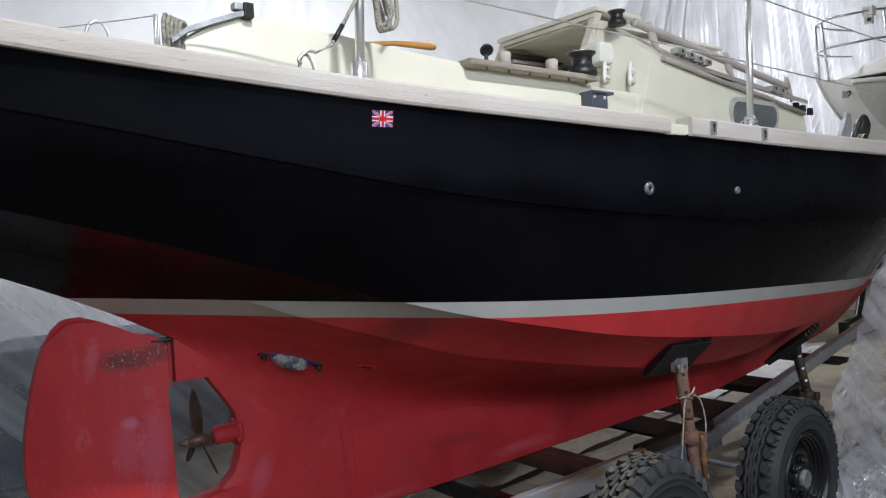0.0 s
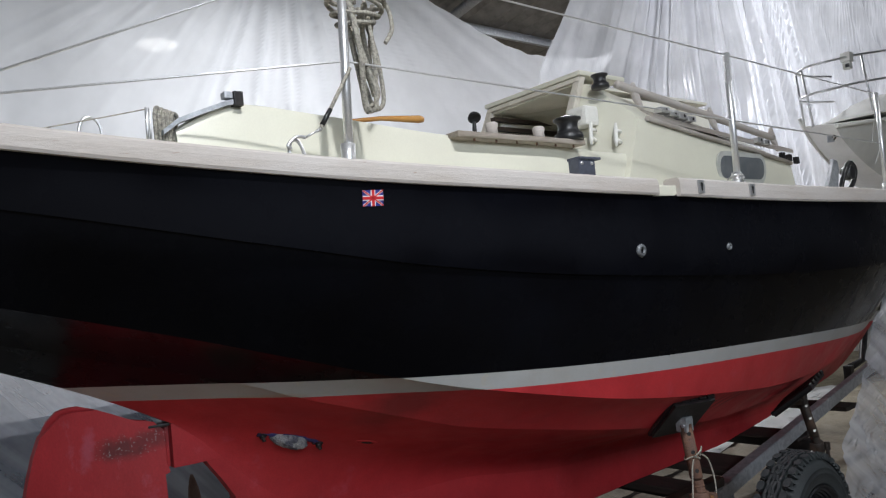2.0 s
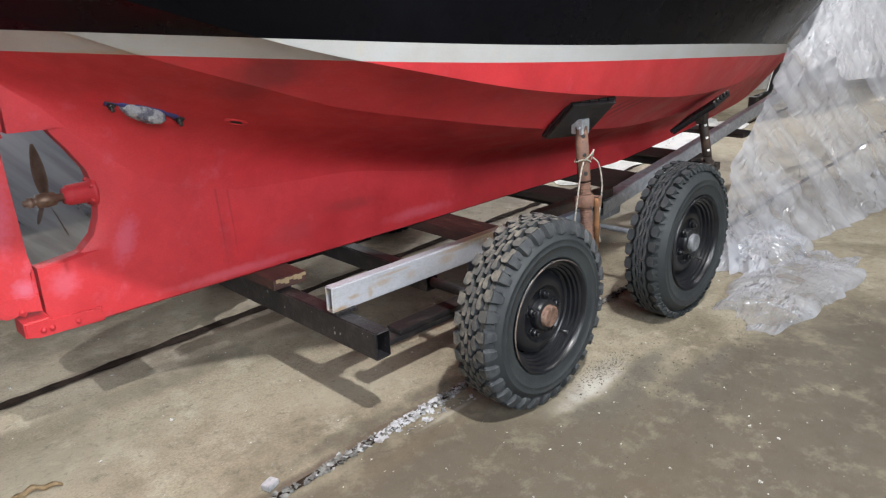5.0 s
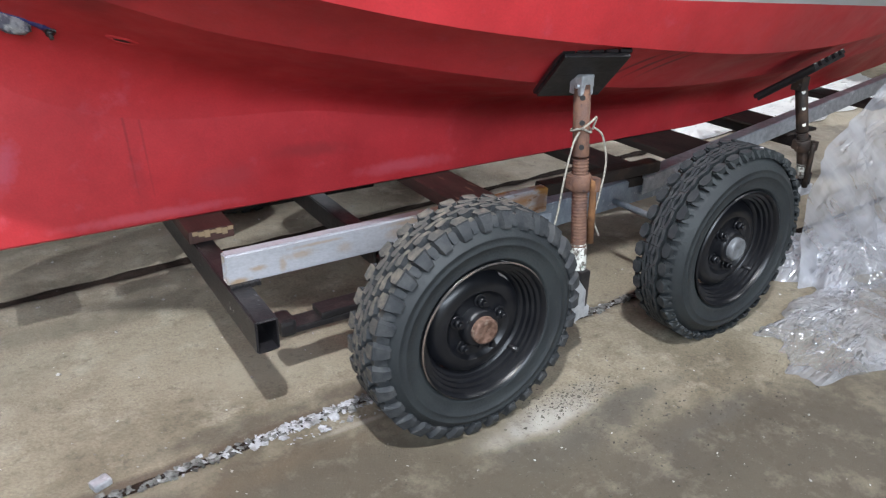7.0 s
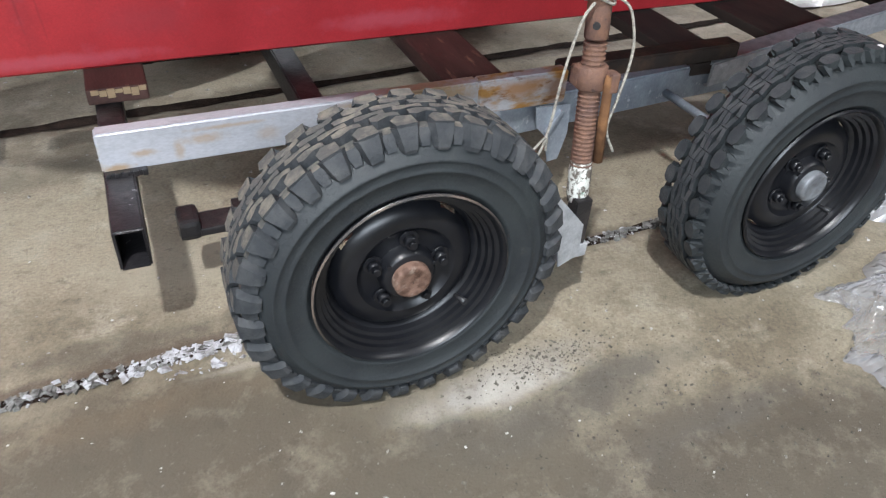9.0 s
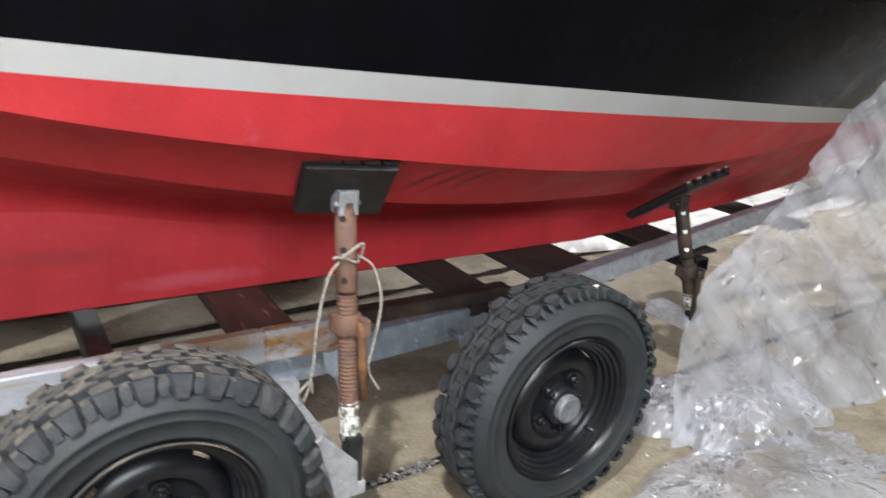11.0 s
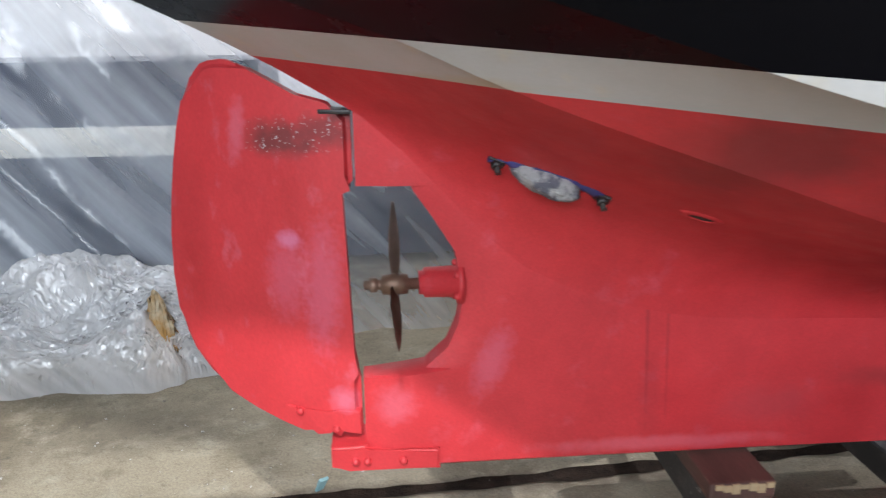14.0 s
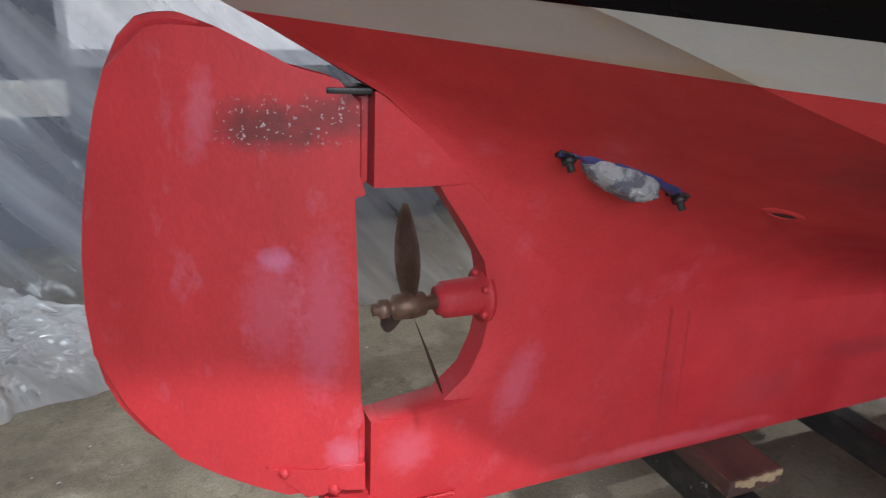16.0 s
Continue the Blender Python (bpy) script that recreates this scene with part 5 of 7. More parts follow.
# coil of rope hung on the stanchion
rng = random.Random(4)
lines = []
for k in range(8):
    dx, dy = rng.uniform(-0.05, 0.05), rng.uniform(-0.04, 0.04)
    low = 2.16 + rng.uniform(0, 0.08)
    lines.append([(-0.99 + dx, 0.21 + dy, 2.50), (-0.975 + dx * 0.9, 0.20 + dy, 2.34), (-0.96 + dx * 0.7, 0.2, low + 0.02), (-0.945 + dx * 0.4, 0.21, low), (-0.93 + dx * 0.5, 0.22 + dy, low + 0.03), (-0.95 + dx, 0.23 + dy, 2.36), (-0.965 + dx, 0.22 - dy, 2.50)])
for k in range(5):
    z = 2.44 + 0.026 * k
    a = rng.uniform(0, 6)
    rr = 0.062 + 0.012 * k
    lines.append([(-0.975 + rr * math.cos(a + j * 1.05), 0.215 + 0.8 * rr * math.sin(a + j * 1.05), z + 0.014 * math.sin(j + k)) for j in range(7)])
lines.append([(-0.93, 0.2, 2.53), (-0.87, 0.2, 2.51), (-0.855, 0.2, 2.44), (-0.885, 0.2, 2.39)])
lines.append([(-1.02, 0.2, 2.7), (-0.99, 0.21, 2.6), (-0.975, 0.215, 2.5)])
rope("rope_coil", lines, 0.0068, "coil of speckled beige rope hung at the stanchion")
strap = thing("backstay_tackle", "rope strop shackled to a steel deck eye", "tackle", (-1.33, 0.19, 2.03))
bm = bmesh.new()
tube(bm, arc_points([(-1.045, 0.165, 2.285), (-1.065, 0.165, 2.251), (-1.122, 0.165, 2.16)]), 0.0055, 7)
tube(bm, arc_points([(-1.15, 0.165, 2.118), (-1.158, 0.165, 2.105), (-1.162, 0.168, 2.10)]), 0.0055, 7)
part("strop", bm, M_ROPE, strap, "speckled rope strop", True)
bm = bmesh.new()
tube(bm, [(-1.122, 0.165, 2.16), (-1.153, 0.165, 2.113)], 0.0072, 8)
part("splice", bm, M_BLACKPLASTIC, strap)
bm = bmesh.new()
for o in (-0.007, 0.007):
    tube(bm, [(-1.16, 0.17 + o, 2.102), (-1.205, 0.17 + o, 2.078)], 0.0032, 6)
tube(bm, [(-1.163, 0.158, 2.10), (-1.163, 0.182, 2.10)], 0.004, 6)
tube(bm, arc_points([(-1.205, 0.17, 2.078), (-1.232, 0.17, 2.078), (-1.258, 0.17, 2.055), (-1.25, 0.17, 2.045)]), 0.005, 6)
tube(bm, arc_points([(-1.252, 0.18, 2.03), (-1.245, 0.18, 2.066), (-1.222, 0.18, 2.068), (-1.205, 0.18, 2.03)]), 0.005, 6)
part("shackle", bm, M_STEEL, strap, "steel shackle and eye", True)
# aft ring, aft cleat with rope, sloping aft rail
bm = bmesh.new()
tube(bm, [(-1.655 + 0.028 * math.cos(radians(a)), 0.5, 2.14 + 0.042 * math.sin(radians(a))) for a in range(-40, 221, 12)], 0.0045, 8)
tagged(part("fairlead_ring", bm, M_STEEL), "bright steel fairlead hoop on the after deck", "fairlead")
rail = thing("mainsheet_track", "grey alloy track with an end stop on the coaming end", "track", (-1.35, 0.42, 2.15))
bm = bmesh.new()
rows = []
for x, z in ((-1.50, 2.128), (-1.456, 2.163), (-1.392, 2.191), (-1.316, 2.222), (-1.275, 2.234)):
    rows.append([bm.verts.new((x, y, z + dz)) for y, dz in ((0.396, -0.007), (0.396, 0.007), (0.43, 0.007), (0.43, -0.007))])
for a, b in zip(rows, rows[1:]):
    for k in range(4):
        bm.faces.new((a[k], a[(k + 1) % 4], b[(k + 1) % 4], b[k]))
bm.faces.new(rows[0]), bm.faces.new(rows[-1][::-1])
bmesh.ops.recalc_face_normals(bm, faces=bm.faces)
part("track", bm, M_GALV, rail)
bm = bmesh.new()
box(bm, (-1.296, 0.388, 2.216), (-1.268, 0.428, 2.258), 0.003)
part("end_stop", bm, M_BLACKSTEEL, rail)
bm = bmesh.new()
box(bm, (-1.322, 0.394, 2.236), (-1.297, 0.424, 2.256), 0.003)
part("end_stop", bm, M_GALV, rail)
bm = bmesh.new()
tube(bm, [(-1.532, 0.43, 2.09), (-1.530, 0.43, 2.20)], 0.004, 6)
tube(bm, [(-1.524, 0.43, 2.09), (-1.522, 0.43, 2.20)], 0.0025, 6)
tagged(part("rope_pin", bm, M_STEEL), "thin steel pin standing on the after deck", "pin")
lines = []
for k in range(5):
    lines.append([(-1.512 + 0.009 * k, 0.42, 2.10), (-1.516 + 0.011 * k, 0.41, 2.175), (-1.504 + 0.012 * k, 0.42, 2.20 - 0.004 * k), (-1.49 + 0.010 * k, 0.43, 2.17), (-1.486 + 0.006 * k, 0.43, 2.11)])
rope("rope_hank", lines, 0.0055, "small hank of grey rope beside the after pin", M_ROPE)
rope("aft_lashing", [[(-1.53, 0.43, 2.196), (-1.65, 0.44, 2.165), (-1.80, 0.46, 2.13)]], 0.0018, "thin grey lashing line on the after deck", M_ROPE)

# small fittings in the black side
for x, z, s in ((-0.021, 1.697, 1.0), (0.484, 1.683, 0.62)):
    p = hull_point(x, z)
    bm = bmesh.new()
    lathe(bm, [(0.010 * s, 0.01), (0.010 * s, -0.008), (0.02 * s, -0.008), (0.024 * s, -0.002), (0.024 * s, 0.004)], 20, Matrix.Translation(p) @ pose(0, 0, 0, 4))
    part("skin_fitting", bm, M_DULLCAP, boat, "small steel skin fitting", True)
# the small flag sticker
p = hull_point(-1.027, 1.909)
mfl = Matrix.Translation(p + Vector((0, -0.003, 0))) @ pose(0, 0, 0, 8, 0, -10)
flag = thing("flag_sticker", "small national flag sticker in blue, white and red on the hull", "sticker", tuple(p))
for layer, (w, mat, nm) in enumerate(((None, M_FLAGBLUE, "field"), (0.007, M_FLAGWHITE, "white_cross"), (0.0042, M_FLAGRED, "red_cross"))):
    bm = bmesh.new()
    d = 0.0008 * (layer + 1)
    W, Hh = 0.0315, 0.0225
    if w is None:
        box(bm, (-W, -d, -Hh), (W, 0.002, Hh), 0, mfl)
    else:
        box(bm, (-W, -d - 0.0006, -w), (W, 0, w), 0, mfl)
        box(bm, (-w, -d - 0.0006, -Hh), (w, 0, Hh), 0, mfl)
        k = w * 0.55
        for sgn in (1, -1):
            vs = [bm.verts.new(mfl @ Vector((a, -d, sgn * b))) for a, b in ((-W, -Hh), (-W + k * 1.5, -Hh), (W, Hh - k), (W, Hh), (W - k * 1.5, Hh), (-W, -Hh + k))]
            bm.faces.new(vs)
    part(nm, bm, mat, flag)

# ---- trailer ----
trailer = thing("boat_trailer", "home-built steel boat trailer with timber keel blocks and two axles", "trailer", (0.6, YC, 0.0))


def hollow_bar(bm, x0, x1, y0, y1, z0, z1, wall, axis):
    """A square tube open at both ends."""
    if axis == "x":
        rect = lambda x, i: [(x, y0 + i, z0 + i), (x, y1 - i, z0 + i), (x, y1 - i, z1 - i), (x, y0 + i, z1 - i)]
        ends = (x0, x1)
    else:
        rect = lambda y, i: [(x0 + i, y, z0 + i), (x1 - i, y, z0 + i), (x1 - i, y, z1 - i), (x0 + i, y, z1 - i)]
        ends = (y0, y1)
    r = [[bm.verts.new(p) for p in rect(e, i)] for e in ends for i in (0, wall)]
    a, ai, b, bi = r
    for k in range(4):
        j = (k + 1) % 4
        bm.faces.new((a[k], a[j], b[j], b[k]))
        bm.faces.new((ai[k], bi[k], bi[j], ai[j]))
        bm.faces.new((a[k], ai[k], ai[j], a[j]))
        bm.faces.new((b[k], b[j], bi[j], bi[k]))
    bmesh.ops.recalc_face_normals(bm, faces=bm.faces)
    outer = [e for e in bm.edges if len(e.link_faces) == 2 and e.calc_face_angle(0) > 1 and (e.verts[0] in a + b and e.verts[1] in a + b)]
    bmesh.ops.bevel(bm, geom=outer, offset=wall * 0.8, segments=3, affect="EDGES")


for s in (1, -1):
    yy = lambda y: y if s == 1 else 2 * YC - y
    lo, hi = sorted((yy(0.563), yy(0.607)))
    bm = bmesh.new()
    hollow_bar(bm, -0.535, 0.42, lo, hi, 0.396, 0.496, 0.006, "x")
    part("side_rail", bm, M_RAILPALE, trailer, "pale galvanised box rail")
    bm = bmesh.new()
    hollow_bar(bm, 0.4205, 0.70, lo, hi, 0.397, 0.4955, 0.006, "x")
    part("rail_end", bm, M_RAILRUST, trailer, "rust-stained rail end")
    bm = bmesh.new()
    lo2, hi2 = sorted((yy(0.585), yy(0.665)))
    hollow_bar(bm, 0.30, 1.45, lo2 + 0.02, hi2 + 0.02, 0.275, 0.3835, 0.006, "x")
    for v in bm.verts:
        v.co.z += 0.055 * max(v.co.x - 0.45, 0)
    part("lower_rail", bm, M_BLUEGALV, trailer, "spangled galvanised lower rail")
    bm = bmesh.new()
    lo3, hi3 = sorted((yy(0.585), yy(0.65)))
    hollow_bar(bm, 0.7015, 1.34, lo3, hi3, 0.446, 0.494, 0.006, "x")
    part("inner_rail", bm, M_DARKRAIL, trailer, "dark rust-brown rail")
    bm = bmesh.new()
    hollow_bar(bm, 1.25, 5.6, lo2, hi2, 0.355, 0.435, 0.006, "x")
    for v in bm.verts:
        f = (v.co.x - 1.25) / 4.35
        v.co.z += 0.10 * (v.co.x - 1.25)
        v.co.y += (YC - s * 0.12 - v.co.y) * max(f - 0.35, 0) * 1.2
    part("drawbar", bm, M_GALV, trailer, "galvanised drawbar rail")
    for hx in (0.0, 1.101):
        bm = bmesh.new()
        tube(bm, [(hx, yy(0.12), 0.362), (hx, yy(0.60), 0.352)], 0.021 if hx < 0.5 else 0.013, 12)
        part("axle_stub", bm, M_BLACKSTEEL if hx < 0.5 else M_BLUEGALV, trailer)
    bm = bmesh.new()
    lo5, hi5 = sorted((yy(0.52), yy(0.60)))
    for k in range(2):
        box(bm, (-0.36 + 0.10 * k, lo5, 0.20 + 0.024 * k), (0.50 - 0.10 * k, hi5, 0.223 + 0.024 * k), 0.005)
    box(bm, (-0.40, lo5 - 0.004, 0.195), (-0.345, hi5 + 0.004, 0.252), 0.014)
    part("leaf_spring", bm, M_BLACKSTEEL, trailer, "dark rusty leaf spring")

CROSS = [(-0.535, -0.468, 0.33, 0.285, 0.390, M_CHIPPED), (-0.01, 0.06, 0.63, 0.30, 0.383, M_BLACKSTEEL), (1.30, 1.38, 0.69, 0.338, 0.393, M_BLACKSTEEL), (2.42, 2.5, 0.62, 0.38, 0.445, M_BLACKSTEEL)]
for x0, x1, y0, z0, z1, mat in CROSS:
    bm = bmesh.new()
    hollow_bar(bm, x0, x1, y0, 2 * YC - y0, z0, z1, 0.006, "y")
    part("cross_member", bm, mat, trailer, "black square-tube cross member with open ends")
bm = bmesh.new()
for k in range(9):
    box(bm, (-0.53 + 0.01 * k, 0.548 + 0.004 * (k % 2), 0.384), (-0.518 + 0.01 * k, 0.568 + 0.004 * (k % 3), 0.400), 0.003)
part("weld", bm, M_BLACKSTEEL, trailer)
for x0, x1, y0, y1, z0, z1, mat, lab in (
        (-0.55, -0.395, 0.93, 1.30, 0.391, 0.436, M_TIMBER, "red-stained timber keel block"),
        (0.385, 0.575, 0.62, 1.62, 0.384, 0.436, M_TIMBER, "red-stained timber bearer"),
        (1.18, 1.36, 0.60, 1.62, 0.395, 0.436, M_DARKTIMBER, "dark timber bearer"),
        (1.62, 1.95, 0.66, 1.55, 0.40, 0.436, M_DARKTIMBER, "dark timber bearer"),
        (2.35, 2.6, 0.66, 1.55, 0.446, 0.462, M_DARKTIMBER, "dark timber bearer"),
        (3.2, 3.4, 0.7, 1.5, 0.47, 0.50, M_DARKTIMBER, "dark timber bearer")):
    bm = bmesh.new()
    box(bm, (x0, y0, z0), (x1, y1, z1), 0.006)
    bearer = part("bearer", bm, mat, trailer, lab)
    if mat == M_TIMBER and x0 < 0:
        bm = bmesh.new()
        for k in range(7):
            a = x0 + 0.012 + 0.02 * k
            box(bm, (a, y0 - 0.003, z1 - 0.016 - 0.006 * (k % 3)), (a + 0.019, y0 + 0.004, z1 - 0.002 - 0.003 * (k % 2)), 0.0015)
        part("split_edge", bm, M_PLANK, bearer, "pale split edge of the block")
bm = bmesh.new()
box(bm, (4.28, YC - 0.03, 0.50), (4.36, YC + 0.03, 0.62), 0.006)
tube(bm, [(4.36, YC, 0.6), (4.62, YC, 0.62), (4.86, YC, 1.1)], 0.03, 8)
part("bow_post", bm, M_BLACKSTEEL, trailer, "black bow post of the trailer")


def wheel(at, side, label, tread, scale=1.0):
    """A lug-tread tyre on a black steel rim; the outer face looks along side * -y. tread: blocks or zigzag ribs."""
    w = thing("trailer_wheel", label, "wheel", at, "trailer wheels")
    m = Matrix.Translation(at) @ (Matrix.Identity(4) if side == 1 else Matrix.Rotation(math.pi, 4, "Z")) @ Matrix.Diagonal((scale, 1, scale, 1))
    P = lambda r, a, y: m @ Vector((r * math.cos(a), y, r * math.sin(a)))
    bm = bmesh.new()
    lathe(bm, [(0.206, 0.02), (0.212, 0.004), (0.220, -0.002), (0.223, -0.0055), (0.226, -0.004), (0.245, -0.009), (0.262, -0.0115), (0.264, -0.0140), (0.267, -0.0117), (0.284, -0.0105), (0.286, -0.0125), (0.289, -0.0095), (0.302, -0.001), (0.315, 0.012), (0.325, 0.029), (0.331, 0.045), (0.333, 0.08),
               (0.331, 0.115), (0.325, 0.131), (0.31, 0.152), (0.27, 0.155), (0.23, 0.148), (0.206, 0.13)], 96, m)
    tyre = part("tyre", bm, M_RUBBER, w, "off-road tyre with dusty lug tread")
    bm = bmesh.new()
    R1 = 0.3555

    def block(poly, r0, r1, taper=0.9):
        """A raised tread block, its top dusty: (angle, y) corners from r0 up to r1."""
        ca, cy = sum(p[0] for p in poly) / len(poly), sum(p[1] for p in poly) / len(poly)
        lo = [bm.verts.new(P(r0, a, y)) for a, y in poly]
        hi = [bm.verts.new(P(r1, ca + (a - ca) * taper, cy + (y - cy) * taper)) for a, y in poly]
        bm.faces.new(hi)
        for q in range(len(poly)):
            bm.faces.new((lo[q], lo[(q + 1) % len(poly)], hi[(q + 1) % len(poly)], hi[q])).material_index = 1

    def buttress(b, Y, base, step, lift=0.0042):
        """A lug that runs from the shoulder down the wall."""
        top = [[bm.verts.new(P(r, b + q * wd * step, Y(y - lift))) for q in (-0.8, 0.8)] for r, y, wd in base]
        low = [[bm.verts.new(P(r - 0.004, b + q * wd * 1.2 * step, Y(y + 0.011))) for q in (-1, 1)] for r, y, wd in base]
        faces = []
        for u in range(len(base) - 1):
            faces.append(bm.faces.new((top[u][0], top[u][1], top[u + 1][1], top[u + 1][0])))
            faces.append(bm.faces.new((top[u][0], top[u + 1][0], low[u + 1][0], low[u][0])))
            faces.append(bm.faces.new((top[u][1], low[u][1], low[u + 1][1], top[u + 1][1])))
        faces.append(bm.faces.new((top[-1][0], top[-1][1], low[-1][1], low[-1][0])))
        faces.append(bm.faces.new((top[0][0], low[0][0], low[0][1], top[0][1])))
        for f in faces:
            f.material_index = 1

    n = 31 if tread == "blocks" else 34
    step = math.tau / n
    rnd = random.Random(int(at[0] * 10) + 3)
    for k in range(n):
        a = k * step
        j = lambda s=0.0012: rnd.uniform(-s, s)
        for sgn, off in ((1, 0.0), (-1, 0.5)):
            Y = lambda y: 0.08 + sgn * (y - 0.08)
            b = a + off * step
            if tread == "blocks":
                # a peaked shoulder lug that runs down the wall
                g = lambda pts, q=0.0: [(b + (x + q) * step, Y(y)) for x, y in pts]
                block(g([(-0.30, 0.012), (0.27, 0.012), (0.33, 0.034 + j()), (0.12, 0.047), (-0.26, 0.041)]), 0.322, R1 + j(0.0008), 0.97)
                buttress(b, Y, [(0.3515, 0.0135, 0.33), (0.344, 0.0085, 0.31), (0.335, 0.003, 0.285), (0.325, -0.0016, 0.26), (0.314 + j(0.003), -0.0044, 0.23), (0.307, -0.0030, 0.20)], step, 0.0040)
                # the lower web between two lugs
                block(g([(-0.21, 0.020), (0.20, 0.020), (0.20, 0.042), (-0.18, 0.042)], 0.5), 0.328, R1 - 0.015, 0.98)
                buttress(b + 0.5 * step, Y, [(0.3400, 0.0205, 0.21), (0.332, 0.0140, 0.20), (0.323, 0.0075, 0.18), (0.313, 0.0025, 0.15)], step, 0.0006)
                # stepped inner blocks that carry the lug on towards the middle
                block(g([(-0.28, 0.044), (0.0, 0.050), (0.34, 0.041), (0.50, 0.046), (0.50, 0.060), (0.20, 0.065), (-0.16, 0.061), (-0.28, 0.056)], 0.28), 0.330, R1 + 0.0014 + j(0.0008), 0.95)
                block(g([(-0.36, 0.064), (0.0, 0.0675), (0.30, 0.0625), (0.48, 0.065), (0.44, 0.0788), (-0.34, 0.0788)], 0.64), 0.330, R1 + 0.0020 + j(0.0008), 0.95)
            else:
                block([(b - 0.38 * step, Y(0.017)), (b - 0.20 * step, Y(0.009)), (b + 0.22 * step, Y(0.009)), (b + 0.36 * step, Y(0.017)), (b + 0.38 * step, Y(0.034)), (b + 0.16 * step, Y(0.043)), (b - 0.20 * step, Y(0.043)), (b - 0.38 * step, Y(0.034))], 0.332, R1 - 0.004 + j(0.0006), 0.92)
                for y0, wd, ph in ((0.0475, 0.0125, 0), (0.0645, 0.0115, 1)):
                    for q in range(2):
                        c, up, dn = b + (0.5 * q - 0.25) * step, 0.006 * ((q + ph) % 2), 0.006 * ((q + 1 + ph) % 2)
                        block([(c - 0.245 * step, Y(y0 + up)), (c + 0.245 * step, Y(y0 + dn)), (c + 0.245 * step, Y(y0 + dn + wd)), (c - 0.245 * step, Y(y0 + up + wd))], 0.338, R1 - 0.003 + j(0.0005), 0.97)
                for h in (-0.25, 0.25):
                    buttress(b + h * step, Y, [(0.347, 0.020, 0.16), (0.343, 0.0165, 0.155), (0.338, 0.0125, 0.14), (0.332, 0.0075, 0.11), (0.326, 0.003, 0.07)], step)
    bmesh.ops.recalc_face_normals(bm, faces=bm.faces)
    part("tread", bm, [M_TREAD, M_RUBBER] if tread == "zigzag" else [M_DUSTYTREAD, M_TREAD], tyre, "dusty lug tread")
    bm = bmesh.new()
    prof = [(0.208, 0.012), (0.2125, -0.003), (0.209, -0.008), (0.204, -0.004), (0.200, 0.009), (0.191, 0.013), (0.189, 0.022), (0.181, 0.025), (0.179, 0.036), (0.172, 0.039), (0.169, 0.052), (0.164, 0.055),
            (0.158, 0.066), (0.153, 0.054), (0.141, 0.043), (0.124, 0.036), (0.108, 0.036), (0.099, 0.045), (0.092, 0.049), (0.062, 0.049), (0.058, 0.044), (0.001, 0.044)]
    rings = lathe(bm, prof, 72, m)
    # four crescent slots through the edge of the disc
    gone = []
    for ra, rb in ((12, 13),):
        for c in (10, 28, 46, 64):
            for q in range(c - 1, c + 2):
                gone += [f for f in rings[ra][q % 72].link_faces if rings[rb][(q + 1) % 72] in f.verts and rings[ra][(q + 1) % 72] in f.verts]
    bmesh.ops.delete(bm, geom=list(set(gone)), context="FACES_ONLY")
    for e in bm.edges:
        if len(e.link_faces) == 2 and e.calc_face_angle(0) > 0.75:
            e.smooth = False
    rim = part("rim", bm, M_RIM, w, "black-painted pressed steel rim")
    bm = bmesh.new()
    lathe(bm, [(0.2105, -0.0088), (0.213, -0.0062)], 72, m)
    lathe(bm, [(0.2115, -0.0074), (0.2095, -0.0092)], 72, m)
    part("flange_edge", bm, M_WORNEDGE if at[0] < 0.5 else M_RIM, rim, "worn flange edge")
    ang0 = 1.50 if at[0] < 0.5 else 1.1
    dirn = m.to_3x3() @ Vector((0, -1, 0))
    for k in range(5):
        c = P(0.077, math.tau * k / 5 + ang0, 0.047)
        bm = bmesh.new()
        tube(bm, [c, c + dirn * 0.006], 0.0205, 14)
        tube(bm, [c + dirn * 0.005, c + dirn * 0.022], 0.0145, 6)
        tube(bm, [c + dirn * 0.022, c + dirn * 0.032], 0.0085, 10)
        part("wheel_nut", bm, M_RIM, rim)
    bm = bmesh.new()
    lathe(bm, [(0.062, 0.049), (0.060, 0.030), (0.055, 0.020), (0.052, 0.018), (0.040, 0.017)], 28, m)
    for q in range(3):
        c = P(0.057, q * math.tau / 3 + 0.4, 0.022)
        tube(bm, [c, c + dirn * 0.006], 0.005, 8)
    part("hub", bm, M_RIM, w, "black hub barrel")
    bm = bmesh.new()
    rust = at[0] < 0.5 and side == 1
    lathe(bm, [(0.0405, 0.024), (0.0405, 0.001), (0.0375, -0.003), (0.030, -0.0045), (0.028, -0.0035), (0.001, -0.003)], 28, m)
    part("hub_cap", bm, M_CAPRUST if rust else M_DULLCAP, w, "rusty hub cap" if rust else "bare metal hub cap")
    bm = bmesh.new()
    c = P(0.168, -0.75, 0.05)
    tube(bm, [c, c + m.to_3x3() @ Vector((0.012, -0.030, 0.0))], [0.0055, 0.0075], 8)
    part("valve", bm, M_BLACKPLASTIC, rim)
    return w


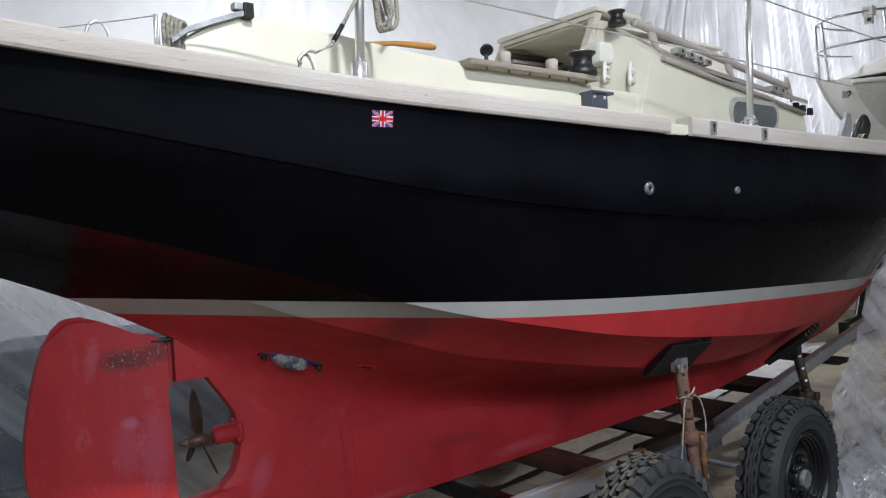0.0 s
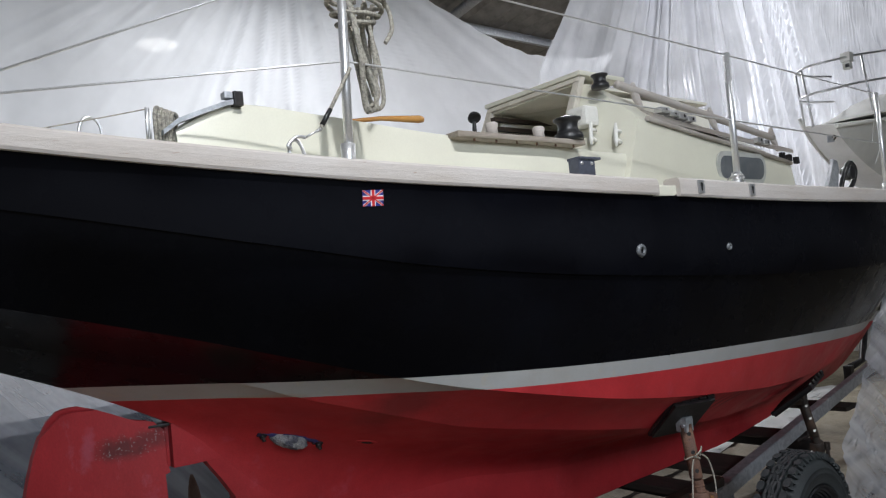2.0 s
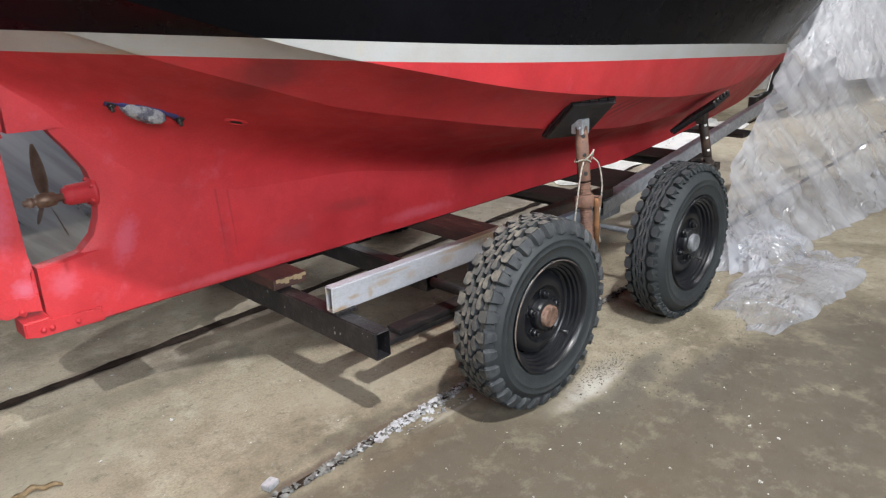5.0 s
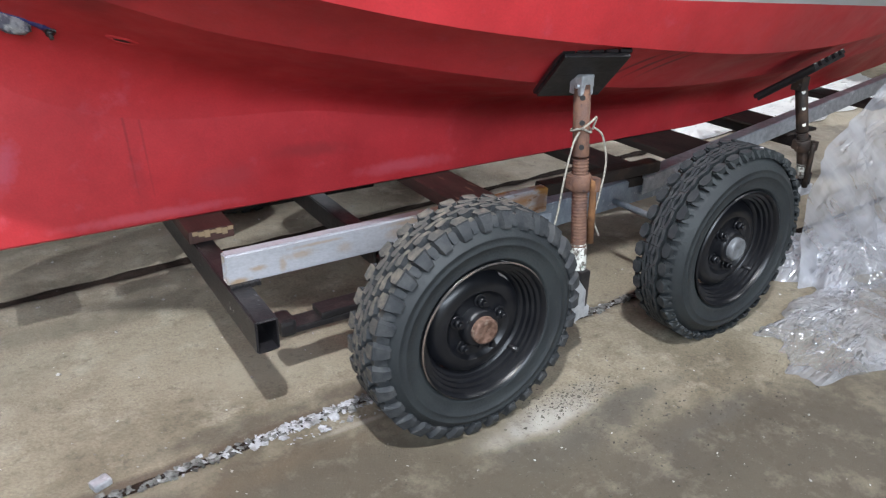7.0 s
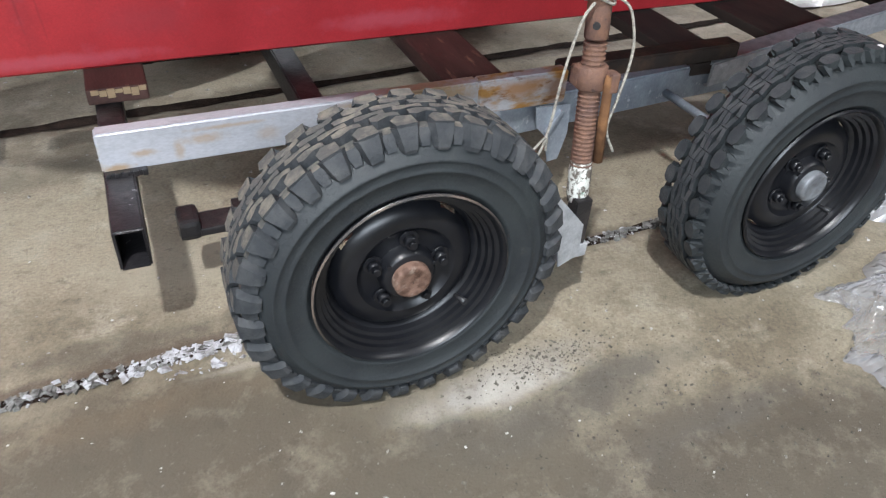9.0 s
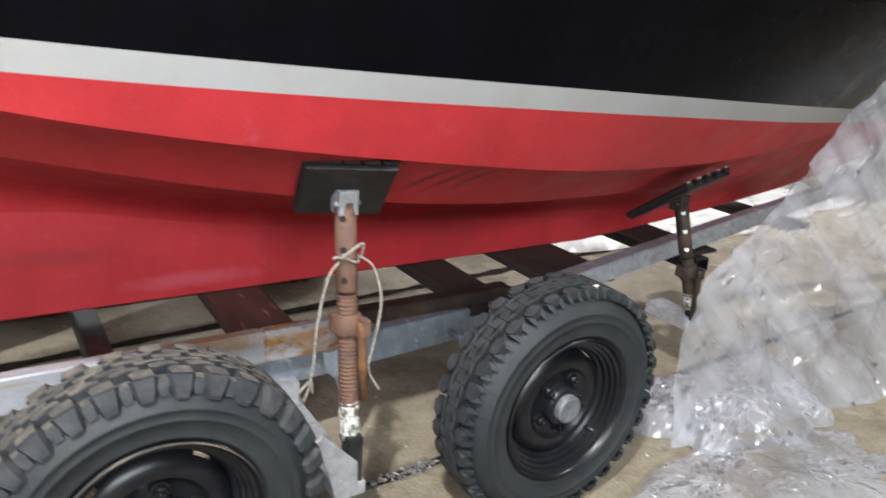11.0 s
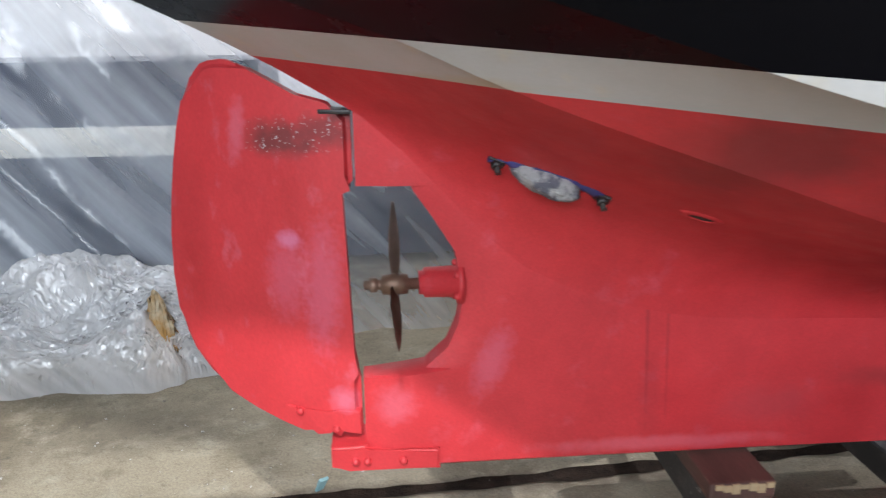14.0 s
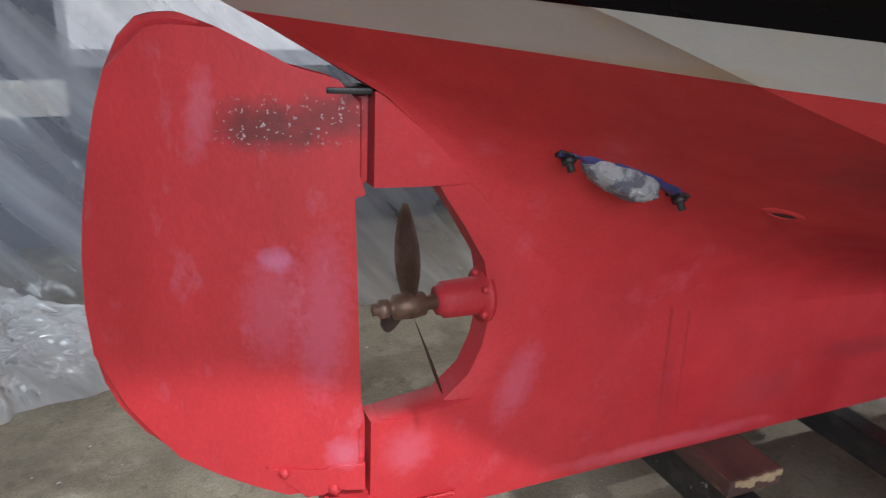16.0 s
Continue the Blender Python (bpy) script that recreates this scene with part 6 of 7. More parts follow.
wheel((0.012, 0.0, 0.369), 1, "off-road trailer wheel, black steel rim with a rusty hub cap", "blocks")
wheel((1.108, 0.0, 0.369), 1, "off-road trailer wheel, black steel rim with a bare metal hub cap", "zigzag", 1.03)
wheel((0.012, 2 * YC, 0.357), -1, "off-road trailer wheel on the far side of the boat", "blocks")
wheel((1.108, 2 * YC, 0.357), -1, "off-road trailer wheel on the far side of the boat", "zigzag")
bm = bmesh.new()
box(bm, (1.175, 0.05, 0.716), (1.19, 0.066, 0.722), 0.002)
box(bm, (1.172, 0.035, 0.713), (1.20, 0.052, 0.7195), 0.002)
tagged(part("paint_chip", bm, M_FLAGWHITE), "dab of white paint on the tyre tread", "paint chip")


def strut(top, foot, pad_u, pad_v, heights, label, metal=M_RUST, bracket=M_GALV, lever=M_ORANGE_RUST):
    """An adjustable hull support: foot bar, socket, threaded stem, clamp with a lever, upper tube with pin holes, ribbed pad.
    heights: top of the foot bar, of the socket, of the clamp nut and of the thread."""
    top, foot = Vector(top), Vector(foot)
    ob = thing("hull_support", label, "hull support", tuple(foot), "hull supports")
    at = lambda z: foot + (top - foot) * (z - foot.z) / (top.z - foot.z)
    z_bar, z_sock, z_nut, z_thread = heights
    bm = bmesh.new()
    tube(bm, [at(z_thread), at(z_thread + 0.004), at(top.z - 0.02)], [0.024, 0.0265, 0.0265], 18)
    tb = part("upper_tube", bm, metal, ob, "rusty upper tube with pin holes")
    side = Vector((-0.62, -0.78, 0)).normalized()
    for k in range(3):
        bm = bmesh.new()
        c = at(z_thread + 0.035 + (top.z - 0.09 - z_thread) * k / 2) + side * 0.0264
        tube(bm, [c - side * 0.003, c + side * 0.001], 0.0085, 12)
        part("pin_hole", bm, M_BLACKPLASTIC if metal == M_RUST else M_WHITEPAINT, tb)
    bm = bmesh.new()
    turns = int((z_thread - z_sock) / 0.0105)
    pts, rad = [], []
    for i in range(turns):
        for d, r in ((0.0, 0.0215), (0.004, 0.0262), (0.007, 0.0262)):
            pts.append(at(z_sock + 0.0105 * i + d)), rad.append(r)
    tube(bm, pts, rad, 16)
    part("screw_stem", bm, metal, ob, "rusty threaded stem")
    bm = bmesh.new()
    tube(bm, [at(z_nut - 0.055), at(z_nut - 0.05), at(z_nut - 0.005), at(z_nut)], [0.031, 0.036, 0.036, 0.031], 16)
    for sx in (-1, 1):
        c = at(z_nut - 0.028) + Vector((sx * 0.027, -0.027 * sx - 0.012, 0))
        box(bm, (c.x - 0.011, c.y - 0.016, c.z - 0.022), (c.x + 0.011, c.y + 0.016, c.z + 0.024), 0.005)
    part("clamp_nut", bm, metal, ob, "rusty clamp nut")
    bm = bmesh.new()
    c = at(z_nut - 0.03) + Vector((0.018, -0.042, 0))
    tube(bm, [c + Vector((0, 0, 0.018)), c, c + Vector((0.006, 0.0, -0.09)), c + Vector((0.018, 0.005, -0.2))], [0.009, 0.011, 0.012, 0.0125], 10)
    part("handle", bm, lever, ob, "brown turning handle")
    bm = bmesh.new()
    tube(bm, [at(z_bar - 0.02), at(z_bar), at(z_sock - 0.01), at(z_sock + 0.012)], [0.024, 0.0265, 0.0275, 0.0245], 14)
    part("foot_socket", bm, M_DAUBED, ob, "paint-daubed foot socket")
    bm = bmesh.new()
    box(bm, (-0.021, -0.021, 0), (0.021, 0.021, z_bar - foot.z), 0.004, Matrix.Translation(at(foot.z)))
    part("foot_bar", bm, M_BLACKSTEEL, ob, "black square foot bar")
    bm = bmesh.new()
    box(bm, (-0.025, -0.027, -0.05), (0.025, 0.027, 0.012), 0.005, Matrix.Translation(top))
    tube(bm, [top + Vector((-0.034, -0.012, -0.022)), top + Vector((0.034, -0.012, -0.022))], 0.007, 8)
    part("pad_bracket", bm, bracket, ob, "bare steel pad bracket")
    u, v = Vector(pad_u), Vector(pad_v)
    nrm = u.cross(v).normalized()
    if nrm.z < 0:
        nrm = -nrm
    v_in = nrm.cross(u.normalized())
    fr = Matrix((u.normalized(), v_in, nrm)).transposed().to_4x4()
    fr.translation = top
    bm = bmesh.new()
    lu, lv = u.length / 2, v.length / 2
    box(bm, (-lu, -lv, 0.0), (lu, lv, 0.014), 0.004, fr)
    pad = part("pad_plate", bm, M_BLACKSTEEL, ob, "black pad plate")
    for k in range(5):
        bm = bmesh.new()
        x = -lu + 0.014 + (2 * lu - 0.028) * k / 4
        rib = [(-0.019, 0.014), (-0.019, 0.026), (-0.011, 0.034), (0.011, 0.034), (0.019, 0.026), (0.019, 0.014)]
        rows = [[bm.verts.new(fr @ Vector((x + a, b, z))) for a, z in rib] for b in (-lv - 0.005, lv + 0.005)]
        for q in range(6):
            bm.faces.new((rows[0][q], rows[0][(q + 1) % 6], rows[1][(q + 1) % 6], rows[1][q]))
        bm.faces.new(rows[0]).material_index = 0
        bm.faces.new(rows[1][::-1])
        bmesh.ops.recalc_face_normals(bm, faces=bm.faces)
        part("rubber_rib", bm, M_BLACKPLASTIC, pad)
        bm = bmesh.new()
        box(bm, (x - 0.015, -lv - 0.0085, 0.029), (x + 0.015, -lv - 0.003, 0.0345), 0.001, fr)
        part("worn_edge", bm, M_DAUBED, pad, "pale chipped rib edge")
    return ob


strut((0.505, 0.240, 0.985), (0.505, 0.150, 0.215), (0.205, -0.058, -0.004), (-0.030, -0.165, 0.15), (0.375, 0.447, 0.690, 0.745), "rusty adjustable hull support with a black ribbed pad and tied cord")
strut((1.99, 0.44, 0.81), (2.17, 0.42, 0.30), (0.30, 0.06, 0.03), (0.0, -0.22, 0.16), (0.36, 0.40, 0.53, 0.57), "dark rusty adjustable hull support with a black ribbed pad", M_DARKRAIL, M_DARKRAIL, M_DARKRAIL)
bm = bmesh.new()
plate(bm, [(-0.105, 0.17), (-0.085, 0.185), (0.028, 0.06), (0.033, -0.035), (-0.038, -0.045), (-0.055, 0.03)], 0.006, Matrix.Translation((0.48, 0.118, 0.25)) @ pose(0, 0, 0, 0, 0, 14), 0.0015)
box(bm, (0.450, 0.125, 0.205), (0.535, 0.60, 0.245), 0.004)
box(bm, (0.465, 0.56, 0.245), (0.530, 0.62, 0.31), 0.004)
part("outrigger", bm, M_GALV, trailer, "galvanised outrigger bracket under the support")
bm = bmesh.new()
box(bm, (2.12, 0.40, 0.25), (2.22, 0.62, 0.30), 0.004)
part("outrigger", bm, M_GALV, trailer)
bm = bmesh.new()
plate(bm, [(0.60, 0.40), (0.715, 0.395), (0.72, 0.30), (0.70, 0.215), (0.665, 0.21), (0.645, 0.30), (0.61, 0.335)], 0.006, Matrix.Translation((0, 0.553, 0)), 0.001)
box(bm, (0.655, 0.535, 0.31), (0.667, 0.55, 0.39), 0.002, Matrix.Translation((0.66, 0, 0.35)) @ pose(0, 0, 0, 0, 30, 0) @ Matrix.Translation((-0.66, 0, -0.35)))
part("rail_gusset", bm, M_BLUEGALV, trailer, "bent galvanised gusset plate at the rail end")
# cord tied round the support
cx, cy, cz = 0.505, 0.222, 0.83
ring = [(cx + 0.031 * math.cos(a), cy + 0.031 * math.sin(a), cz + 0.008 * math.sin(a * 2)) for a in (k * 0.7 for k in range(20))]
rope("tied_cord", [ring,
                   [(cx - 0.03, cy - 0.025, cz), (cx - 0.062, cy - 0.035, cz - 0.035), (cx - 0.088, cy - 0.04, cz - 0.14), (cx - 0.095, cy - 0.03, cz - 0.27), (cx - 0.115, cy - 0.02, cz - 0.36), (cx - 0.15, cy + 0.02, cz - 0.40)],
                   [(cx + 0.02, cy - 0.035, cz + 0.01), (cx + 0.055, cy - 0.04, cz - 0.02), (cx + 0.078, cy - 0.045, cz - 0.11), (cx + 0.060, cy - 0.05, cz - 0.22), (cx + 0.048, cy - 0.05, cz - 0.29), (cx + 0.085, cy - 0.045, cz - 0.36)],
                   [(cx - 0.03, cy - 0.03, cz + 0.01), (cx - 0.01, cy - 0.045, cz + 0.03), (cx + 0.03, cy - 0.03, cz + 0.04), (cx + 0.028, cy - 0.02, cz + 0.0)],
                   [(cx - 0.115, cy - 0.02, cz - 0.36), (cx - 0.13, cy - 0.03, cz - 0.33), (cx - 0.10, cy - 0.03, cz - 0.30), (cx - 0.09, cy - 0.02, cz - 0.34)]],
     0.0034, "thin pale cord knotted round the hull support")

# ---- polythene ----
def sheet(name, label, mat, grid, nu, nv, kind="structure"):
    """A sheet over u, v in 0..1 by the function grid."""
    bm = bmesh.new()
    vs = [[bm.verts.new(grid(i / nu, j / nv)) for j in range(nv + 1)] for i in range(nu + 1)]
    for i in range(nu):
        for j in range(nv):
            bm.faces.new((vs[i][j], vs[i + 1][j], vs[i + 1][j + 1], vs[i][j + 1])).smooth = True
    return tagged(part(name, bm, mat), label, "plastic sheet", "", kind)


def folds(x, z, seed, amp=0.05, freq=3.0):
    v = Vector((x * freq, z * 0.35, seed))
    return amp * noise.noise(v) + amp * 0.5 * noise.noise(Vector((x * freq * 2.7, z * 0.5, seed + 5))) + amp * 0.22 * noise.noise(Vector((x * freq * 7, z * 1.6, seed + 9)))


def fan(x, z, cx, cz, amp, seed):
    """Straight creases that radiate from the point where a sheet is tied up."""
    r = math.hypot(x - cx, z - cz)
    a = math.atan2(x - cx, cz - z + 0.02)
    return amp * (0.5 - abs(noise.noise(Vector((a * 9, seed, 0.15 * r)))) * 2 + 0.5 * noise.noise(Vector((a * 23, seed + 4, 0.2 * r)))) * smooth_step(0.05, 0.6, r) * math.exp(-r / 2.2)


def slant(x, z):
    """Long creases that run down the sheet aslant, towards the bow, over its after part."""
    p, q = (x + z) * 0.71, (x - z) * 0.71
    k = 0.5 - 2 * abs(noise.noise(Vector((p * 2.6, q * 0.35, 5)))) + 0.6 * noise.noise(Vector((p * 8, q * 0.6, 11))) + 0.3 * noise.noise(Vector((p * 19, q * 0.9, 21)))
    return 0.075 * k * (1 - smooth_step(-1.6, -0.6, x))


def back_curtain(u, v):
    x = -7 + 10.5 * u
    z = 2.35 * v
    y = 3.0 + 0.05 * (x + 1) + folds(x, z, 2, 0.06, 1.4) + 0.10 * v - slant(x, z)
    if z < 0.25:
        y -= 0.12 * (0.25 - z) / 0.25
    return (x, y, z + 0.01)


sheet("backdrop_sheet", "hanging translucent polythene sheet behind the boat", M_SHEETCLEAR, back_curtain, 300, 70)
TENT_TOP = [(-8, 6.3), (-2.0, 6.0), (0.5, 5.62), (2.0, 5.16), (2.97, 4.82), (3.29, 4.72), (3.75, 4.57), (4.1, 4.47), (4.55, 4.41), (5.2, 4.43), (6.3, 4.60)]


def high_sheet(u, v):
    x = -8 + (14.3 - min(5.5 * (1 - v), 2.4)) * u          # the free end hangs in a point
    top = curve_at(TENT_TOP, x)
    z = 0.9 + (top - 0.9) * v
    a = math.atan2(x - 1.3, 5.6 - z)
    r = math.hypot(x - 1.3, 5.6 - z)
    fine = 0.05 * (0.5 - 2 * abs(noise.noise(Vector((a * 26, 3.1, 0.3 * r))))) + 0.025 * noise.noise(Vector((a * 60, 7.7, 0.5 * r)))
    hem = 0.03 * noise.noise(Vector((u * 70, 1, v * 3))) * smooth_step(0.9, 1.0, v)
    calm = 1 - 0.7 * smooth_step(1.6, 3.0, x)
    return (x, 4.5 + calm * (folds(x, z, 12, 0.08, 0.5) - fan(x, z, 1.3, 5.6, 0.10, 3) - fine * smooth_step(0.3, 1.2, r) * math.exp(-r / 3.5)), z + hem)


sheet("backdrop_sheet_upper", "large white polythene tent wall with a sagging upper edge", M_TENT, high_sheet, 420, 110)


def side_folds(u, v):
    """A sheet that is gathered at the top: its folds spread downwards, deep in the middle, slack at both sides."""
    z = 0.3 + 6.0 * v
    ridge = lambda k, q, s: 0.5 - 2 * abs(noise.noise(Vector((k, q, s))))
    c = 0.26 + (u - 0.26) * (1 + 0.9 * (v - 0.55)) + 0.010 * noise.noise(Vector((u * 9, v * 3, 3)))
    deep = smooth_step(0.05, 0.14, c) * (1 - 0.75 * smooth_step(0.46, 0.62, c)) * (0.75 + 0.5 * noise.noise(Vector((c * 9, v * 2.0, 31))))
    w = deep * (0.15 * ridge(c * 24, v * 0.7, 1) + 0.13 * ridge(c * 58, v * 0.9, 7) + 0.075 * ridge(c * 135, v * 1.3, 12) + 0.03 * noise.noise(Vector((c * 300, v * 2.5, 4)))) + folds(u * 6, z, 22, 0.09, 1.2)
    # slack creases that run aslant over the smooth parts
    p, q = u * 6.4 - 0.8 * z, u * 6.4 + z
    w += (1 - deep) * (0.05 * ridge(p * 1.6, q * 0.3, 41) + 0.022 * ridge(p * 5.0, q * 0.6, 43))
    edge = max(0.0, 1 - u * 4)
    return (4.03 + 0.72 * (z - 4.57) * edge * smooth_step(3.4, 3.9, z) - 0.6 * edge * (1 - smooth_step(3.4, 3.9, z)) + 6.47 * u + 0.34 * w, 3.35 - 2.1 * u + 0.94 * w, z)


sheet("curtain", "gathered polythene curtain hanging in vertical folds", M_SHEET, side_folds, 1100, 44)


def crumple(p, seed, sizes=((0.40, 2.6), (0.28, 6.0), (0.20, 13.0), (0.12, 30.0))):
    """Sharp random creases of crumpled film at three sizes."""
    o = Vector((seed, seed * 1.7, seed * 0.6))
    w = Vector((noise.noise(p * 5 + o), noise.noise(p * 5 - o), 0)) * 0.06
    return sum(a * (0.42 - 0.75 * noise.voronoi(p * f + o)[0][0] + 0.25 - 1.3 * abs(noise.noise((p + w) * f * 0.9 - o))) for a, f in sizes)


def facets(name, label, mat, place, nu, nv, seed, tilt, kind=""):
    """A crumpled film: place(u, v) gives its broad shape; small flat facets of uneven size break it up."""
    rnd = random.Random(seed)
    bm = bmesh.new()
    vs = []
    for i in range(nu + 1):
        row = []
        for j in range(nv + 1):
            inner = 0 < i < nu and 0 < j < nv
            u = (i + (rnd.uniform(-0.42, 0.42) if inner else 0)) / nu
            v = (j + (rnd.uniform(-0.42, 0.42) if inner else 0)) / nv
            p = Vector(place(u, v))
            if inner:
                k = tilt * (0.35 + 1.3 * abs(noise.noise(p * 4 + Vector((seed, 0, 0)))))
                k *= max(0.3, 1.15 - p.z)
                p += Vector((rnd.gauss(0, k), rnd.gauss(0, k), rnd.gauss(0, k * 0.8)))
            p.z = max(p.z, floor_z(p.y) + 0.004)
            row.append(bm.verts.new(p))
        vs.append(row)
    for i in range(nu):
        for j in range(nv):
            a, b, c, d = vs[i][j], vs[i + 1][j], vs[i + 1][j + 1], vs[i][j + 1]
            soft = noise.noise(Vector((i * 0.13, j * 0.13, seed))) > -0.12
            for t in (((a, b, c), (a, c, d)) if rnd.random() < 0.5 else ((a, b, d), (b, c, d))):
                bm.faces.new(t).smooth = soft
    return tagged(part(name, bm, mat), label, "plastic sheet", "", kind)


def bow_sheet(u, v):
    z = 1.65 * v
    left = curve_at([(0, 1.72), (0.13, 1.72), (0.3, 1.76), (0.5, 1.84), (0.65, 2.05), (0.8, 2.32), (1.1, 2.70), (1.4, 3.2), (1.65, 3.7)], z)
    x = left + 2.7 * u
    y = 0.16 + 0.20 * v - 0.24 * u - 0.10 * (1 - v) ** 5 - 0.1 * (1 - v) ** 2 * u
    k = crumple(Vector((x, z * 0.55, 0)), 3, ((0.40, 2.6), (0.28, 6.0), (0.16, 13.0))) * (0.12 - 0.05 * v)
    return (x + k * 0.4, y - k, max(z + k * 0.3, 0.016))


facets("bow_wrap", "crumpled clear polythene hanging at the bow", M_SHEETPILE, bow_sheet, 110, 80, 5, 0.006, "structure")


def heap(name, label, centre, rx, ry, h, seed, mat, n=80, tilt=0.005, sizes=((0.40, 2.6), (0.28, 6.0), (0.20, 13.0))):
    def place(u, v):
        a, b = u * 2 - 1, v * 2 - 1
        s = max(abs(a), abs(b)) / max(math.hypot(a, b), 1e-6)
        px, py = a * s, b * s
        q = Vector((px * rx, py * ry, 0))
        k = 0.55 * noise.noise(q * 3 + Vector((seed, 0, 0))) + 0.75 * crumple(Vector((q.x * 0.6 + q.y * 0.35, q.y * 1.3 - q.x * 0.25, 0)), seed, sizes)
        e = max(1 - (px * px + py * py), 0)
        edge = 1 + 0.30 * noise.noise(Vector((px * 2.2, py * 2.2, seed))) + 0.12 * noise.noise(Vector((px * 6, py * 6, seed)))
        return (centre[0] + q.x * edge, centre[1] + q.y * edge, max(h * (e**0.5) * (0.72 + 0.75 * k), 0.0) + 0.006)
    return facets(name, label, mat, place, n, n, int(seed * 10), tilt)


heap("crumpled_sheet", "crumpled clear polythene lying on the floor by the wheel", (2.15, 0.12, 0), 0.42, 0.26, 0.24, 1.3, M_SHEETPILE)
heap("crumpled_sheet", "thin crumpled flap of clear polythene spread on the floor", (1.74, -0.24, 0), 0.66, 0.25, 0.11, 3.3, M_SHEETPILE, 90, 0.004)
heap("crumpled_sheet", "crumpled heap of milky polythene on the floor behind the rudder", (-2.55, 2.66, 0), 0.85, 0.32, 0.50, 6.1, M_SHEETWHITE, 150, 0.0042, ((0.4, 2.2), (0.28, 5.5), (0.20, 12.0), (0.12, 26.0)))
heap("crumpled_paper", "torn brown paper lying under the polythene behind the rudder", (-2.20, 2.50, 0), 0.080, 0.05, 0.37, 2.2, M_BROWNPAPER, 24, 0.006, ((0.6, 6.0), (0.5, 13.0), (0.3, 30.0)))
heap("crumpled_sheet", "white polythene film spread flat on the floor beyond the keel", (4.7, 2.55, 0), 2.1, 0.75, 0.07, 9.1, M_WHITEFILM)

# ---- neighbour boats behind the sheets ----
near = thing("neighbour_boat", "dark blue boat with a white band stored behind the polythene", "boat", (-3.0, 4.2, 0))
for nm, x0, x1, z0, z1, mat in (("lower_hull", -8, 2.6, 0.06, 0.75, M_DEEPBLUE), ("band", -8, -1.9, 0.75, 0.92, M_WHITEPAINT), ("band_end", -1.9, 2.6, 0.75, 0.98, M_DEEPBLUE), ("upper_hull", -8, -1.9, 0.92, 1.27, M_DEEPBLUE)):
    bm = bmesh.new()
    rows = []
    for i in range(41):
        x = x0 + (x1 - x0) * i / 40
        d = 0.9 * (1 - ((x + 2.7) / 6.2) ** 2)
        rows.append([bm.verts.new((x, 4.5 - max(d, 0) * 0.7 - 0.25 * (z - 0.35), z)) for z in (z0, (z0 + z1) / 2, z1)] + [bm.verts.new((x, 5.4, z1)), bm.verts.new((x, 5.4, z0))])
    for a, b in zip(rows, rows[1:]):
        for k in range(5):
            bm.faces.new((a[k], a[(k + 1) % 5], b[(k + 1) % 5], b[k]))
    bm.faces.new(rows[0]), bm.faces.new(rows[-1][::-1])
    bmesh.ops.recalc_face_normals(bm, faces=bm.faces)
    part(nm, bm, mat, near)

covered = thing("neighbour_boat", "boat under a dark blue cover stored behind the gathered polythene", "boat", (9.2, 4.2, 0))
for nm, y0, half, z0, z1, mat, lab in (("hull", 4.3, 0.9, 0.4, 2.55, M_WHITEPAINT, "white hull"), ("cover", 4.3, 0.95, 2.55, 3.75, M_DEEPBLUE, "dark blue canvas cover")):
    bm = bmesh.new()
    rows = []
    for i in range(25):
        t = i / 24
        x = 7.3 + 4.4 * t
        b = half * (0.25 + 0.75 * math.sin(math.pi * min(0.12 + t * 0.8, 1)) ** 0.6)
        drop = 0.45 * (0.5 - t) ** 2 if nm == "cover" else 0
        sec = [(-0.35, 0), (-0.92, 0.55), (-1, 1), (1, 1), (0.92, 0.55), (0.35, 0)] if nm == "hull" else [(-1, 0), (-0.9, 0.45), (-0.35, 0.92), (0, 1), (0.35, 0.92), (0.9, 0.45), (1, 0)]
        rows.append([bm.verts.new((x, y0 + q * b, z0 + (z1 - z0 - drop) * h + 0.02 * noise.noise(Vector((x * 2, q * 3, h))))) for q, h in sec])
    for a, b in zip(rows, rows[1:]):
        for k in range(len(a)):
            bm.faces.new((a[k], a[(k + 1) % len(a)], b[(k + 1) % len(a)], b[k])).smooth = True
    bm.faces.new(rows[0]), bm.faces.new(rows[-1][::-1])
    bmesh.ops.recalc_face_normals(bm, faces=bm.faces)
    part(nm, bm, mat, covered, lab)
for x in (8.2, 10.6):
    bm = bmesh.new()
    for y in (4.0, 4.6):
        tube(bm, [(x, y, 0.0), (x, 4.3 + (y - 4.3) * 0.8, 0.62)], 0.05, 8)
    box(bm, (x - 0.06, 3.95, 0.42), (x + 0.06, 4.65, 0.50), 0.01)
    part("cradle", bm, M_DARKRAIL, covered, "dark steel cradle")
far_boat = thing("white_boat", "white motor cruiser with a blunt flared bow and a steel pulpit", "boat", (7.6, 1.6, 0))


def bow_line(h, side):
    """The two edges of the blunt stem plate, from the deck (h = 0) down and aft."""
    if side:
        return Vector((5.58 + 0.32 * h + 0.29 * h * h, 1.45 + 0.03 * h, 2.85 - 0.32 * h))
    return Vector((6.02 + 0.32 * h + 0.39 * h * h, 1.95 - 0.05 * h, 2.97 - 0.51 * h))


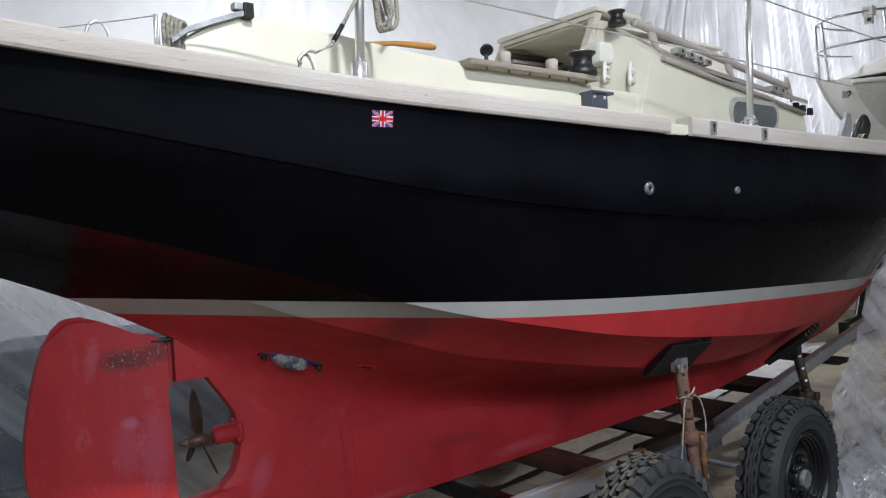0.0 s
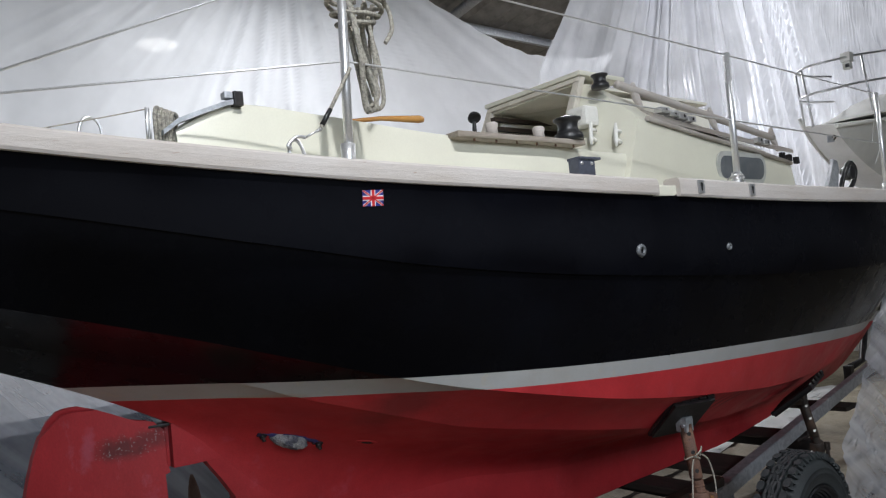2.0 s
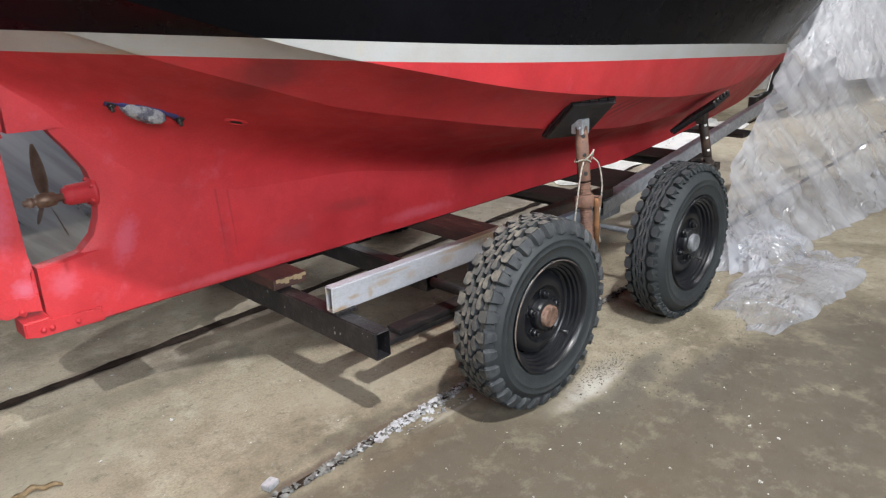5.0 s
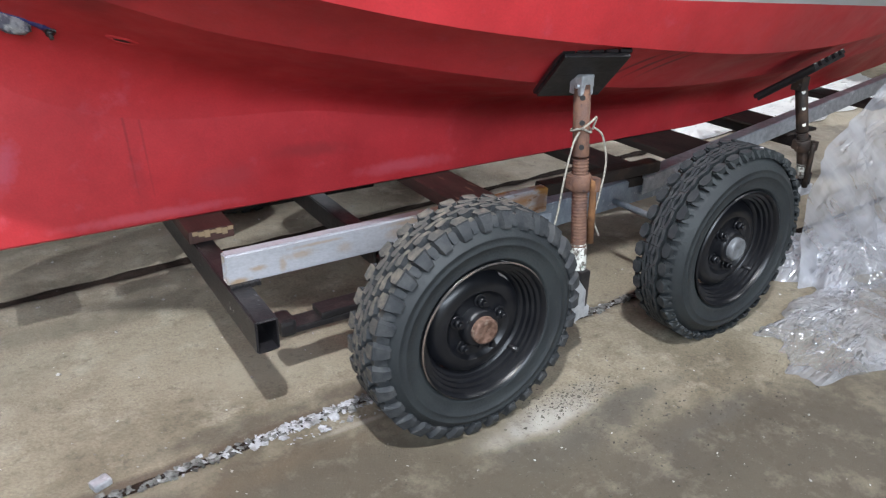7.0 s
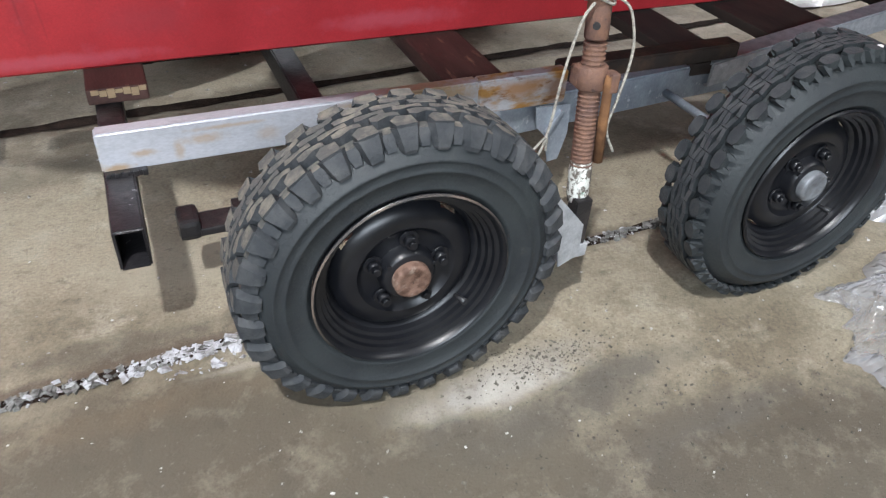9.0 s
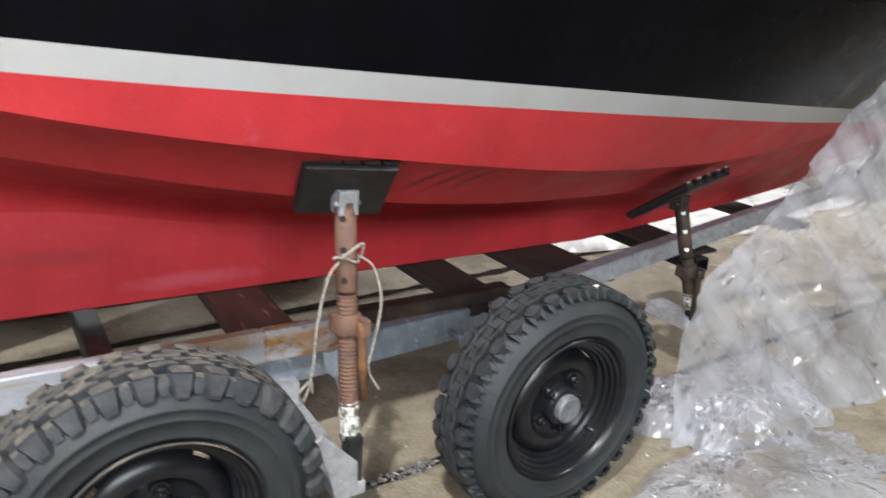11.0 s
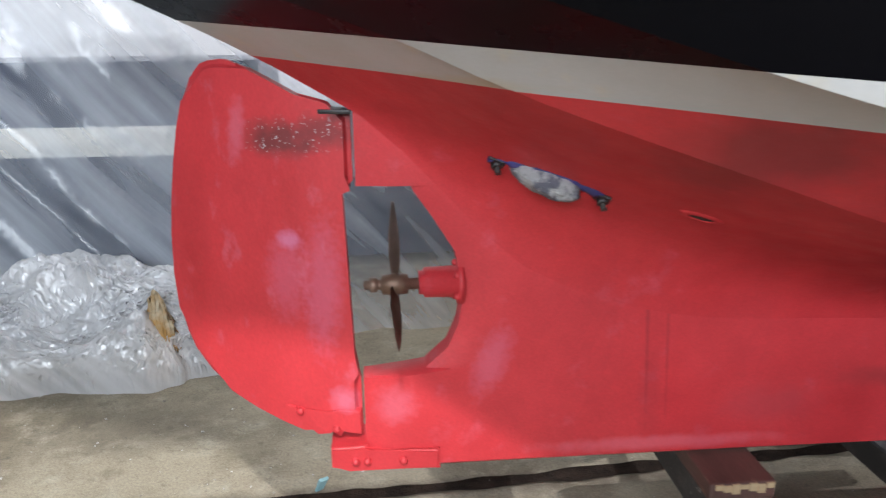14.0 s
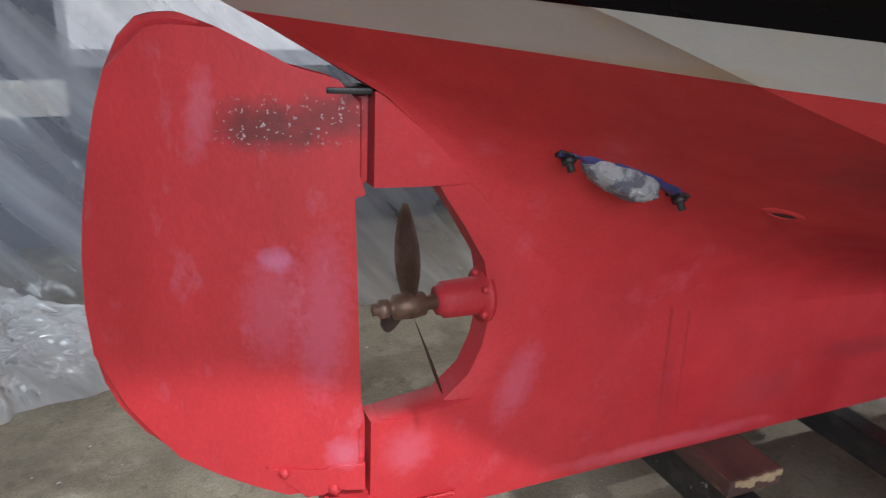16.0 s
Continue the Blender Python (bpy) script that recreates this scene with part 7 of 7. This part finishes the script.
bm = bmesh.new()
rows = []
for k in range(9):
    h = k / 8 * 1.7
    near_edge, far_edge = bow_line(h, 1), bow_line(h, 0)
    ring = [far_edge.lerp(near_edge, q / 3) + Vector((-0.02, -0.02, 0)) * (q in (1, 2)) for q in range(4)]
    aft_n, aft_f = Vector((9.4, 0.98 + 0.16 * h, 3.22 - 0.62 * h)), Vector((9.4, 1.62 - 0.10 * h, 3.22 - 0.62 * h))
    ring += [near_edge.lerp(aft_n, q / 6) - Vector((0, 0.16 * math.sin(math.pi * q / 6) * (1 - h / 1.8), 0)) for q in range(1, 7)] + [aft_f]
    rows.append([bm.verts.new(p) for p in ring])
for a, b in zip(rows, rows[1:]):
    for k in range(len(a)):
        bm.faces.new((a[k], a[(k + 1) % len(a)], b[(k + 1) % len(b)], b[k])).smooth = True
bm.faces.new(rows[0]), bm.faces.new(rows[-1][::-1])
bmesh.ops.recalc_face_normals(bm, faces=bm.faces)
for e in bm.edges:
    if len(e.link_faces) == 2 and e.calc_face_angle(0) > 0.4:
        e.smooth = False
part("hull", bm, M_WHITEPAINT, far_boat)
bm = bmesh.new()
tube(bm, [bow_line(h / 6, 0) + Vector((-0.012, -0.01, 0)) for h in range(-1, 8)], [0.02] * 7 + [0.016, 0.012], 8)
part("stem_band", bm, M_WHITEPAINT, far_boat)
bm = bmesh.new()
tube(bm, [bow_line(0, 1).lerp(Vector((9.4, 0.98, 3.22)), q / 6) + Vector((0, -0.012 - 0.16 * math.sin(math.pi * q / 6), -0.015)) for q in range(7)], 0.022, 8)
part("rubbing_strake", bm, M_WHITEPAINT, far_boat)
bm = bmesh.new()
rows = []
for i in range(13):
    x = 6.15 + 3.0 * i / 12
    rise = 0.30 * smooth_step(6.1, 7.2, x) + 0.01
    rows.append([bm.verts.new((x, 1.55 + 0.36 * math.cos(math.pi * q / 10), 2.96 + 0.05 * (x - 6.15) + rise * math.sin(math.pi * q / 10) ** 0.6)) for q in range(11)])
for a, b in zip(rows, rows[1:]):
    for k in range(10):
        bm.faces.new((a[k], b[k], b[k + 1], a[k + 1])).smooth = True
    bm.faces.new((a[10], b[10], b[0], a[0]))
bm.faces.new(rows[0]), bm.faces.new(rows[-1][::-1])
bmesh.ops.recalc_face_normals(bm, faces=bm.faces)
part("coachroof", bm, M_WHITEPAINT, far_boat, "white rounded coachroof")
for z, low in ((3.57, 0), (3.27, 1)):
    bm = bmesh.new()
    tube(bm, arc_points([(6.9, 1.93, z + 0.05), (6.3, 1.96, z), (6.02, 1.94, z - 0.01), (5.88, 1.78, z), (5.98, 1.58, z + 0.02), (6.36, 1.42, z + 0.09), (7.4, 1.15, z + 0.24)]), 0.0125, 10)
    part("pulpit_rail", bm, M_STEEL, far_boat, "steel pulpit rail")
for a, b in (((6.03, 1.93, 2.96), (6.01, 1.95, 3.56)), ((5.84, 1.76, 2.92), (5.92, 1.85, 3.56)), ((6.42, 1.37, 2.98), (6.40, 1.41, 3.66))):
    bm = bmesh.new()
    tube(bm, [a, b], 0.0115, 10)
    lathe(bm, [(0.03, 0.0), (0.03, 0.008), (0.012, 0.014)], 14, pose(a[0], a[1], a[2] - 0.005, 90))
    part("pulpit_post", bm, M_STEEL, far_boat)
bm = bmesh.new()
box(bm, (6.17, 1.44, 3.58), (6.27, 1.54, 3.68), 0.008)
box(bm, (6.18, 1.45, 3.50), (6.24, 1.53, 3.58), 0.008)
bow_light = part("bow_light", bm, M_WHITEPAINT, far_boat, "pale grey bow light on the rail")
bm = bmesh.new()
box(bm, (6.165, 1.455, 3.515), (6.179, 1.495, 3.555), 0.003)
box(bm, (6.26, 1.46, 3.60), (6.285, 1.53, 3.67), 0.004)
part("lens", bm, M_BLACKPLASTIC, bow_light, "dark lens")
bm = bmesh.new()
box(bm, (-0.035, -0.006, -0.035), (0.035, 0.006, 0.035), 0.004, pose(5.83, 1.60, 2.75, 12, 0, -48))
eye_plate = part("bow_eye", bm, M_GALV, far_boat, "steel bow eye plate")
bm = bmesh.new()
tube(bm, arc_points([(5.805, 1.575, 2.765), (5.775, 1.54, 2.77), (5.765, 1.53, 2.745), (5.785, 1.55, 2.73)]), 0.008, 8)
part("eye", bm, M_DARKRAIL, eye_plate, "dark iron eye")

# anchor on the foredeck
anchor = thing("anchor", "galvanised anchor lashed on the fore deck beside the cap rail", "anchor", (2.75, 0.45, 1.93))
bm = bmesh.new()
plate(bm, [(0, 0), (0.16, 0.0), (0.24, 0.17), (0.23, 0.24), (0.17, 0.25), (0.06, 0.09)], 0.025, Matrix.Translation((2.60, 0.42, 1.95)), 0.005)
part("fluke", bm, M_GALV, anchor)
bm = bmesh.new()
tube(bm, arc_points([(2.80, 0.40, 1.99), (2.9, 0.40, 2.12), (3.0, 0.40, 2.18), (3.07, 0.40, 2.13), (3.02, 0.40, 2.05), (2.9, 0.40, 1.98)]), 0.016, 8)
tube(bm, [(2.98, 0.38, 2.11), (2.98, 0.44, 2.11)], 0.045, 16)
part("roller_hoop", bm, M_BLACKPLASTIC, anchor)

# ---- small litter on the floor ----
litter = random.Random(11)
bm = bmesh.new()
for k in range(700):
    x = litter.uniform(-1.4, 1.2)
    y = 0.334 + 0.052 * x + litter.gauss(0, 0.010)
    s = min(litter.expovariate(330), 0.009) + 0.0012
    shard(bm, s, (-s * litter.uniform(0.7, 1.6), -s, 0), (s, s * litter.uniform(0.6, 1.2), s * 0.7), pose(x, y, floor_z(y) + 0.002, litter.uniform(-15, 15), litter.uniform(-15, 15), litter.uniform(0, 180)), litter)
tagged(part("joint_grit", bm, M_GRIT), "dark grey grit lying along the floor joint", "grit", "", "stuff")
bm = bmesh.new()
for k in range(520):
    x = min(litter.gauss(-0.38, 0.18), -0.08) if k < 470 else litter.uniform(0.55, 0.95)
    y = 0.334 + 0.052 * x + litter.gauss(0.002, 0.012)
    if k % 14 == 0 and k < 470:
        x, y = litter.uniform(-0.5, -0.15), 0.25 + 0.1 * litter.gauss(0, 0.1)
    s = min(litter.expovariate(330), 0.010) + 0.0012
    shard(bm, s, (-s * litter.uniform(0.8, 1.9), -s * 0.6, 0), (s, s * 0.6, s * 0.5), pose(x, y, floor_z(y) + 0.002, litter.uniform(-30, 30), litter.uniform(-25, 25), litter.gauss(15, 55)), litter)
tagged(part("joint_flakes", bm, M_FLAKE), "white paint flakes and crumbs in the floor joint", "flakes", "", "stuff")
bm = bmesh.new()
for k in range(2600):
    x, y = (litter.gauss(0.37, 0.12), litter.gauss(0.0, 0.034)) if k % 3 == 0 else (litter.gauss(0.55, 0.42), litter.gauss(-0.30, 0.18))
    s = min(litter.expovariate(1500), 0.0028) + 0.0004
    shard(bm, s, (-s * litter.uniform(0.7, 2.4), -s, 0), (s, s * litter.uniform(0.4, 1.0), s * 0.6), pose(x, y, floor_z(y), 0, 0, litter.uniform(0, 180)), litter)
tagged(part("dark_grit", bm, M_SAND), "dark sandy grit scattered before the wheels", "grit", "", "stuff")
bm = bmesh.new()
for k in range(1900):
    x, y = litter.uniform(-3.2, 2.2), litter.uniform(-1.0, 2.8)
    s = min(litter.expovariate(900), 0.0045) + 0.0007
    shard(bm, s, (-s * litter.uniform(0.6, 2.0), -s, 0), (s, s * litter.uniform(0.5, 1.0), s * 0.5), pose(x, y, floor_z(y), 0, 0, litter.uniform(0, 180)), litter)
tagged(part("floor_chips", bm, M_DEBRIS), "scattered pale paint chips on the concrete", "chips", "", "stuff")
bm = bmesh.new()
box(bm, (-0.025, -0.018, 0), (0.025, 0.018, 0.022), 0.006, pose(-0.985, 0.345, 0.014, 0, 0, 20))
tagged(part("stone_chip", bm, M_GALV), "small grey-blue lump lying on the floor joint", "stone")
bm = bmesh.new()
plate(bm, [(-0.02, 0), (0.006, 0.004), (0.02, 0.05), (0.0, 0.045), (-0.012, 0.05)], 0.012, pose(-1.49, 1.625, 0.002, 20, 0, 30), 0.002)
tagged(part("plastic_scrap", bm, material("teal_scrap", (0.25, 0.42, 0.45), 0.5)), "small teal plastic scrap in the floor joint", "litter")
bm = bmesh.new()
rows = []
for i in range(15):
    k = i / 14
    c = Vector((-1.60 + 0.16 * k, 0.86 + 0.02 * k + 0.03 * math.sin(k * 4), 0.012 + 0.012 * math.sin(k * 9) ** 2))
    rows.append([bm.verts.new(c + Vector((0.003, w * (0.4 + 0.6 * math.sin(math.pi * k)), 0.004 * w / 0.012))) for w in (-0.012, 0.0, 0.012)])
for a, b in zip(rows, rows[1:]):
    for k in range(2):
        bm.faces.new((a[k], b[k], b[k + 1], a[k + 1])).smooth = True
bmesh.ops.solidify(bm, geom=list(bm.faces), thickness=0.0012)
tagged(part("wood_shaving", bm, M_PLANK), "curled tan wood shaving on the concrete", "shaving")
